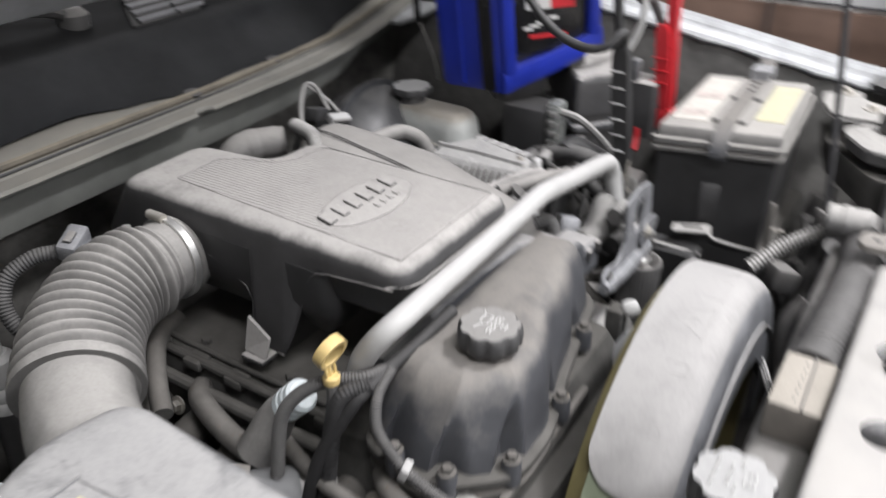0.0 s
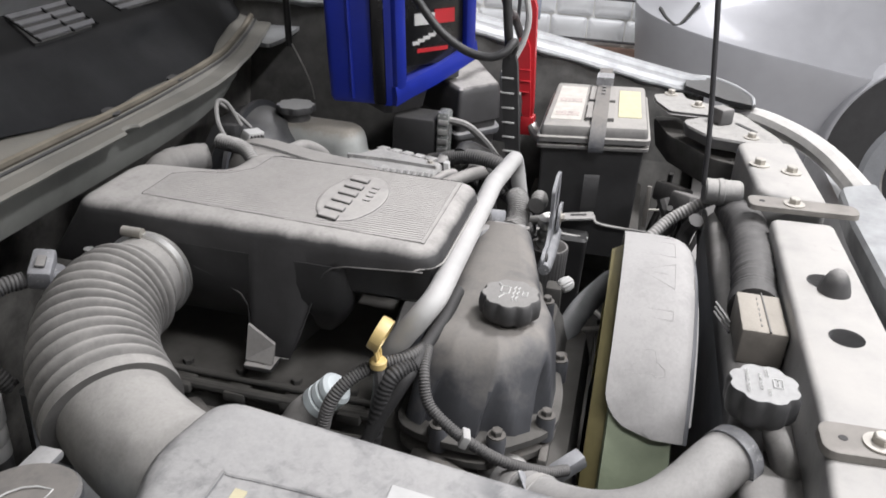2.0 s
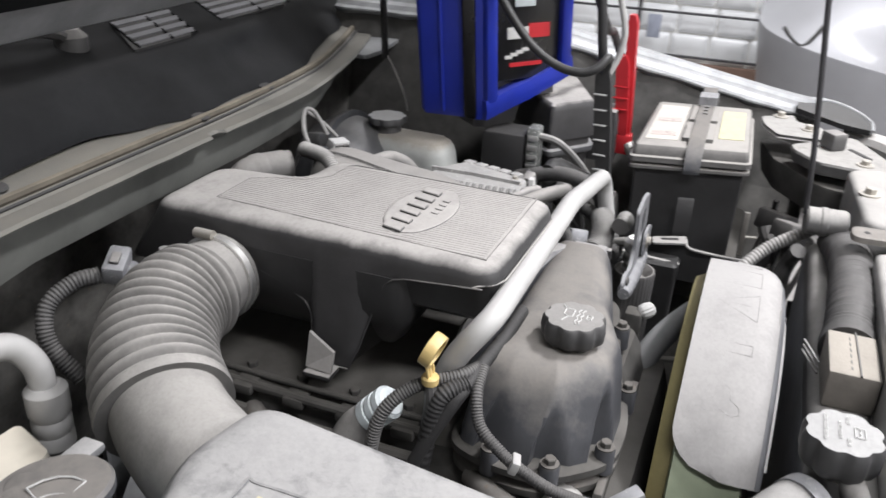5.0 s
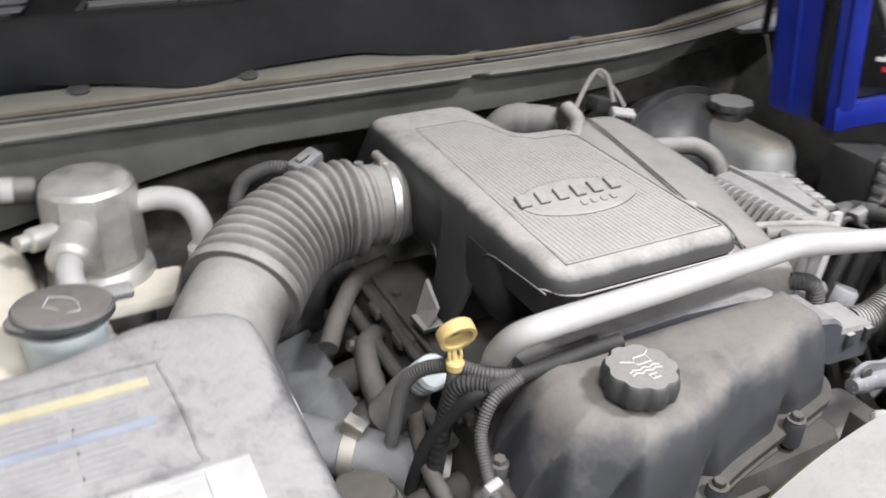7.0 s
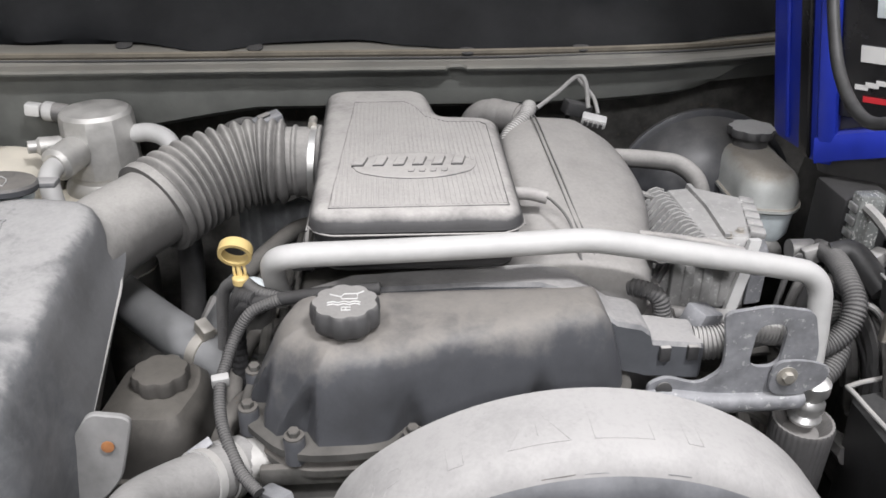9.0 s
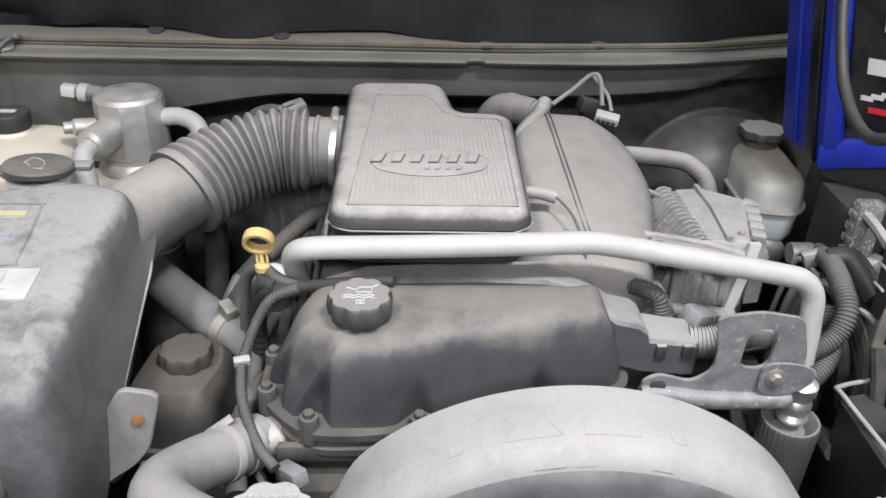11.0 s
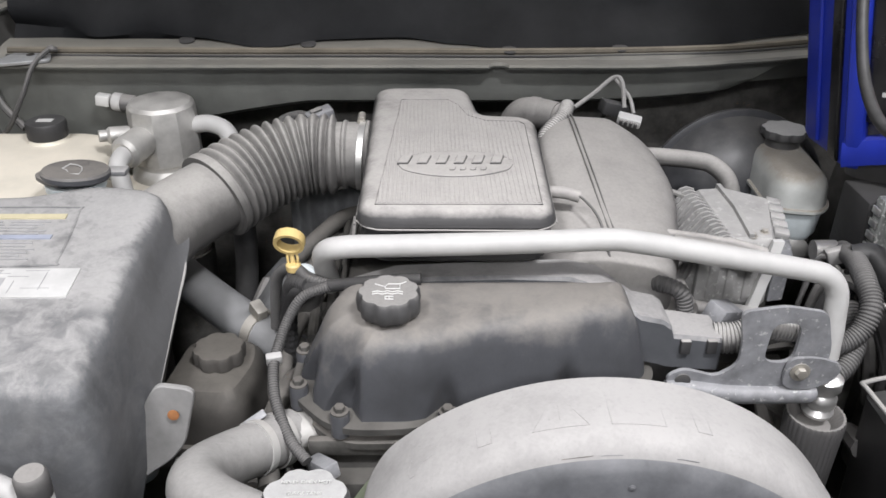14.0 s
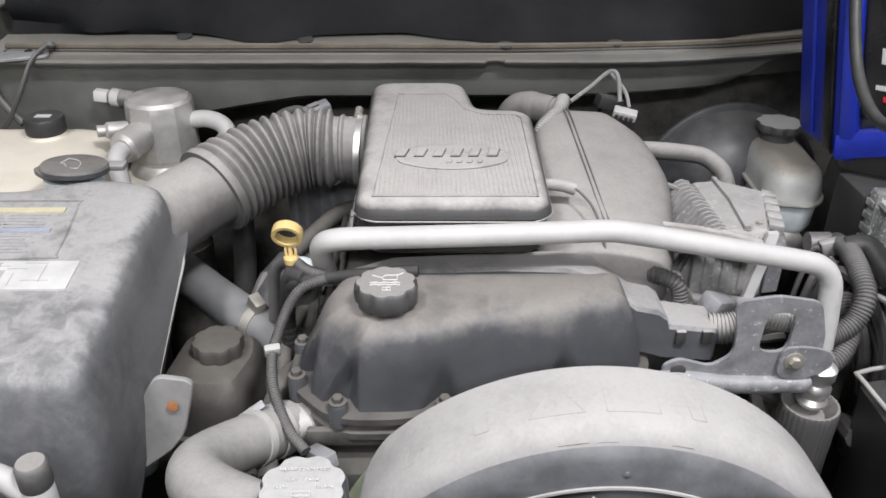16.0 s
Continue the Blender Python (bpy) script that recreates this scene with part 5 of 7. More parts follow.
part("conduit", conduit([(-0.294, -0.045, 1.033), (-0.317, -0.03, 1.031), (-0.347, -0.02, 1.014), (-0.362, -0.03, 0.98), (-0.355, -0.06, 0.94)], 0.0095), M["conduit_dark"], plug)
post = thing("vent_screw", "small bright screw on the resonator flank", "screw", (-0.215, -0.075, 1.02))
part("screw", lathe([(0.006, 1.02), (0.006, 1.05), (0.0045, 1.053), (0.0045, 1.066), (0.006, 1.069)], (-0.212, -0.066, -0.034), n=14), M["clamp"], post)

# ---- bar over the engine and its bracket ----
tie = thing("support_bar", "pale bent aluminium tube across the engine", "bar", (0.1, -0.47, 0.88))
part("tube", tube([(-0.228, -0.425, 0.965), (-0.232, -0.44, 1.0), (-0.228, -0.46, 1.03), (-0.205, -0.47, 1.0425), (-0.15, -0.471, 1.0445), (-0.05, -0.472, 1.0475), (0.04, -0.473, 1.051), (0.085, -0.473, 1.0525), (0.115, -0.473, 1.05), (0.2, -0.472, 1.034), (0.315, -0.4695, 1.011), (0.345, -0.469, 1.001), (0.359, -0.471, 0.982), (0.361, -0.476, 0.955)], 0.0128, 24, 8), M["bar"], tie)
part("end_foot", tube([(0.361, -0.4755, 0.958), (0.3615, -0.48, 0.935), (0.362, -0.487, 0.9)], 0.0126, 24, 6, lambda s: 1 - 0.25 * max(0, s - 0.5)), M["bar"], tie, "pressed foot of the tube")
BR = [(0.219, 1.006), (0.227, 0.965), (0.227, 0.937), (0.205, 0.921), (0.168, 0.932), (0.15, 0.922), (0.154, 0.904), (0.2, 0.894), (0.27, 0.887), (0.325, 0.9), (0.325, 0.96), (0.312, 1.005), (0.265, 1.013)]
bracket = thing("steel_bracket", "pitted grey steel bracket with long slot and bolt", "bracket", (0.26, -0.54, 0.86))
def cut_plate(outer, inner, y, thick):
    """A plate in the plane of x and z with a hole through it."""
    bm = bmesh.new()
    for loop in (outer, inner):
        vs = [bm.verts.new((p.x, y, p.y)) for p in loop]
        for i in range(len(vs)):
            bm.edges.new((vs[i - 1], vs[i]))
    bmesh.ops.triangle_fill(bm, use_beauty=True, edges=bm.edges[:])
    got = bmesh.ops.extrude_face_region(bm, geom=bm.faces[:])
    bmesh.ops.translate(bm, verts=[g for g in got["geom"] if isinstance(g, bmesh.types.BMVert)], vec=(0, thick, 0))
    return bm
slot = rounded([(0.253, 0.94), (0.286, 0.94), (0.288, 0.992), (0.256, 0.992)], 0.015, 6)
plate_ob = part("plate", cut_plate(rounded(BR, 0.01, 5), slot, -0.549, 0.005), M["bracket"], bracket, "pitted plate with a long slot", 25)
part("arm", tube([(0.15, -0.55, 0.908), (0.18, -0.55, 0.905), (0.23, -0.55, 0.898), (0.3, -0.549, 0.897), (0.32, -0.549, 0.899)], 0.011, 18, 8, lambda s: 0.75 + 0.25 * min(1, 8 * s, 8 * (1 - s))), M["bracket"], bracket, "rounded arm")
part("hole", lathe([(0.0085, 0), (0.0085, 0.002), (0.006, 0.0025)], (0.168, -0.5505, 0.918), (0, -1, 0.1), 20), M["rubber_clean"], bracket, "dark hole")
ear = part("clamp_ear", turned(slab([(-0.028, -0.014), (0.004, -0.018), (0.03, -0.004), (0.036, 0.016), (0.008, 0.026), (-0.026, 0.026)], [(0, 0), (0.004, 0)], 0.014), pose(0.304, -0.552, 0.925, 90)), M["bracket"], bracket, "folded clamp ear")
part("bolt", bolt((0.293, -0.556, 0.933), 0.0065, (0, -1, 0.05), 1.7, 0.8), M["steel"], ear, "steel bolt")

line = thing("pressure_line", "silver threaded pipe fitting in a ribbed black sleeve", "pipe", (0.305, -0.6, 0.7))
part("fitting", lathe([(0.016, 0.845), (0.018, 0.85), (0.014, 0.856), (0.018, 0.862), (0.018, 0.87), (0.014, 0.876), (0.019, 0.884), (0.019, 0.896), (0.012, 0.902)], (0.336, -0.536, 0.014), n=28), M["clamp"], line, "bright threaded fitting")
sleeve = lathe([(0.03, 0.7), (0.033, 0.845), (0.034, 0.87), (0.0325, 0.875), (0.03, 0.875), (0.0225, 0.866), (0.019, 0.86)], (0.334, -0.54, -0.014), n=96, lobes=32, deep=0.03)
part("sleeve", sleeve, M["black"], line, "ribbed black sleeve")
part("pipe", tube([(0.337, -0.534, 0.888), (0.345, -0.522, 0.9), (0.358, -0.5, 0.89)], 0.008, 14), M["alu"], line)

# harness channel on the right of the valve cover
chan = thing("harness_channel", "dusty grey plastic wiring channel with clips", "wiring", (0.15, -0.49, 0.88))
rings = []
for p, w, h in (((-0.2, -0.43, 0.975), 0.012, 0.02), ((-0.15, -0.432, 0.988), 0.018, 0.03), ((-0.02, -0.436, 0.995), 0.02, 0.035), ((0.05, -0.445, 1.0), 0.024, 0.04), ((0.085, -0.46, 0.998), 0.028, 0.05), ((0.108, -0.474, 0.985), 0.03, 0.058), ((0.125, -0.48, 0.974), 0.03, 0.058), ((0.15, -0.483, 0.97), 0.03, 0.058), ((0.16, -0.484, 0.963), 0.03, 0.054), ((0.164, -0.484, 0.951), 0.029, 0.043), ((0.218, -0.486, 0.945), 0.027, 0.042), ((0.221, -0.486, 0.943), 0.025, 0.038)):
    x, y, z = p
    rings.append([Vector((x, y - w, z - h)), Vector((x, y - w, z - 0.004)), Vector((x, y - w + 0.004, z)), Vector((x, y + w - 0.004, z)), Vector((x, y + w, z - 0.004)), Vector((x, y + w, z - h))])
part("channel", skin(rings), M["channel"], chan, "", 30)
for x in (0.178, 0.208):
    part("clip", box(x - 0.006, x + 0.006, -0.518, -0.511, 0.928, 0.946, 0.002), M["cover"], chan, "square clip")
part("conduit", conduit([(0.22, -0.488, 0.93), (0.245, -0.492, 0.934), (0.28, -0.49, 0.945), (0.32, -0.48, 0.945)], 0.019), M["conduit"], chan)
part("conduit", conduit([(0.247, -0.52, 0.967), (0.264, -0.523, 0.968), (0.29, -0.52, 0.962)], 0.0135), M["conduit"], chan)
part("loop", conduit([(0.14, -0.425, 0.965), (0.165, -0.44, 0.974), (0.188, -0.45, 0.965), (0.196, -0.455, 0.925)], 0.0105), M["conduit_dark"], chan)
wire_loom = thing("wiring_loom", "corrugated wiring conduit looped by the bracket", "wiring", (0.37, -0.5, 0.85))
part("conduit", conduit([(0.3, -0.49, 0.945), (0.34, -0.483, 0.922), (0.372, -0.478, 0.912), (0.4, -0.47, 0.925), (0.415, -0.455, 0.95), (0.42, -0.42, 0.965), (0.43, -0.37, 0.965), (0.45, -0.3, 0.94)], 0.0135), M["conduit_dark"], wire_loom)
part("conduit", conduit([(0.3, -0.5, 0.89), (0.36, -0.5, 0.88), (0.4, -0.47, 0.9), (0.41, -0.42, 0.93)], 0.013), M["conduit_dark"], wire_loom)
part("connector", turned(box(-0.02, 0.02, -0.014, 0.014, -0.012, 0.012, 0.003), pose(0.238, -0.455, 0.942, 10, 20, 35)), M["bracket"], wire_loom, "grey plug")
part("joint", tube([(0.43, -0.36, 0.965), (0.455, -0.37, 0.97), (0.47, -0.42, 0.945)], 0.015, 14), M["case_black"], wire_loom)

# intake duct, throttle elbow and control module
duct = thing("intake_manifold", "dusty plastic intake manifold beside the resonator", "manifold", (0.13, -0.27, 0.9))
DU = [(0.02, -0.43), (0.12, -0.455), (0.18, -0.44), (0.21, -0.36), (0.24, -0.22), (0.235, -0.11), (0.17, -0.055), (0.06, -0.09), (0.03, -0.16)]
def slope(p):
    d = Vector(p)
    k = max(0, p.z - 0.93) / 0.1
    d.z -= k * (0.16 * max(0, p.x - 0.08) + 0.14 * max(0, -0.25 - p.y))
    d.z += 0.03 * k * min(1, max(0, (p.y + 0.32) / 0.2)) * min(1, max(0, (0.26 - p.x) / 0.1))
    return d
part("shell", slab(DU, [(0.88, 0.02), (0.93, 0.002), (0.975, 0.0), (1.0, 0.003), (1.015, 0.008), (1.025, 0.015), (1.031, 0.024), (1.034, 0.036), (1.035, 0.05), (1.0355, 0.065), (1.0355, 0.078)], 0.05, 8, slope), M["manifold"], duct, "dusty rounded shell", 60)
for off in (0.0, 0.0065):
    seam = [(0.09 + off, -0.086, 0.99), (0.09 + off, -0.09, 1.04)] + [tuple(slope(Vector((x + off, y, 1.0362)))) for x, y in ((0.093, -0.115), (0.098, -0.2), (0.104, -0.28), (0.109, -0.35), (0.113, -0.405))] + [(0.115 + off, -0.44, 0.985)]
    part("seam", tube(seam, 0.0011, 6), M["rubber_clean"], duct, "dark seam line")
part("vacuum_pipe", tube([(0.2, -0.36, 0.985), (0.26, -0.4, 0.992), (0.31, -0.42, 0.985)], 0.011, 14), M["manifold"], duct)
part("port", lathe([(0.014, 0), (0.016, 0.006), (0.01, 0.008)], (0.2, -0.39, 0.99), (0.3, -0.6, 0.8), 18), M["rubber_clean"], duct, "dark round port")
part("branch_pipe", tube([(0.034, -0.345, 1.05), (0.055, -0.348, 1.05), (0.075, -0.352, 1.046)], 0.0075, 14), M["ribbed"], duct, "short pale branch pipe")
part("wire", tube([(0.066, -0.35, 1.051), (0.08, -0.365, 1.047), (0.094, -0.395, 1.034), (0.105, -0.43, 0.995)], 0.0016, 6), M["rubber_clean"], duct)
elbow = thing("throttle_elbow", "dusty throttle elbow behind the resonator", "elbow", (0.06, -0.06, 0.95))
part("elbow", tube([(0.022, 0.0, 0.97), (0.027, -0.004, 1.01), (0.042, -0.01, 1.03), (0.066, -0.024, 1.034), (0.09, -0.042, 1.034)], 0.0235, 28, 8, lambda s: 1 + 0.06 * (0.62 < s < 0.72)), M["manifold"], elbow)
part("port", lathe([(0.015, 0), (0.015, 0.004), (0.012, 0.005), (0.01, -0.002)], (0.094, -0.047, 1.036), (0.75, -0.6, 0.25), 24), M["rubber_clean"], elbow, "dark round port")
part("end_cap", tube([(0.084, -0.036, 1.0345), (0.098, -0.048, 1.0345)], 0.0215, 24, 3), M["manifold"], elbow, "round end cap")
part("conduit", conduit([(0.1, -0.07, 1.062), (0.085, -0.115, 1.06), (0.058, -0.15, 1.045), (0.05, -0.19, 1.02)], 0.0115), M["conduit"], elbow)
part("bracket", turned(box(-0.025, 0.025, -0.002, 0.002, -0.02, 0.02, 0.001), pose(0.12, -0.13, 1.02, 40, 0, 30)), M["dark"], elbow)
loose = thing("loose_connector", "loose grey wiring plug on a taped lead", "connector", (0.17, -0.06, 1.0))
part("lead", tube([(0.11, -0.075, 1.062), (0.145, -0.045, 1.075), (0.175, -0.03, 1.094), (0.187, -0.04, 1.09), (0.19, -0.06, 1.056)], 0.0035, 8), M["hose_grey"], loose, "taped lead")
part("lead", tube([(0.178, -0.032, 1.092), (0.198, -0.05, 1.07), (0.203, -0.07, 1.05)], 0.003, 8), M["hose_grey"], loose)
part("plug", turned(box(-0.02, 0.02, -0.012, 0.012, -0.01, 0.01, 0.002), pose(0.175, -0.05, 1.052, 0, 15, 10)), M["case_black"], loose, "black plug")
tip = part("plug_tip", turned(box(-0.018, 0.018, -0.008, 0.008, -0.007, 0.007, 0.002), pose(0.196, -0.075, 1.042, 20, 10, -15)), M["pale_print"], loose, "pale grey plug end")
for k in range(4):
    part("pin_row", turned(box(-0.0025, 0.0025, -0.004, 0.001, -0.004, 0.004, 0.0004), pose(0.196, -0.075, 1.042, 20, 10, -15) @ pose(-0.0115 + 0.0075 * k, -0.008, 0)), M["rubber_clean"], tip)
part("stalk", tube([(0.17, -0.04, 1.045), (0.165, -0.02, 1.02), (0.16, 0.0, 0.96)], 0.004, 6), M["rubber_clean"], loose)

ecu = thing("engine_control_module", "dusty aluminium engine control module with cooling fins", "control module", (0.29, -0.3, 0.9))
part("housing", slab([(0.272, -0.35), (0.335, -0.352), (0.372, -0.228), (0.315, -0.188), (0.268, -0.195)], [(0.885, 0.002), (0.968, 0.0), (0.979, 0.0025), (0.984, 0.007)], 0.006), M["fins"], ecu)
for k in range(14):
    u = k / 13
    y = -0.343 + 0.146 * u
    tx = 0.27 - 0.012 * u
    rings = [[Vector((x, yy, z)) for x, z in ((tx + 0.012, 0.984), (tx + 0.001, 0.9875), (tx - 0.008, 0.984), (tx - 0.03, 0.956), (tx - 0.056, 0.885), (tx + 0.012, 0.88))] for yy in (y - 0.0021, y + 0.0014)]
    part("fin", skin(rings), M["fins"], ecu, angle=20)
# dark filling that puts the shade of the fin gaps into colour
part("fin_root", skin([[Vector((x, y, z)) for x, z in ((tx + 0.011, 0.978), (tx, 0.979), (tx - 0.007, 0.976), (tx - 0.026, 0.952), (tx - 0.05, 0.885), (tx + 0.011, 0.88))] for y, tx in ((-0.343, 0.27), (-0.197, 0.258))]), M["pit"], ecu, "dark filling painted as shade between the fins")
part("edge_rail", skin([[Vector((x, y, z)) for x, z in ((c - 0.004, 0.981), (c - 0.003, 0.9895), (c + 0.003, 0.9895), (c + 0.004, 0.981))] for c, y in ((0.303, -0.345), (0.309, -0.26), (0.306, -0.192))]), M["fins"], ecu, "raised rail")
for bx, by in ((0.306, -0.34), (0.325, -0.33)):
    part("screw", bolt((bx, by, 0.983), 0.0045), M["steel"], ecu, "small screw")
part("front_face", box(0.236, 0.332, -0.3585, -0.349, 0.893, 0.962, 0.003), M["fins"], ecu, "pitted bare front face")
for k in range(3):
    part("bump", box(0.25 + 0.024 * k, 0.264 + 0.024 * k, -0.361, -0.356, 0.9, 0.955, 0.003), M["fins"], ecu)
part("foot_lug", tube([(0.2, -0.36, 0.889), (0.24, -0.365, 0.889), (0.262, -0.368, 0.888)], 0.011, 14), M["black"], ecu, "dark rubber sleeve")
part("foot_lug", tube([(0.258, -0.368, 0.888), (0.29, -0.371, 0.887), (0.318, -0.374, 0.884)], 0.0115, 14), M["fins"], ecu, "cast lug")
part("grey_plug", slab([(0.338, -0.35), (0.362, -0.345), (0.39, -0.24), (0.372, -0.225)], [(0.89, 0), (0.958, 0), (0.964, 0.003)], 0.005), M["bracket"], ecu, "dark wiring plug")
part("white_lever", skin([[Vector((x, y, z)) for x, y, z in ((a, -0.366 - b, c), (a + 0.014, -0.366 - b, c), (a + 0.014, -0.358 - b, c), (a, -0.358 - b, c))] for a, b, c in ((0.304, 0.004, 0.886), (0.318, 0.0, 0.95), (0.326, -0.006, 0.986))]), M["white"], ecu, "white plug lever")
for k in range(5):
    u = k / 4
    part("notch", turned(box(-0.011, 0.009, -0.009, 0.009, 0.0, 0.009, 0.002), pose(0.35 + 0.022 * u, -0.325 + 0.09 * u, 0.975, 0, 6, -16)), M["fins"], ecu)
part("hose_stub", tube([(0.187, -0.345, 0.988), (0.25, -0.362, 0.986), (0.312, -0.372, 0.972)], 0.0095, 12, 8, lambda s: 1.25 if s > 0.6 else 1), M["cover"], ecu, "dusty pipe stub")
part("stay", skin([[Vector((x, y, z + dz)) for x, y, z in ((0.215, -0.2, 0.985), (0.258, -0.215, 0.975), (0.258, -0.205, 0.975), (0.215, -0.188, 0.985))] for dz in (0.0, 0.004)]), M["alu"], ecu, "flat bare stay")
part("mount", box(0.26, 0.35, -0.33, -0.2, 0.8, 0.887, 0.006), M["dark"], ecu)

# ---- brake booster and reservoir ----
boost = thing("brake_booster", "black steel brake booster dome at the firewall", "brake booster", (0.4, 0.0, 0.8))
part("dome", lathe([(0.13, -0.03), (0.145, 0.0), (0.15, 0.02), (0.152, 0.03), (0.146, 0.034), (0.14, 0.05), (0.12, 0.085), (0.085, 0.11), (0.04, 0.118)], (0.41, 0.045, 0.865), (0.0, -1, 0.08), 64), M["screen_dull"], boost)
part("rim", lathe([(0.152, 0.024), (0.156, 0.026), (0.156, 0.034), (0.15, 0.036)], (0.41, 0.045, 0.865), (0.0, -1, 0.08), 64), M["screen_dull"], boost, "worn steel rim")
part("stud", bolt((0.24, -0.03, 0.965), 0.006, (0, -1, 0)), M["steel"], boost)
part("vacuum_hose", tube([(0.2, -0.1, 0.993), (0.239, -0.102, 0.993), (0.29, -0.105, 0.989), (0.32, -0.111, 0.984), (0.342, -0.128, 0.968), (0.349, -0.145, 0.94), (0.35, -0.155, 0.9)], 0.0135, 16), M["rubber"], boost, "dusty vacuum hose")
mc = thing("brake_reservoir", "frosted brake fluid reservoir with dusty black lobed cap", "reservoir", (0.46, -0.08, 0.86))
RS = [(0.402, -0.165), (0.47, -0.178), (0.495, -0.15), (0.502, 0.012), (0.408, 0.012)]
part("tank_upper", slab(RS, [(0.938, -0.001), (0.945, 0.0), (0.962, 0.002), (0.973, 0.0055), (0.981, 0.011), (0.9855, 0.018), (0.987, 0.026)], 0.032, 8), M["reservoir"], mc)
part("tank_lower", slab(RS, [(0.88, 0.012), (0.89, 0.006), (0.931, 0.002)], 0.032, 8), M["neck"], mc, "bluish lower half")
part("seam", slab(RS, [(0.93, -0.003), (0.932, -0.005), (0.936, -0.005), (0.938, -0.002)], 0.032, 8), M["reservoir"], mc, "welded seam")
mcap = part("cap", lathe([(0.034, 1.002), (0.0365, 1.003), (0.037, 1.011), (0.035, 1.0145), (0.0, 1.0155)], (0.456, -0.038, 0), n=80, lobes=8, deep=0.1), M["cap_pale"], mc, "dusty black cap", 50)
part("cap_neck", lathe([(0.027, 0.984), (0.025, 1.003)], (0.456, -0.038, 0), n=28), M["black"], mc, "black cap neck")
part("cylinder", lathe([(0.028, -0.08), (0.028, 0.07), (0.02, 0.075)], (0.452, -0.09, 0.855), (0, -1, 0), 24), M["alu"], mc, "cast master cylinder")
part("valve_stub", lathe([(0.014, 0), (0.014, 0.03), (0.008, 0.034), (0.003, 0.036), (0.003, 0.08)], (0.41, -0.3, 0.94), (1, 0.0, 0), 16), M["alu"], mc, "small valve with thin rod")

# ---- battery, fuse boxes, charger ----
bat = thing("battery", "dusty black car battery under a hold-down strap", "battery", (0.7, -0.58, 0.8))
BB = [(0.535, -0.682), (0.835, -0.67), (0.8, -0.483), (0.49, -0.487)]
def on_bat(u, v, z):
    """A point over the battery: u along its length, v across, from 0 to 1."""
    a, b, c2, d2 = (Vector(p) for p in BB)
    p = a.lerp(b, u).lerp(d2.lerp(c2, u), v)
    return Vector((p.x, p.y, z))
def bat_box(u0, u1, v0, v1, z0, z1):
    return skin([[on_bat(u, v, z) for u, v in ((u0, v0), (u1, v0), (u1, v1), (u0, v1))] for z in (z0, z1)])
part("case", slab(BB, [(0.8, 0.014), (0.805, 0.01), (0.988, 0.006)], 0.01), M["case_black"], bat, "black case")
part("lid", slab(BB, [(0.988, 0.002), (0.99, -0.003), (0.999, -0.003), (1.001, 0.002), (1.012, 0.003), (1.018, 0.006), (1.02, 0.01)], 0.01), M["lid_grey"], bat, "dusty grey stepped lid")
part("rim", slab(BB, [(0.976, 0.004), (0.978, -0.002), (0.983, -0.002), (0.985, 0.004)], 0.01), M["lid_grey"], bat)
part("pale_label", bat_box(0.12, 0.88, 0.64, 0.92, 1.0195, 1.0215), M["battery_label"], bat, "worn pale label")
for u in (0.2, 0.5):
    part("label_bar", bat_box(u, u + 0.08, 0.67, 0.89, 1.0215, 1.0222), M["label_worn"], bat)
part("yellow_label", bat_box(0.22, 0.84, 0.08, 0.3, 1.0195, 1.0215), M["label_pale"], bat, "pale yellow label")
for k in range(2):
    part("vent_cover", bat_box(0.12 + 0.4 * k, 0.46 + 0.4 * k, 0.34, 0.6, 1.019, 1.027), M["lid_grey"], bat, "raised vent cover")
hold = thing("battery_strap", "grey hold-down strap over the battery", "strap", (0.66, -0.58, 0.86))
def strap_row(u, z):
    return [on_bat(u, 0.4, z), on_bat(u, 0.54, z), on_bat(u, 0.54, z - 0.004), on_bat(u, 0.4, z - 0.004)]
part("strap", skin([strap_row(u, z) for u, z in ((-0.045, 0.981), (-0.045, 0.99), (-0.01, 1.014), (0.06, 1.028), (0.5, 1.032), (0.9, 1.03), (1.0, 1.04), (1.06, 1.05))]), M["valve"], hold)
part("clip", bat_box(0.84, 0.98, 0.38, 0.56, 1.03, 1.046), M["bracket"], hold, "strap clip")
for k in range(3):
    part("hole", bat_box(0.6 + 0.08 * k, 0.64 + 0.08 * k, 0.45, 0.49, 1.03, 1.0335), M["rubber_clean"], hold, "dark punched hole")
part("buckle", skin([strap_row(u, z) for u, z in ((-0.05, 0.86), (-0.062, 0.865), (-0.066, 0.9), (-0.06, 0.93), (-0.05, 0.935))]), M["tape"], hold, "black buckle")
tray = thing("battery_tray", "black battery tray with pale metal edge", "tray", (0.66, -0.58, 0.45))
part("tray", slab([(0.5, -0.69), (0.85, -0.69), (0.83, -0.46), (0.48, -0.46)], [(0.74, 0.02), (0.79, 0), (0.8, 0)], 0.02), M["pit"], tray)
part("leg", box(0.6, 0.8, -0.64, -0.52, 0.45, 0.74, 0.01), M["dark"], tray)
part("edge", tube([(0.48, -0.603, 0.8655), (0.466, -0.612, 0.856), (0.467, -0.65, 0.852), (0.47, -0.7, 0.85)], 0.0028, 6, 4), M["grey_paint"], tray, "pale cut metal edge")
part("wall", skin([[Vector((x, y, z)) for y, z in ((-0.535, 0.79), (-0.7, 0.79), (-0.7, 0.849), (-0.65, 0.851), (-0.612, 0.855), (-0.603, 0.862), (-0.55, 0.862))] for x in (0.471, 0.476)]), M["tape"], tray, "black tray wall")
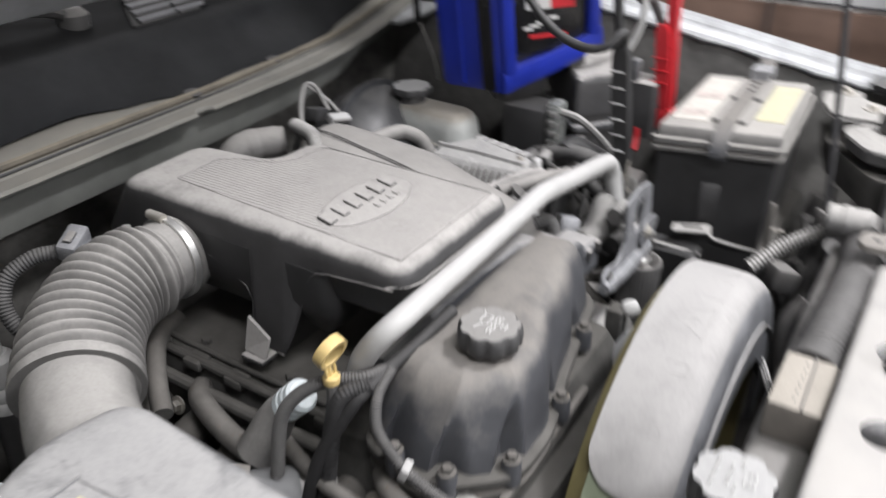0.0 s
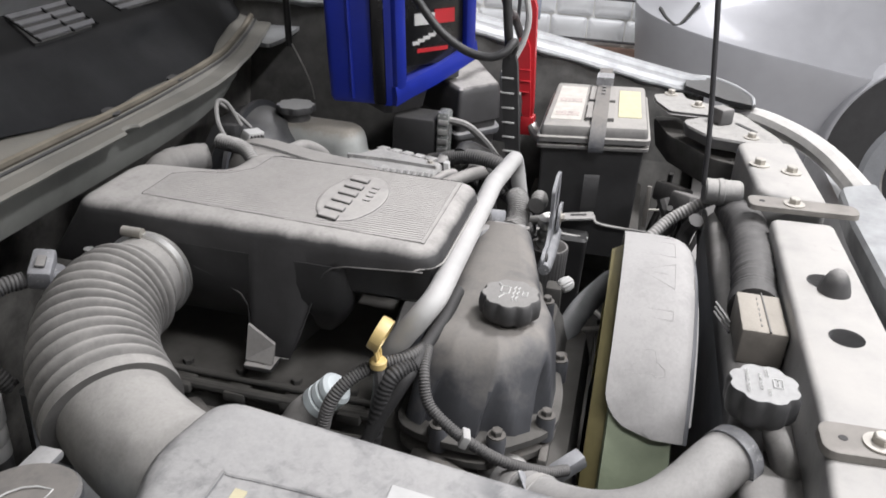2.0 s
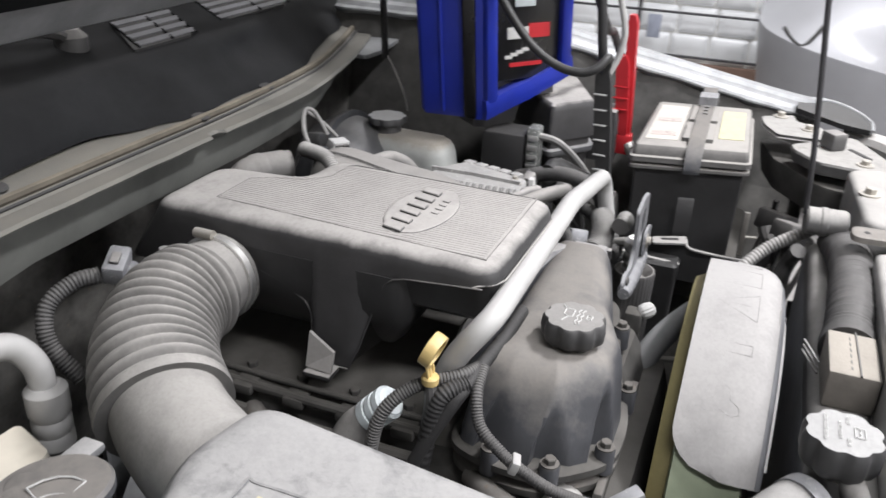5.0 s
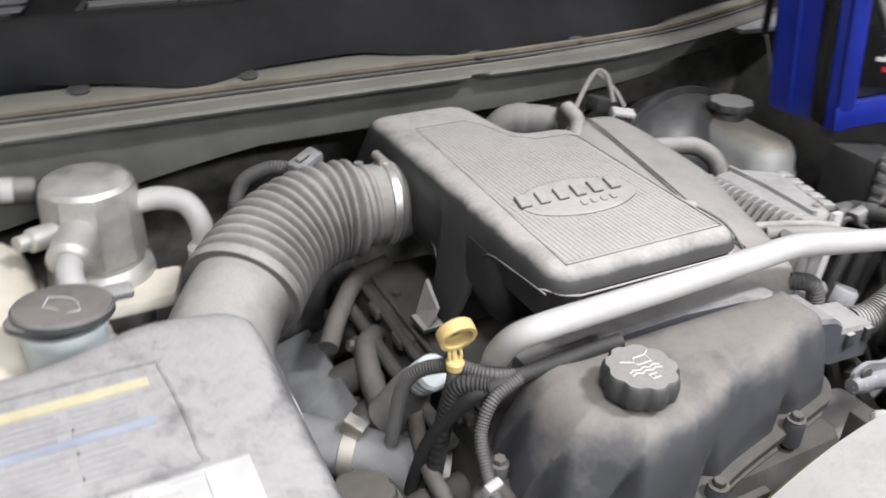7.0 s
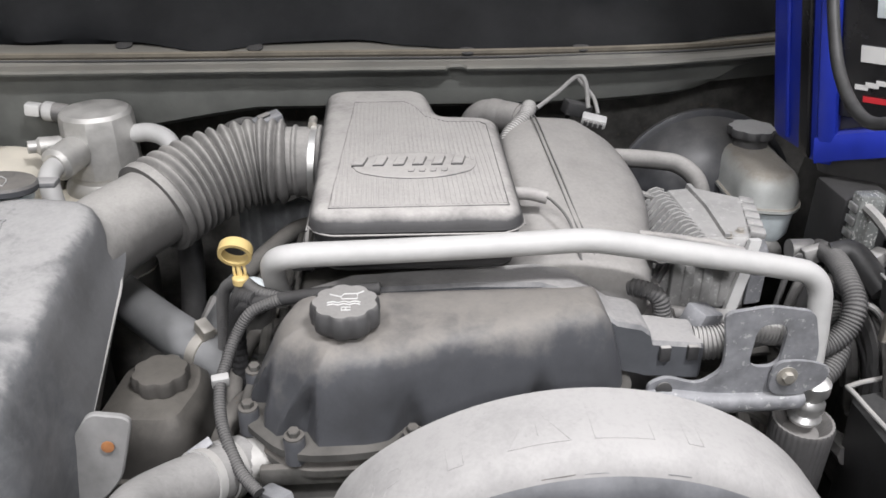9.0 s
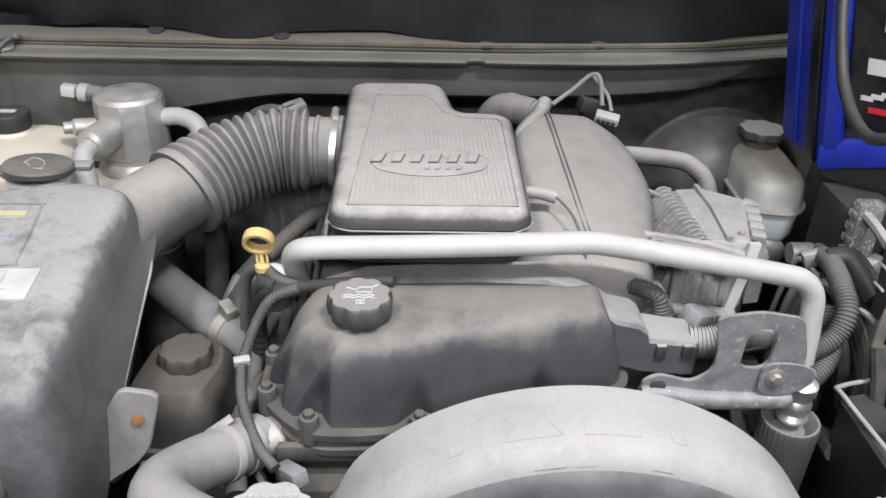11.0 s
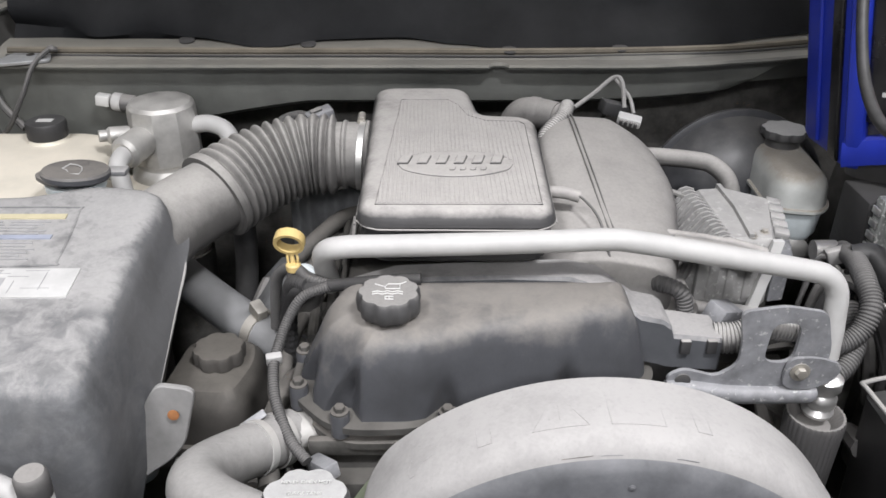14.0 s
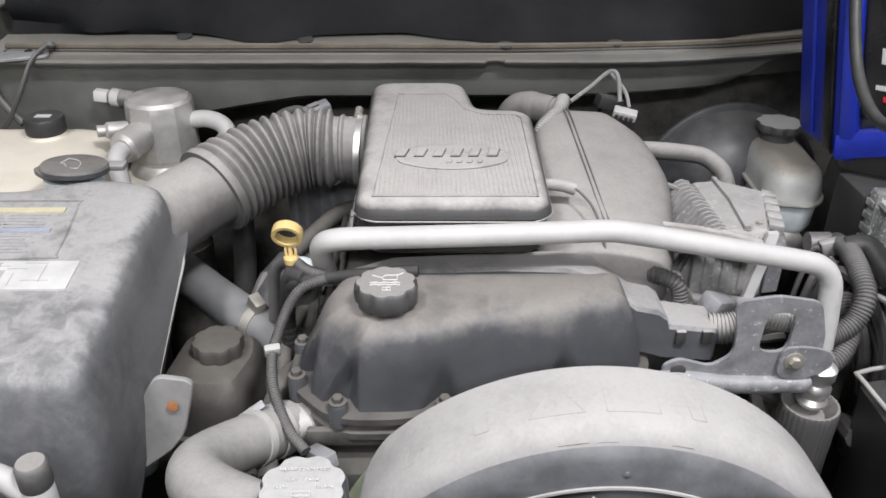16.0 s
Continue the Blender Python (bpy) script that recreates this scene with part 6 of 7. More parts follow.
part("tongue", slab([(0.442, -0.552), (0.468, -0.548), (0.494, -0.602), (0.464, -0.606)], [(0.862, 0), (0.8655, 0.0005)], 0.005), M["grey_paint"], tray, "pale slotted tongue")
part("slot", slab([(0.461, -0.564), (0.467, -0.562), (0.479, -0.59), (0.472, -0.592)], [(0.865, 0), (0.8662, 0.0003)], 0.002), M["tape"], tray, "dark slot")
part("upright", box(0.468, 0.474, -0.698, -0.69, 0.86, 0.938, 0.001), M["strap_steel"], tray, "pale upright strip")
part("pin", tube([(0.471, -0.694, 0.893), (0.475, -0.716, 0.894)], 0.0022, 8, 3), M["steel"], tray, "small pin")

fuse = thing("fuse_box", "dusty black fuse box with latch lid", "fuse box", (0.62, -0.28, 0.86))
FB = [(0.54, -0.33), (0.615, -0.39), (0.79, -0.312), (0.69, -0.205)]
part("base", slab(FB, [(0.86, 0.006), (0.985, 0.0)], 0.012), M["black"], fuse)
part("lid", slab(FB, [(0.985, -0.006), (1.04, -0.004), (1.05, -0.001), (1.054, 0.004)], 0.008), M["cover"], fuse, "dusty lid")
part("ledge", slab(FB, [(0.955, -0.006), (0.96, -0.008), (0.966, -0.008), (0.968, -0.002)], 0.012), M["airbox"], fuse)
small = part("latch_box", slab([(0.66, -0.43), (0.73, -0.425), (0.735, -0.37), (0.665, -0.365)], [(0.92, 0), (1.0, 0), (1.02, 0.004), (1.022, 0.008)], 0.008), M["cover"], fuse, "smaller box at its front")
part("latch", box(0.64, 0.66, -0.4, -0.385, 1.03, 1.07, 0.004), M["airbox"], small, "raised latch")
part("support", box(0.58, 0.72, -0.33, -0.23, 0.5, 0.865, 0.01), M["dark"], fuse)
relay = thing("relay_block", "black relay block with clear cover and wires", "relay", (0.5, -0.27, 0.88))
# black block toned darker still, for the shadow of the charger above
part("block", box(0.47, 0.54, -0.3, -0.22, 0.88, 1.01, 0.006), M["tape"], relay)
part("clear_cover", box(0.475, 0.51, -0.325, -0.302, 0.92, 1.025, 0.005), M["clear"], relay, "clear plastic cover")
for k in range(5):
    part("terminal", box(0.471, 0.474, -0.324 + 0.0, -0.306, 0.93 + 0.018 * k, 0.94 + 0.018 * k, 0.001), M["clamp"], relay)
part("mount", box(0.48, 0.53, -0.29, -0.23, 0.5, 0.882, 0.005), M["dark"], relay)
part("wire", tube([(0.485, -0.32, 1.01), (0.49, -0.36, 1.0), (0.52, -0.4, 0.95), (0.53, -0.43, 0.9)], 0.007, 8), M["conduit"], relay)
part("wire", conduit([(0.44, -0.34, 0.94), (0.49, -0.38, 0.93), (0.53, -0.41, 0.9)], 0.013), M["conduit"], relay)
part("bracket", slab([(0.5, -0.47), (0.56, -0.47), (0.57, -0.39), (0.53, -0.38)], [(0.86, 0), (0.9, 0.004), (0.905, 0.008)], 0.01), M["alu"], relay, "pale cast bracket")
part("red_wire", tube([(0.575, -0.43, 0.93), (0.588, -0.427, 0.945), (0.594, -0.425, 0.965)], 0.0045, 8), M["red"], relay, "red cable end")

charger = thing("battery_charger", "blue and black jump starter with red markings", "charger", (0.55, -0.2, 1.01))
part("side_shell", slab([(0.464, -0.106), (0.474, -0.2), (0.55, -0.16), (0.55, -0.1)], [(1.03, 0.004), (1.04, 0), (1.5, 0), (1.51, 0.004)], 0.012), M["blue"], charger, "blue side shell")
for y in (-0.15,):
    part("side_rib", tube([(0.466 - 0.06 * (y + 0.12), y, 1.04), (0.466 - 0.06 * (y + 0.12), y, 1.5)], 0.0035, 8, 4), M["blue"], charger, "moulded rib")
part("groove", slab([(0.464, -0.19), (0.467, -0.213), (0.49, -0.21), (0.49, -0.185)], [(1.032, 0.002), (1.038, 0), (1.5, 0)], 0.004), M["screen"], charger, "dark groove between the shells")
part("core", slab([(0.5, -0.12), (0.5, -0.225), (0.622, -0.315), (0.7, -0.25), (0.65, -0.11)], [(1.055, 0.01), (1.06, 0), (1.5, 0), (1.51, 0.01)], 0.012), M["black"], charger)
d = Vector((0.142, -0.108, 0)).normalized()
nout = Vector((-0.108, -0.142, 0)).normalized()
c = Vector((0.549, -0.279, 0))
def on_panel(w, h, out):
    """A point on the front: w along it, h its height, out towards the viewer."""
    return c + d * w + nout * out + Vector((0, 0, h))
def panel_box(w0, w1, h0, h1, o0, o1, bevel=0.003):
    m = Matrix((( d.x, 0, nout.x, c.x), (d.y, 0, nout.y, c.y), (0, 1, 0, 0), (0, 0, 0, 1)))
    return turned(box(w0, w1, h0, h1, o0, o1, bevel), m)
part("face", panel_box(-0.068, 0.068, 1.1, 1.49, -0.004, 0.004), M["screen"], charger, "glossy black face")
for w0, w1 in ((-0.092, -0.068), (0.068, 0.092)):
    part("frame_post", panel_box(w0, w1, 1.06 if w0 < 0 else 1.12, 1.51, -0.03, 0.014, 0.006), M["blue"], charger, "blue frame post")
part("groove_post", slab([(0.47, -0.205), (0.476, -0.228), (0.492, -0.236), (0.49, -0.2)], [(1.03, 0.001), (1.035, 0), (1.5, 0)], 0.006), M["blue"], charger, "blue corner post")
low = skin([[on_panel(w, h + dh, o) for dh, o in ((-0.018, -0.03), (-0.018, 0.012), (0.0, 0.016), (0.018, 0.012), (0.018, -0.03))] for w, h in ((-0.094, 1.05), (-0.06, 1.062), (0.0, 1.08), (0.05, 1.1), (0.094, 1.118))])
part("lower_bar", low, M["blue"], charger, "blue lower frame bar")
part("mark", panel_box(-0.02, 0.03, 1.32, 1.345, 0.004, 0.006, 0), M["red"], charger, "red printed mark")
part("mark", panel_box(-0.045, 0.0, 1.175, 1.195, 0.004, 0.006, 0), M["white"], charger, "white printed bar")
part("mark", panel_box(0.0, 0.045, 1.175, 1.2, 0.004, 0.0061, 0), M["red"], charger, "red printed bar")
part("display", panel_box(-0.03, 0.012, 1.23, 1.275, 0.004, 0.007, 0.001), M["neck"], charger, "pale display window")
for k in range(5):
    part("mark", panel_box(-0.05 + 0.012 * k, -0.035 + 0.012 * k, 1.14 + 0.004 * k, 1.146 + 0.004 * k, 0.004, 0.006, 0), M["white"], charger)
part("mark", panel_box(-0.04, 0.03, 1.125, 1.132, 0.004, 0.006, 0), M["red"], charger)
part("foot", slab([(0.475, -0.2), (0.485, -0.225), (0.56, -0.27), (0.62, -0.2), (0.55, -0.12)], [(1.01, 0.01), (1.055, 0.0)], 0.01), M["black"], charger)
for ob in charger.children_recursive:
    ob.data.transform(Matrix(((1, 0, -0.19, -0.007), (0, 1, 0, 0), (0, 0, 1, 0), (0, 0, 0, 1))))
part("cable", tube([(0.44, -0.17, 1.46), (0.43, -0.205, 1.36), (0.419, -0.25, 1.265), (0.412, -0.3, 1.2), (0.41, -0.335, 1.17), (0.41, -0.37, 1.153), (0.411, -0.402, 1.149), (0.418, -0.425, 1.157), (0.432, -0.437, 1.172), (0.45, -0.437, 1.165), (0.462, -0.43, 1.14)], 0.0072, 12), M["case_black"], charger, "black rubber cable")
part("cable", tube([(0.462, -0.43, 1.13), (0.452, -0.423, 1.19), (0.455, -0.405, 1.3), (0.47, -0.35, 1.44)], 0.0078, 12), M["case_black"], charger, "black rubber cable")
part("silver_lead", tube([(0.468, -0.432, 1.13), (0.476, -0.448, 1.17), (0.478, -0.452, 1.21), (0.474, -0.44, 1.26)], 0.0055, 10), M["bar"], charger, "pale sleeved lead")
clampb = thing("black_clamp", "long black battery clamp with ridged grip", "clamp", (0.47, -0.44, 0.9))
rings = [[Vector((x - 0.009, y - w, z)), Vector((x + 0.009, y - w, z)), Vector((x + 0.009, y + w, z)), Vector((x - 0.009, y + w, z))] for x, y, z, w in ((0.463, -0.45, 0.94, 0.009), (0.463, -0.449, 0.96, 0.012), (0.462, -0.438, 1.05, 0.014), (0.462, -0.43, 1.13, 0.013), (0.462, -0.428, 1.15, 0.009))]
part("grip", skin(rings), M["tape"], clampb)
for k in range(6):
    part("ridge", box(0.451, 0.4545, -0.452 + 0.0025 * k, -0.43 + 0.0025 * k, 0.975 + 0.026 * k, 0.978 + 0.026 * k, 0.001), M["pale_print"], clampb)
part("jaw", box(0.455, 0.47, -0.462, -0.45, 0.9, 0.96, 0.003), M["steel"], clampb, "steel jaw")
part("stub", tube([(0.463, -0.462, 0.905), (0.47, -0.475, 0.86), (0.48, -0.48, 0.8)], 0.009, 8), M["dark"], clampb)
clampr = thing("red_clamp", "red battery clamp gripping the terminal", "clamp", (0.71, -0.46, 0.93))
for dy, top, wide in ((0.0, 1.2, 0.009), (0.008, 1.126, 0.012)):
    rings = [[Vector((x - 0.011, y - w, z)), Vector((x + 0.011, y - w, z)), Vector((x + 0.011, y + w, z)), Vector((x - 0.011, y + w, z))] for x, y, z, w in ((0.71 - dy, -0.444 + dy * 0.6, 0.965, 0.006), (0.71 - dy, -0.44 + dy, 1.0, wide), (0.7 - dy, -0.43 + dy, top - 0.015, wide), (0.7 - dy, -0.428 + dy, top, wide * 0.6))]
    part("handle", skin(rings), M["red"], clampr)
for k in range(4):
    part("ridge", box(0.683, 0.687, -0.44, -0.41, 1.02 + 0.022 * k, 1.023 + 0.022 * k, 0.001), M["red"], clampr)
part("jaw", box(0.69, 0.72, -0.455, -0.425, 0.93, 0.97, 0.004), M["red"], clampr, "red jaw")
part("cable", tube([(0.7, -0.415, 1.12), (0.67, -0.4, 1.17), (0.6, -0.4, 1.19), (0.55, -0.38, 1.27), (0.54, -0.32, 1.42)], 0.008, 10), M["rubber_clean"], clampr)
part("terminal", tube([(0.7, -0.45, 0.95), (0.69, -0.465, 0.935), (0.68, -0.485, 0.93)], 0.012, 10), M["alu"], clampr, "grey battery terminal")

# ---- left rear: coolant tank, accumulator, washer filler ----
cool = thing("coolant_tank", "yellowed white coolant tank with black cap", "tank", (-0.74, -0.1, 0.8))
CT = [(-0.9, -0.31), (-0.67, -0.31), (-0.61, -0.27), (-0.59, -0.12), (-0.6, 0.0), (-0.65, 0.02), (-0.9, 0.02)]
part("tank", slab(CT, [(0.8, 0.01), (0.9, -0.002), (0.955, 0.0), (0.975, 0.006), (0.989, 0.018), (0.996, 0.033), (0.998, 0.05)], 0.05, 8), M["cream"], cool)
part("seam", slab(CT, [(0.918, -0.004), (0.92, -0.009), (0.926, -0.009), (0.928, -0.004)], 0.05, 8), M["cream"], cool)
ccap = part("cap", lathe([(0.03, 1.004), (0.0305, 1.008), (0.0305, 1.026), (0.0285, 1.0295), (0.0, 1.0295)], (-0.705, -0.043, 0), n=60, lobes=30, deep=0.02), M["case_black"], cool, "black screw cap", 50)
part("cap_mark", box(-0.717, -0.693, -0.049, -0.037, 1.0295, 1.0302, 0), M["white"], ccap)
part("neck", lathe([(0.036, 0.985), (0.031, 0.995), (0.028, 1.008)], (-0.705, -0.043, 0), n=32), M["cream"], cool)
part("shelf", box(-0.86, -0.62, -0.28, 0.0, 0.5, 0.8, 0.01), M["dark"], cool)
part("pipe", tube([(-0.76, -0.0, 1.0), (-0.8, 0.02, 1.04), (-0.82, 0.04, 1.1)], 0.006, 8), M["rubber_clean"], cool, "thin black vent pipe")

acc = thing("air_conditioning_accumulator", "dull aluminium air conditioning canister with pipe fittings", "canister", (-0.52, -0.04, 0.8))
part("can", lathe([(0.045, 0.8), (0.05, 0.82), (0.0515, 0.9), (0.05, 0.962), (0.05, 0.97)], (-0.525, -0.035, 0), n=48), M["alu"], acc, "dull aluminium can", 40)
head = [[Vector((-0.525 + r * math.cos(a) * k, -0.035 + r * math.sin(a) * k, z)) for a, k in ((math.pi / 9 * (j + 0.5), 1 if j % 2 else 0.975) for j in range(18))] for r, z in ((0.05, 0.962), (0.0545, 0.968), (0.054, 1.0), (0.053, 1.044), (0.051, 1.053), (0.0465, 1.0585), (0.04, 1.0605), (0.001, 1.061))]
part("head", skin(head), M["alu"], acc, "faceted cast head", 24)
part("foot_skirt", lathe([(0.05, 0.958), (0.058, 0.95), (0.061, 0.935), (0.06, 0.93)], (-0.525, -0.035, 0), n=40), M["alu"], acc, "flared lower skirt")
part("port", lathe([(0.022, 0), (0.024, 0.004), (0.024, 0.045), (0.018, 0.05)], (-0.545, -0.08, 1.012), (-0.35, -1, -0.1), 24), M["alu"], acc, "cylindrical port")
part("front_pipe", tube([(-0.56, -0.125, 1.008), (-0.563, -0.14, 1.005), (-0.562, -0.155, 0.995), (-0.553, -0.172, 0.965), (-0.545, -0.19, 0.93), (-0.54, -0.21, 0.87)], 0.0135, 18), M["bar"], acc, "bent aluminium pipe")
part("side_fitting", lathe([(0.011, 0), (0.013, 0.004), (0.013, 0.03), (0.009, 0.034), (0.009, 0.045)], (-0.565, -0.075, 1.02), (-1, -0.5, 0.1), 20), M["alu"], acc)
part("right_pipe", tube([(-0.475, -0.04, 1.022), (-0.45, -0.045, 1.025), (-0.425, -0.055, 1.018), (-0.413, -0.066, 0.995), (-0.411, -0.07, 0.965)], 0.0135, 18), M["bar"], acc, "bent aluminium pipe")
part("ferrule", lathe([(0.02, 0.9), (0.02, 0.912), (0.018, 0.915), (0.02, 0.92), (0.02, 0.93), (0.018, 0.934), (0.021, 0.94), (0.021, 0.966), (0.015, 0.972)], (-0.411, -0.071, 0), n=28), M["bar"], acc, "crimped ferrule")
part("rubber_hose", tube([(-0.411, -0.071, 0.905), (-0.412, -0.075, 0.8), (-0.42, -0.1, 0.7)], 0.019, 16), M["rubber_clean"], acc, "black rubber hose")
sw = part("switch", lathe([(0.012, 0), (0.014, 0.004), (0.014, 0.022), (0.011, 0.026), (0.011, 0.04)], (-0.575, 0.0, 1.04), (-1, 0.1, 0.12), 20), M["black"], acc, "pressure switch")
part("switch_plug", turned(box(-0.016, 0.006, -0.009, 0.009, -0.009, 0.009, 0.003), pose(-0.622, 0.004, 1.046, 0, 8)), M["white"], acc, "white plug")
part("switch_collar", lathe([(0.0125, 0), (0.0145, 0.002), (0.0145, 0.014), (0.0125, 0.016)], (-0.596, 0.002, 1.0425), (-1, 0.1, 0.12), 20), M["clip"], acc, "pale collar")
part("bracket", slab([(-0.6, -0.12), (-0.46, -0.12), (-0.44, -0.06), (-0.6, -0.05)], [(0.925, 0), (0.93, -0.002), (0.94, 0)], 0.01), M["cream"], acc, "pale bracket strap")
part("stand", lathe([(0.05, 0.45), (0.05, 0.8)], (-0.525, -0.035, 0), n=24), M["dark"], acc)

wash = thing("washer_filler", "washer filler neck with dusty lid and wiper symbol", "filler", (-0.585, -0.255, 0.85))
part("neck", lathe([(0.036, 0.85), (0.036, 0.96), (0.036, 1.014), (0.0385, 1.018), (0.0385, 1.028)], (-0.58, -0.258, 0), n=36), M["neck"], wash, "bluish white neck")
lid = part("lid", turned(lathe([(0.042, 1.018), (0.0435, 1.02), (0.0435, 1.026), (0.041, 1.029), (0.0, 1.0305)], (-0.577, -0.259, 0.014), n=48), about((-0.577, -0.259, 1.034), -6, 4)), M["valve"], wash, "dusty black lid")
part("lid_spout", slab([(-0.63, -0.27), (-0.6, -0.296), (-0.57, -0.302), (-0.555, -0.26), (-0.575, -0.218), (-0.605, -0.235)], [(1.0335, 0.001), (1.035, 0), (1.0405, 0.0), (1.0415, 0.002)], 0.014), M["valve"], lid, "pouring lip of the lid")
part("lid_tab", box(-0.545, -0.515, -0.252, -0.23, 1.028, 1.036, 0.003), M["airbox"], lid)
fanm = [[(-0.9, 0.1), (-0.45, 0.4), (0, 0.5), (0.45, 0.4), (0.9, 0.1), (0.5, -0.5), (0.25, -0.38), (0, -0.35), (-0.25, -0.38), (-0.5, -0.5), (-0.9, 0.1)]]
part("wiper_symbol", strokes((-0.577, -0.264, 1.0452), 0.022, fanm, 0.0008, -55), M["pale_print"], lid, "pale printed wiper symbol")
for k in range(3):
    part("thread", lathe([(0.03, 0), (0.0335, 0.002), (0.0335, 0.004), (0.03, 0.006)], (-0.55, -0.262, 0.985 - 0.01 * k), (0.5, 0.1, 1), 24), M["neck"], wash)
part("foot", lathe([(0.03, 0.5), (0.036, 0.852)], (-0.585, -0.257, 0), n=20), M["neck"], wash)

# ---- left front: power steering reservoir, hoses, harness, surge cap ----
ps = thing("power_steering_reservoir", "dusty black power steering reservoir with round cap", "reservoir", (-0.375, -0.46, 0.7))
PS = [(-0.44, -0.505), (-0.335, -0.515), (-0.315, -0.44), (-0.325, -0.385), (-0.425, -0.385)]
part("body", slab(PS, [(0.73, 0.01), (0.78, -0.002), (0.832, 0.0), (0.852, 0.003), (0.864, 0.012), (0.868, 0.025)], 0.025, 8), M["grimy"], ps)
part("cap", lathe([(0.026, 0.866), (0.0315, 0.869), (0.0325, 0.882), (0.03, 0.887), (0.02, 0.889), (0.0, 0.889)], (-0.369, -0.44, 0), n=80, lobes=8, deep=0.09), M["grimy"], ps, "round ridged cap", 50)
part("seam", slab(PS, [(0.782, -0.004), (0.784, -0.007), (0.79, -0.007), (0.792, -0.003)], 0.025), M["grimy"], ps)
part("mount", box(-0.42, -0.33, -0.5, -0.4, 0.45, 0.735, 0.01), M["dark"], ps)
low_hose = thing("coolant_hose", "braided grey coolant hose with spring clamp", "hose", (-0.38, -0.28, 0.8))
part("hose", tube([(-0.51, -0.17, 0.85), (-0.453, -0.23, 0.843), (-0.381, -0.304, 0.84), (-0.334, -0.345, 0.838), (-0.29, -0.38, 0.83)], 0.029, 24), M["braid"], low_hose)
part("clamp", tube([(-0.345, -0.336, 0.8385), (-0.333, -0.346, 0.838)], 0.0315, 24, 2), M["steel"], low_hose, "spring clamp")
part("clamp_ear", turned(box(-0.008, 0.008, -0.012, 0.012, 0, 0.018, 0.002), pose(-0.34, -0.343, 0.868, 20, 0, 40)), M["steel"], low_hose)
part("stub", tube([(-0.3, -0.372, 0.832), (-0.255, -0.4, 0.825)], 0.024, 20, 3), M["alu"], low_hose)
rad_hose = thing("radiator_hose", "thick dusty grey upper radiator hose with clamps", "hose", (-0.3, -0.7, 0.85))
part("hose", tube([(-0.262, -0.57, 0.862), (-0.29, -0.6, 0.872), (-0.315, -0.635, 0.887), (-0.331, -0.675, 0.905), (-0.325, -0.71, 0.918), (-0.3, -0.74, 0.928), (-0.262, -0.768, 0.936), (-0.235, -0.788, 0.938)], 0.0285, 28), M["hose_grey"], rad_hose)
for a, b in (((-0.272, -0.581, 0.866), (-0.28, -0.59, 0.869)), ((-0.292, -0.602, 0.873), (-0.297, -0.609, 0.876))):
    part("clamp", tube([a, b], 0.0305, 28, 2), M["grey_paint"], rad_hose, "spring clamp band")
part("clamp", tube([(-0.25, -0.779, 0.937), (-0.238, -0.789, 0.9375)], 0.0315, 28, 2), M["bracket"], rad_hose, "worm clamp band")
part("clamp_ear", turned(box(-0.012, 0.012, -0.0045, 0.0045, 0, 0.003, 0.001), pose(-0.296, -0.588, 0.899, 30, -20, 30)), M["bracket"], rad_hose, "bright clamp ear")
part("stub", tube([(-0.27, -0.58, 0.865), (-0.22, -0.55, 0.855)], 0.026, 20, 3), M["alu"], rad_hose)
surge = thing("surge_tank", "black surge tank cap with white warning print on a pipe neck", "cap", (-0.21, -0.8, 0.9))
part("cap", lathe([(0.026, 0.968), (0.033, 0.974), (0.036, 0.98), (0.0365, 1.0), (0.034, 1.006), (0.0, 1.008)], (-0.209, -0.805, 0), n=96, lobes=8, deep=0.1), M["cap_pale"], surge, "dusty lobed cap", 50)
part("neck", tube([(-0.228, -0.815, 0.972), (-0.24, -0.828, 0.95), (-0.262, -0.857, 0.885), (-0.29, -0.885, 0.8)], 0.0125, 20), M["rubber"], surge, "dusty neck pipe")
part("collar", lathe([(0.024, 0.945), (0.026, 0.95), (0.026, 0.97)], (-0.212, -0.806, 0), n=28), M["black"], surge)
for text, dy, size in (("NEVER OPEN HOT", 0.016, 0.0048), ("SURGE TANK", 0.004, 0.0046)):
    part("print", words(text, size, Matrix.Translation((-0.209, -0.805 + dy, 1.0083)), 0.0003), M["white"], surge, "white printed words")
for text, dx in (("15 PSI", -0.017), ("105 kPa", 0.017)):
    part("print", words(text, 0.0046, Matrix.Translation((-0.209 + dx, -0.808, 1.0083)), 0.0003), M["white"], surge, "white printed words")
part("tank_symbol", strokes((-0.209, -0.817, 1.0083), 0.008, [[(-0.9, 0.5), (-0.9, -0.6), (0.9, -0.6), (0.9, 0.5), (-0.9, 0.5)], [(-0.9, 0.0), (-0.4, -0.15), (0.0, 0.0), (0.4, -0.15), (0.9, 0.0)]], 0.0005), M["white"], surge, "white tank symbol")
part("body", box(-0.36, -0.24, -0.845, -0.79, 0.55, 0.8, 0.02), M["black"], surge)

loom = thing("engine_harness", "taped and corrugated wiring harness with white clip", "wiring", (-0.27, -0.48, 0.86))
part("trunk", tube([(-0.12, -0.476, 1.004), (-0.17, -0.474, 1.0), (-0.215, -0.465, 0.99), (-0.25, -0.46, 0.982), (-0.27, -0.45, 0.965), (-0.29, -0.42, 0.9), (-0.3, -0.4, 0.82)], 0.0075, 12), M["tape"], loom, "taped trunk")
part("branch", conduit([(-0.225, -0.462, 0.988), (-0.25, -0.45, 0.99), (-0.275, -0.41, 0.98), (-0.3, -0.385, 0.95), (-0.31, -0.375, 0.87)], 0.0075, 0.0033), M["conduit_dark"], loom, "taped branch")
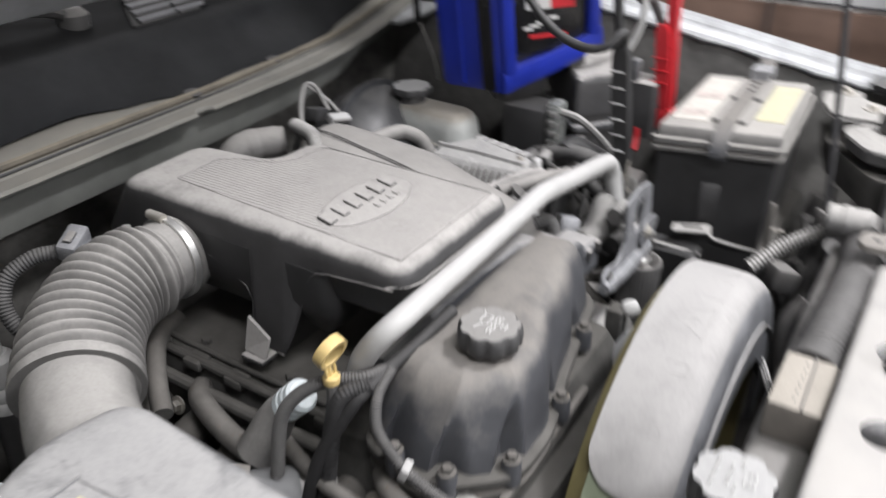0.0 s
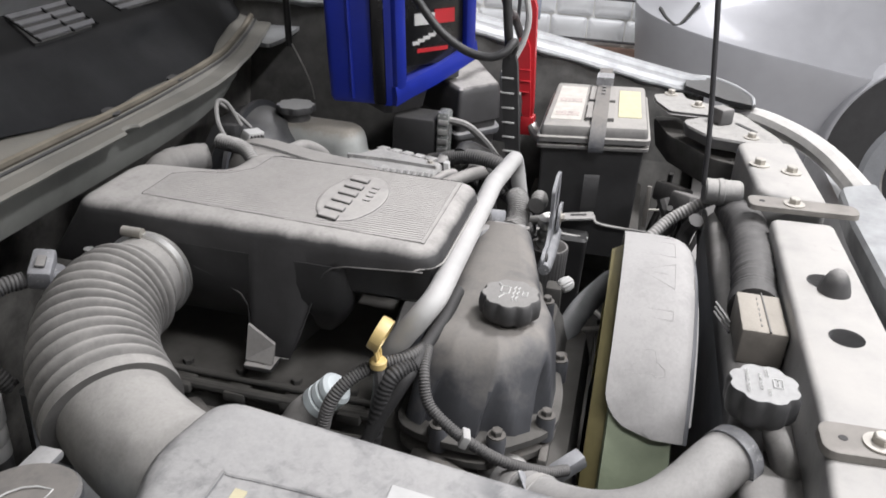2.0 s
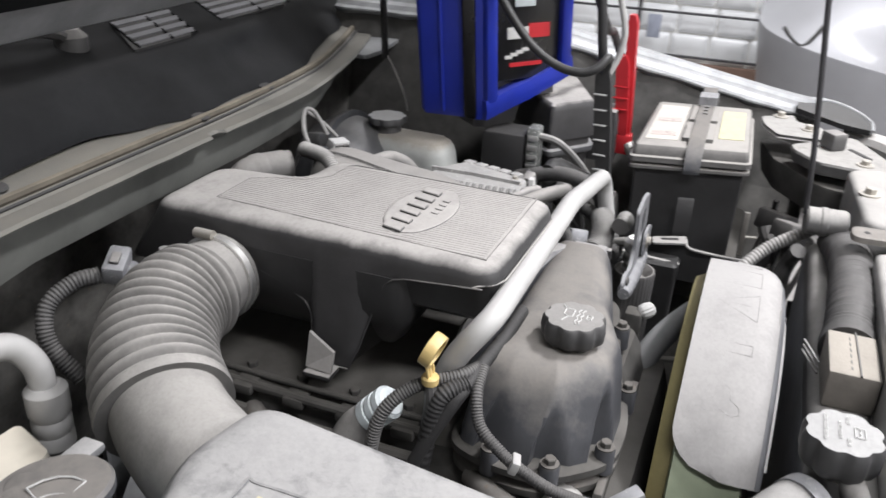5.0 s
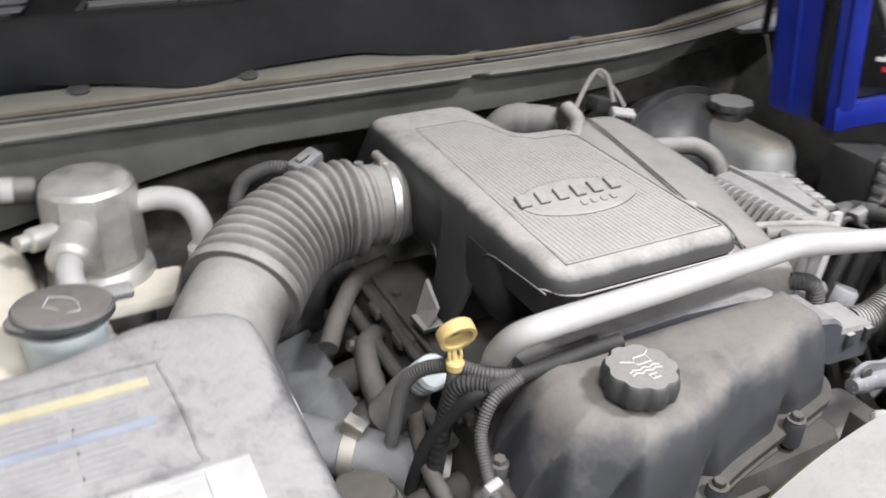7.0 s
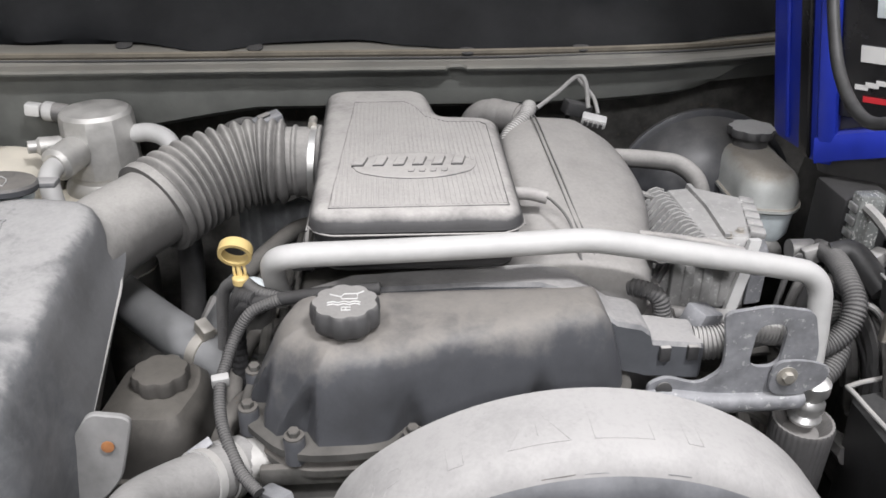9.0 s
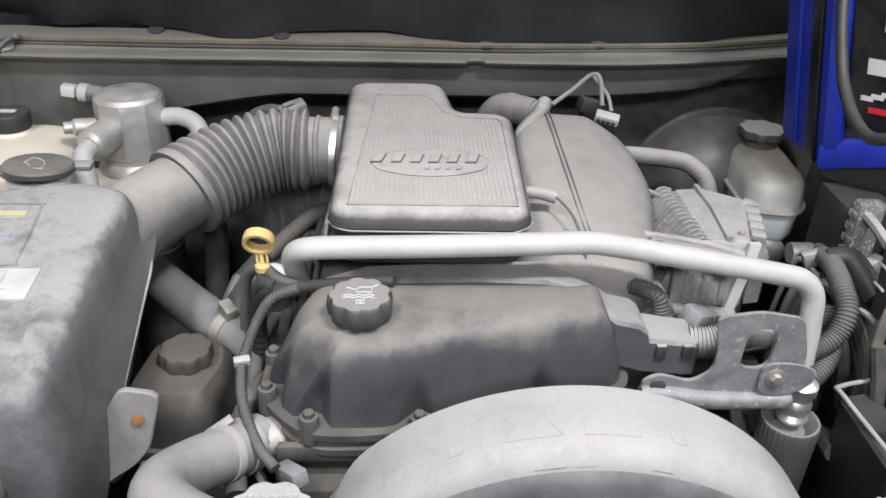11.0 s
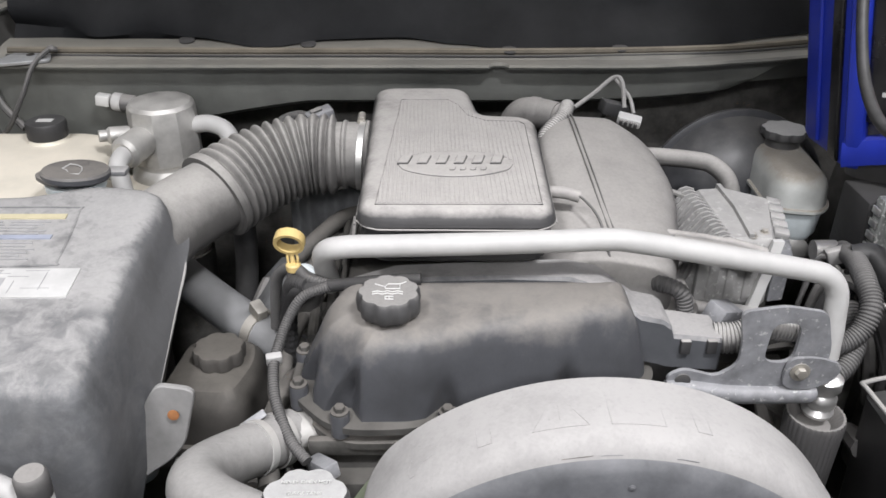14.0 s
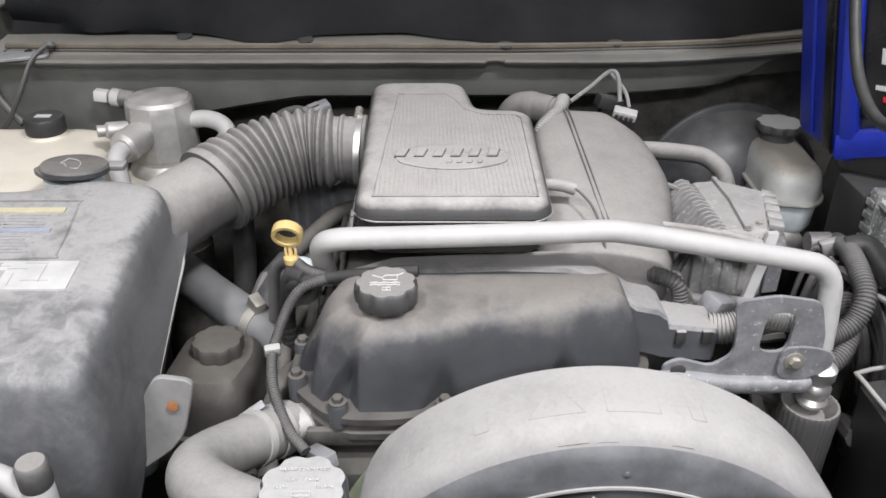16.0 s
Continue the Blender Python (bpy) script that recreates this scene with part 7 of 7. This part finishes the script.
part("branch", tube([(-0.25, -0.46, 0.985), (-0.272, -0.44, 0.975), (-0.28, -0.43, 0.93), (-0.285, -0.42, 0.85)], 0.0095, 10, 40, lambda s: 1 + 0.05 * math.sin(s * 160)), M["tape"], loom, "taped branch")
part("conduit", conduit([(-0.225, -0.468, 0.99), (-0.255, -0.472, 0.978), (-0.272, -0.482, 0.955), (-0.28, -0.505, 0.938), (-0.284, -0.53, 0.925), (-0.278, -0.565, 0.905), (-0.258, -0.605, 0.885), (-0.238, -0.628, 0.876)], 0.0064, 0.003), M["conduit_dark"], loom)
part("clip", turned(box(-0.009, 0.009, -0.0045, 0.0045, -0.007, 0.0085, 0.002), pose(-0.284, -0.523, 0.929, 20, 0, 15)), M["clip"], loom, "white plastic clip")
part("plug", turned(box(-0.009, 0.009, -0.02, 0.02, -0.009, 0.009, 0.003), pose(-0.222, -0.628, 0.868, -20, 0, 40)), M["bracket"], loom, "grey sensor plug")
part("white_nut", lathe([(0.012, -0.02), (0.018, -0.018), (0.0185, -0.008), (0.016, -0.006), (0.0185, -0.003), (0.0185, 0.004), (0.016, 0.006), (0.0185, 0.009), (0.0185, 0.016), (0.015, 0.02), (0.011, 0.02)], (-0.268, -0.371, 0.938), (0.0, -0.68, 0.72), 28), M["neck"], loom, "pale ridged ferrule")
part("tail", tube([(-0.268, -0.36, 0.927), (-0.272, -0.345, 0.905), (-0.29, -0.33, 0.86)], 0.02, 18, 8, lambda s: 0.8 + 0.5 * s), M["rubber"], loom)

side_line = thing("side_hose", "corrugated small hose running to the support", "hose", (0.3, -0.78, 0.9))
part("hose", conduit([(0.352, -0.696, 0.886), (0.385, -0.73, 0.915), (0.4, -0.765, 0.937), (0.41, -0.795, 0.953), (0.416, -0.82, 0.957)], 0.0105, 0.006), M["conduit"], side_line)
part("end", lathe([(0.014, 0), (0.016, 0.004), (0.016, 0.02)], (0.413, -0.808, 0.956), (0.2, -0.95, 0.1), 18), M["grey_paint"], side_line)
lower_pipe = thing("transmission_hose", "black rubber hose passing behind the shroud", "hose", (0.15, -0.63, 0.8))
part("hose", tube([(0.05, -0.56, 0.76), (0.08, -0.585, 0.82), (0.13, -0.61, 0.86), (0.19, -0.64, 0.875), (0.26, -0.66, 0.86)], 0.017, 18), M["braid"], lower_pipe)
lug = thing("white_sensor", "pale ribbed sensor plug at the head", "sensor", (0.16, -0.6, 0.84))
part("plug", lathe([(0.007, 0), (0.011, 0.004), (0.012, 0.012), (0.01, 0.02), (0.006, 0.023)], (0.165, -0.575, 0.875), (0.5, -0.7, 0.3), 40, lobes=12, deep=0.12), M["white"], lug)
part("mount", box(0.15, 0.178, -0.58, -0.555, 0.8, 0.88, 0.005), M["pit"], lug)

service = thing("service_port", "silver service port with black cap by the filter box", "pipe", (-0.46, -0.73, 0.8))
part("cap", lathe([(0.0135, 0.0), (0.0145, 0.002), (0.0145, 0.024), (0.012, 0.028)], (-0.455, -0.74, 0.945), n=24), M["black"], service, "black ridged cap")
part("pipe", tube([(-0.56, -0.735, 0.955), (-0.5, -0.735, 0.955), (-0.475, -0.737, 0.94), (-0.455, -0.74, 0.915), (-0.455, -0.74, 0.8)], 0.011, 16), M["bar"], service)
part("collar", lathe([(0.014, 0), (0.014, 0.025), (0.011, 0.03)], (-0.455, -0.74, 0.92), n=20), M["bar"], service)
side_tray = thing("side_tray", "pale grey plastic tray edge low in the bay", "tray", (0.46, -0.5, 0.8))
part("rim", tube([(0.52, -0.45, 0.85), (0.43, -0.47, 0.85), (0.425, -0.49, 0.848), (0.45, -0.6, 0.83)], 0.003, 8, 5), M["grey_paint"], side_tray)
part("pan", slab([(0.43, -0.6), (0.48, -0.6), (0.48, -0.46), (0.43, -0.47)], [(0.5, 0.01), (0.83, 0), (0.835, 0.004)], 0.01), M["case_black"], side_tray)

# ---- wiring and pipes low in the bay ----
low_wires = thing("lower_wiring", "black wires and pipes low beside the battery", "wiring", (0.62, -0.75, 0.5))
rng = random.Random(9)
for k in range(12):
    x, y, z = 0.48 + 0.03 * k, rng.uniform(-0.82, -0.72), rng.uniform(0.72, 0.88)
    pts = [(x, y, z), (x + rng.uniform(-0.03, 0.05), y + rng.uniform(-0.03, 0.03), z - 0.05), (x + rng.uniform(-0.05, 0.05), y + rng.uniform(-0.04, 0.04), z - 0.16)]
    part("pipe", tube(pts, rng.choice((0.006, 0.009, 0.014)), 10, 5), M[rng.choice(("black", "dark", "rubber_clean", "conduit_dark"))], low_wires)
for x, y, z, w in ((0.58, -0.77, 0.87, 0.03), (0.7, -0.75, 0.84, 0.04), (0.5, -0.72, 0.8, 0.03)):
    part("connector", turned(box(-w, w, -0.02, 0.02, -0.02, 0.02, 0.006), pose(x, y, z, 15, 10, 35)), M["black"], low_wires, "black plug body")
    part("lead", tube([(x, y, z - 0.015), (x + 0.02, y - 0.01, z - 0.1), (x, y, 0.5)], 0.008, 8, 5), M["rubber_clean"], low_wires)
rear_wires = thing("relay_wiring", "dusty tangled wires beside the relay block", "wiring", (0.48, -0.4, 0.8))
for k in range(9):
    x, y, z = rng.uniform(0.4, 0.47), rng.uniform(-0.42, -0.3), rng.uniform(0.88, 0.95)
    pts = [(x, y, z - 0.1), (x + 0.01, y - 0.01, z), (x + rng.uniform(0.02, 0.05), y + rng.uniform(-0.05, 0.02), z + rng.uniform(-0.01, 0.03)), (x + rng.uniform(0.05, 0.09), y - 0.06, z - 0.06), (x + 0.08, y - 0.07, z - 0.16)]
    part("wire", tube(pts, rng.choice((0.004, 0.006, 0.009)), 8, 6), M[rng.choice(("conduit", "conduit_dark", "rubber", "black"))], rear_wires)
for x, y, z in ((0.45, -0.385, 0.94), (0.49, -0.36, 0.955), (0.43, -0.33, 0.95)):
    part("plug", turned(box(-0.016, 0.016, -0.011, 0.011, -0.01, 0.01, 0.003), pose(x, y, z, 12, 20, 40 * x * 10)), M["conduit"], rear_wires, "dusty plug")

# black tube rising at the end of the cowl
vent_tube = thing("breather_tube", "thin black breather tube hanging at the cowl end", "tube", (-0.78, 0.0, 0.9))
part("tube", tube([(-0.70, 0.03, 1.125), (-0.722, 0.0, 1.105), (-0.742, -0.02, 1.06), (-0.77, -0.02, 1.015), (-0.8, 0.0, 0.98), (-0.83, 0.0, 0.9)], 0.0038, 8, 8), M["rubber_clean"], vent_tube)
part("grommet", lathe([(0.008, 0), (0.009, 0.003), (0.006, 0.008)], (-0.702, 0.028, 1.118), (0.2, 0.3, 1), 16), M["rubber_clean"], vent_tube, "black grommet")
corner = thing("cowl_gusset", "bare metal gusset plate at the end of the cowl lip", "bracket", (-0.74, 0.03, 1.1))
part("plate", slab([(-0.79, -0.02), (-0.7, 0.01), (-0.715, 0.06), (-0.76, 0.09)], [(1.105, 0.001), (1.1085, 0.0), (1.11, 0.002)], 0.008), M["galvanised"], corner)
part("hole", lathe([(0.007, 1.1098), (0.006, 1.1108)], (-0.74, 0.035, 0), n=16), M["screen"], corner, "dark bolt hole")
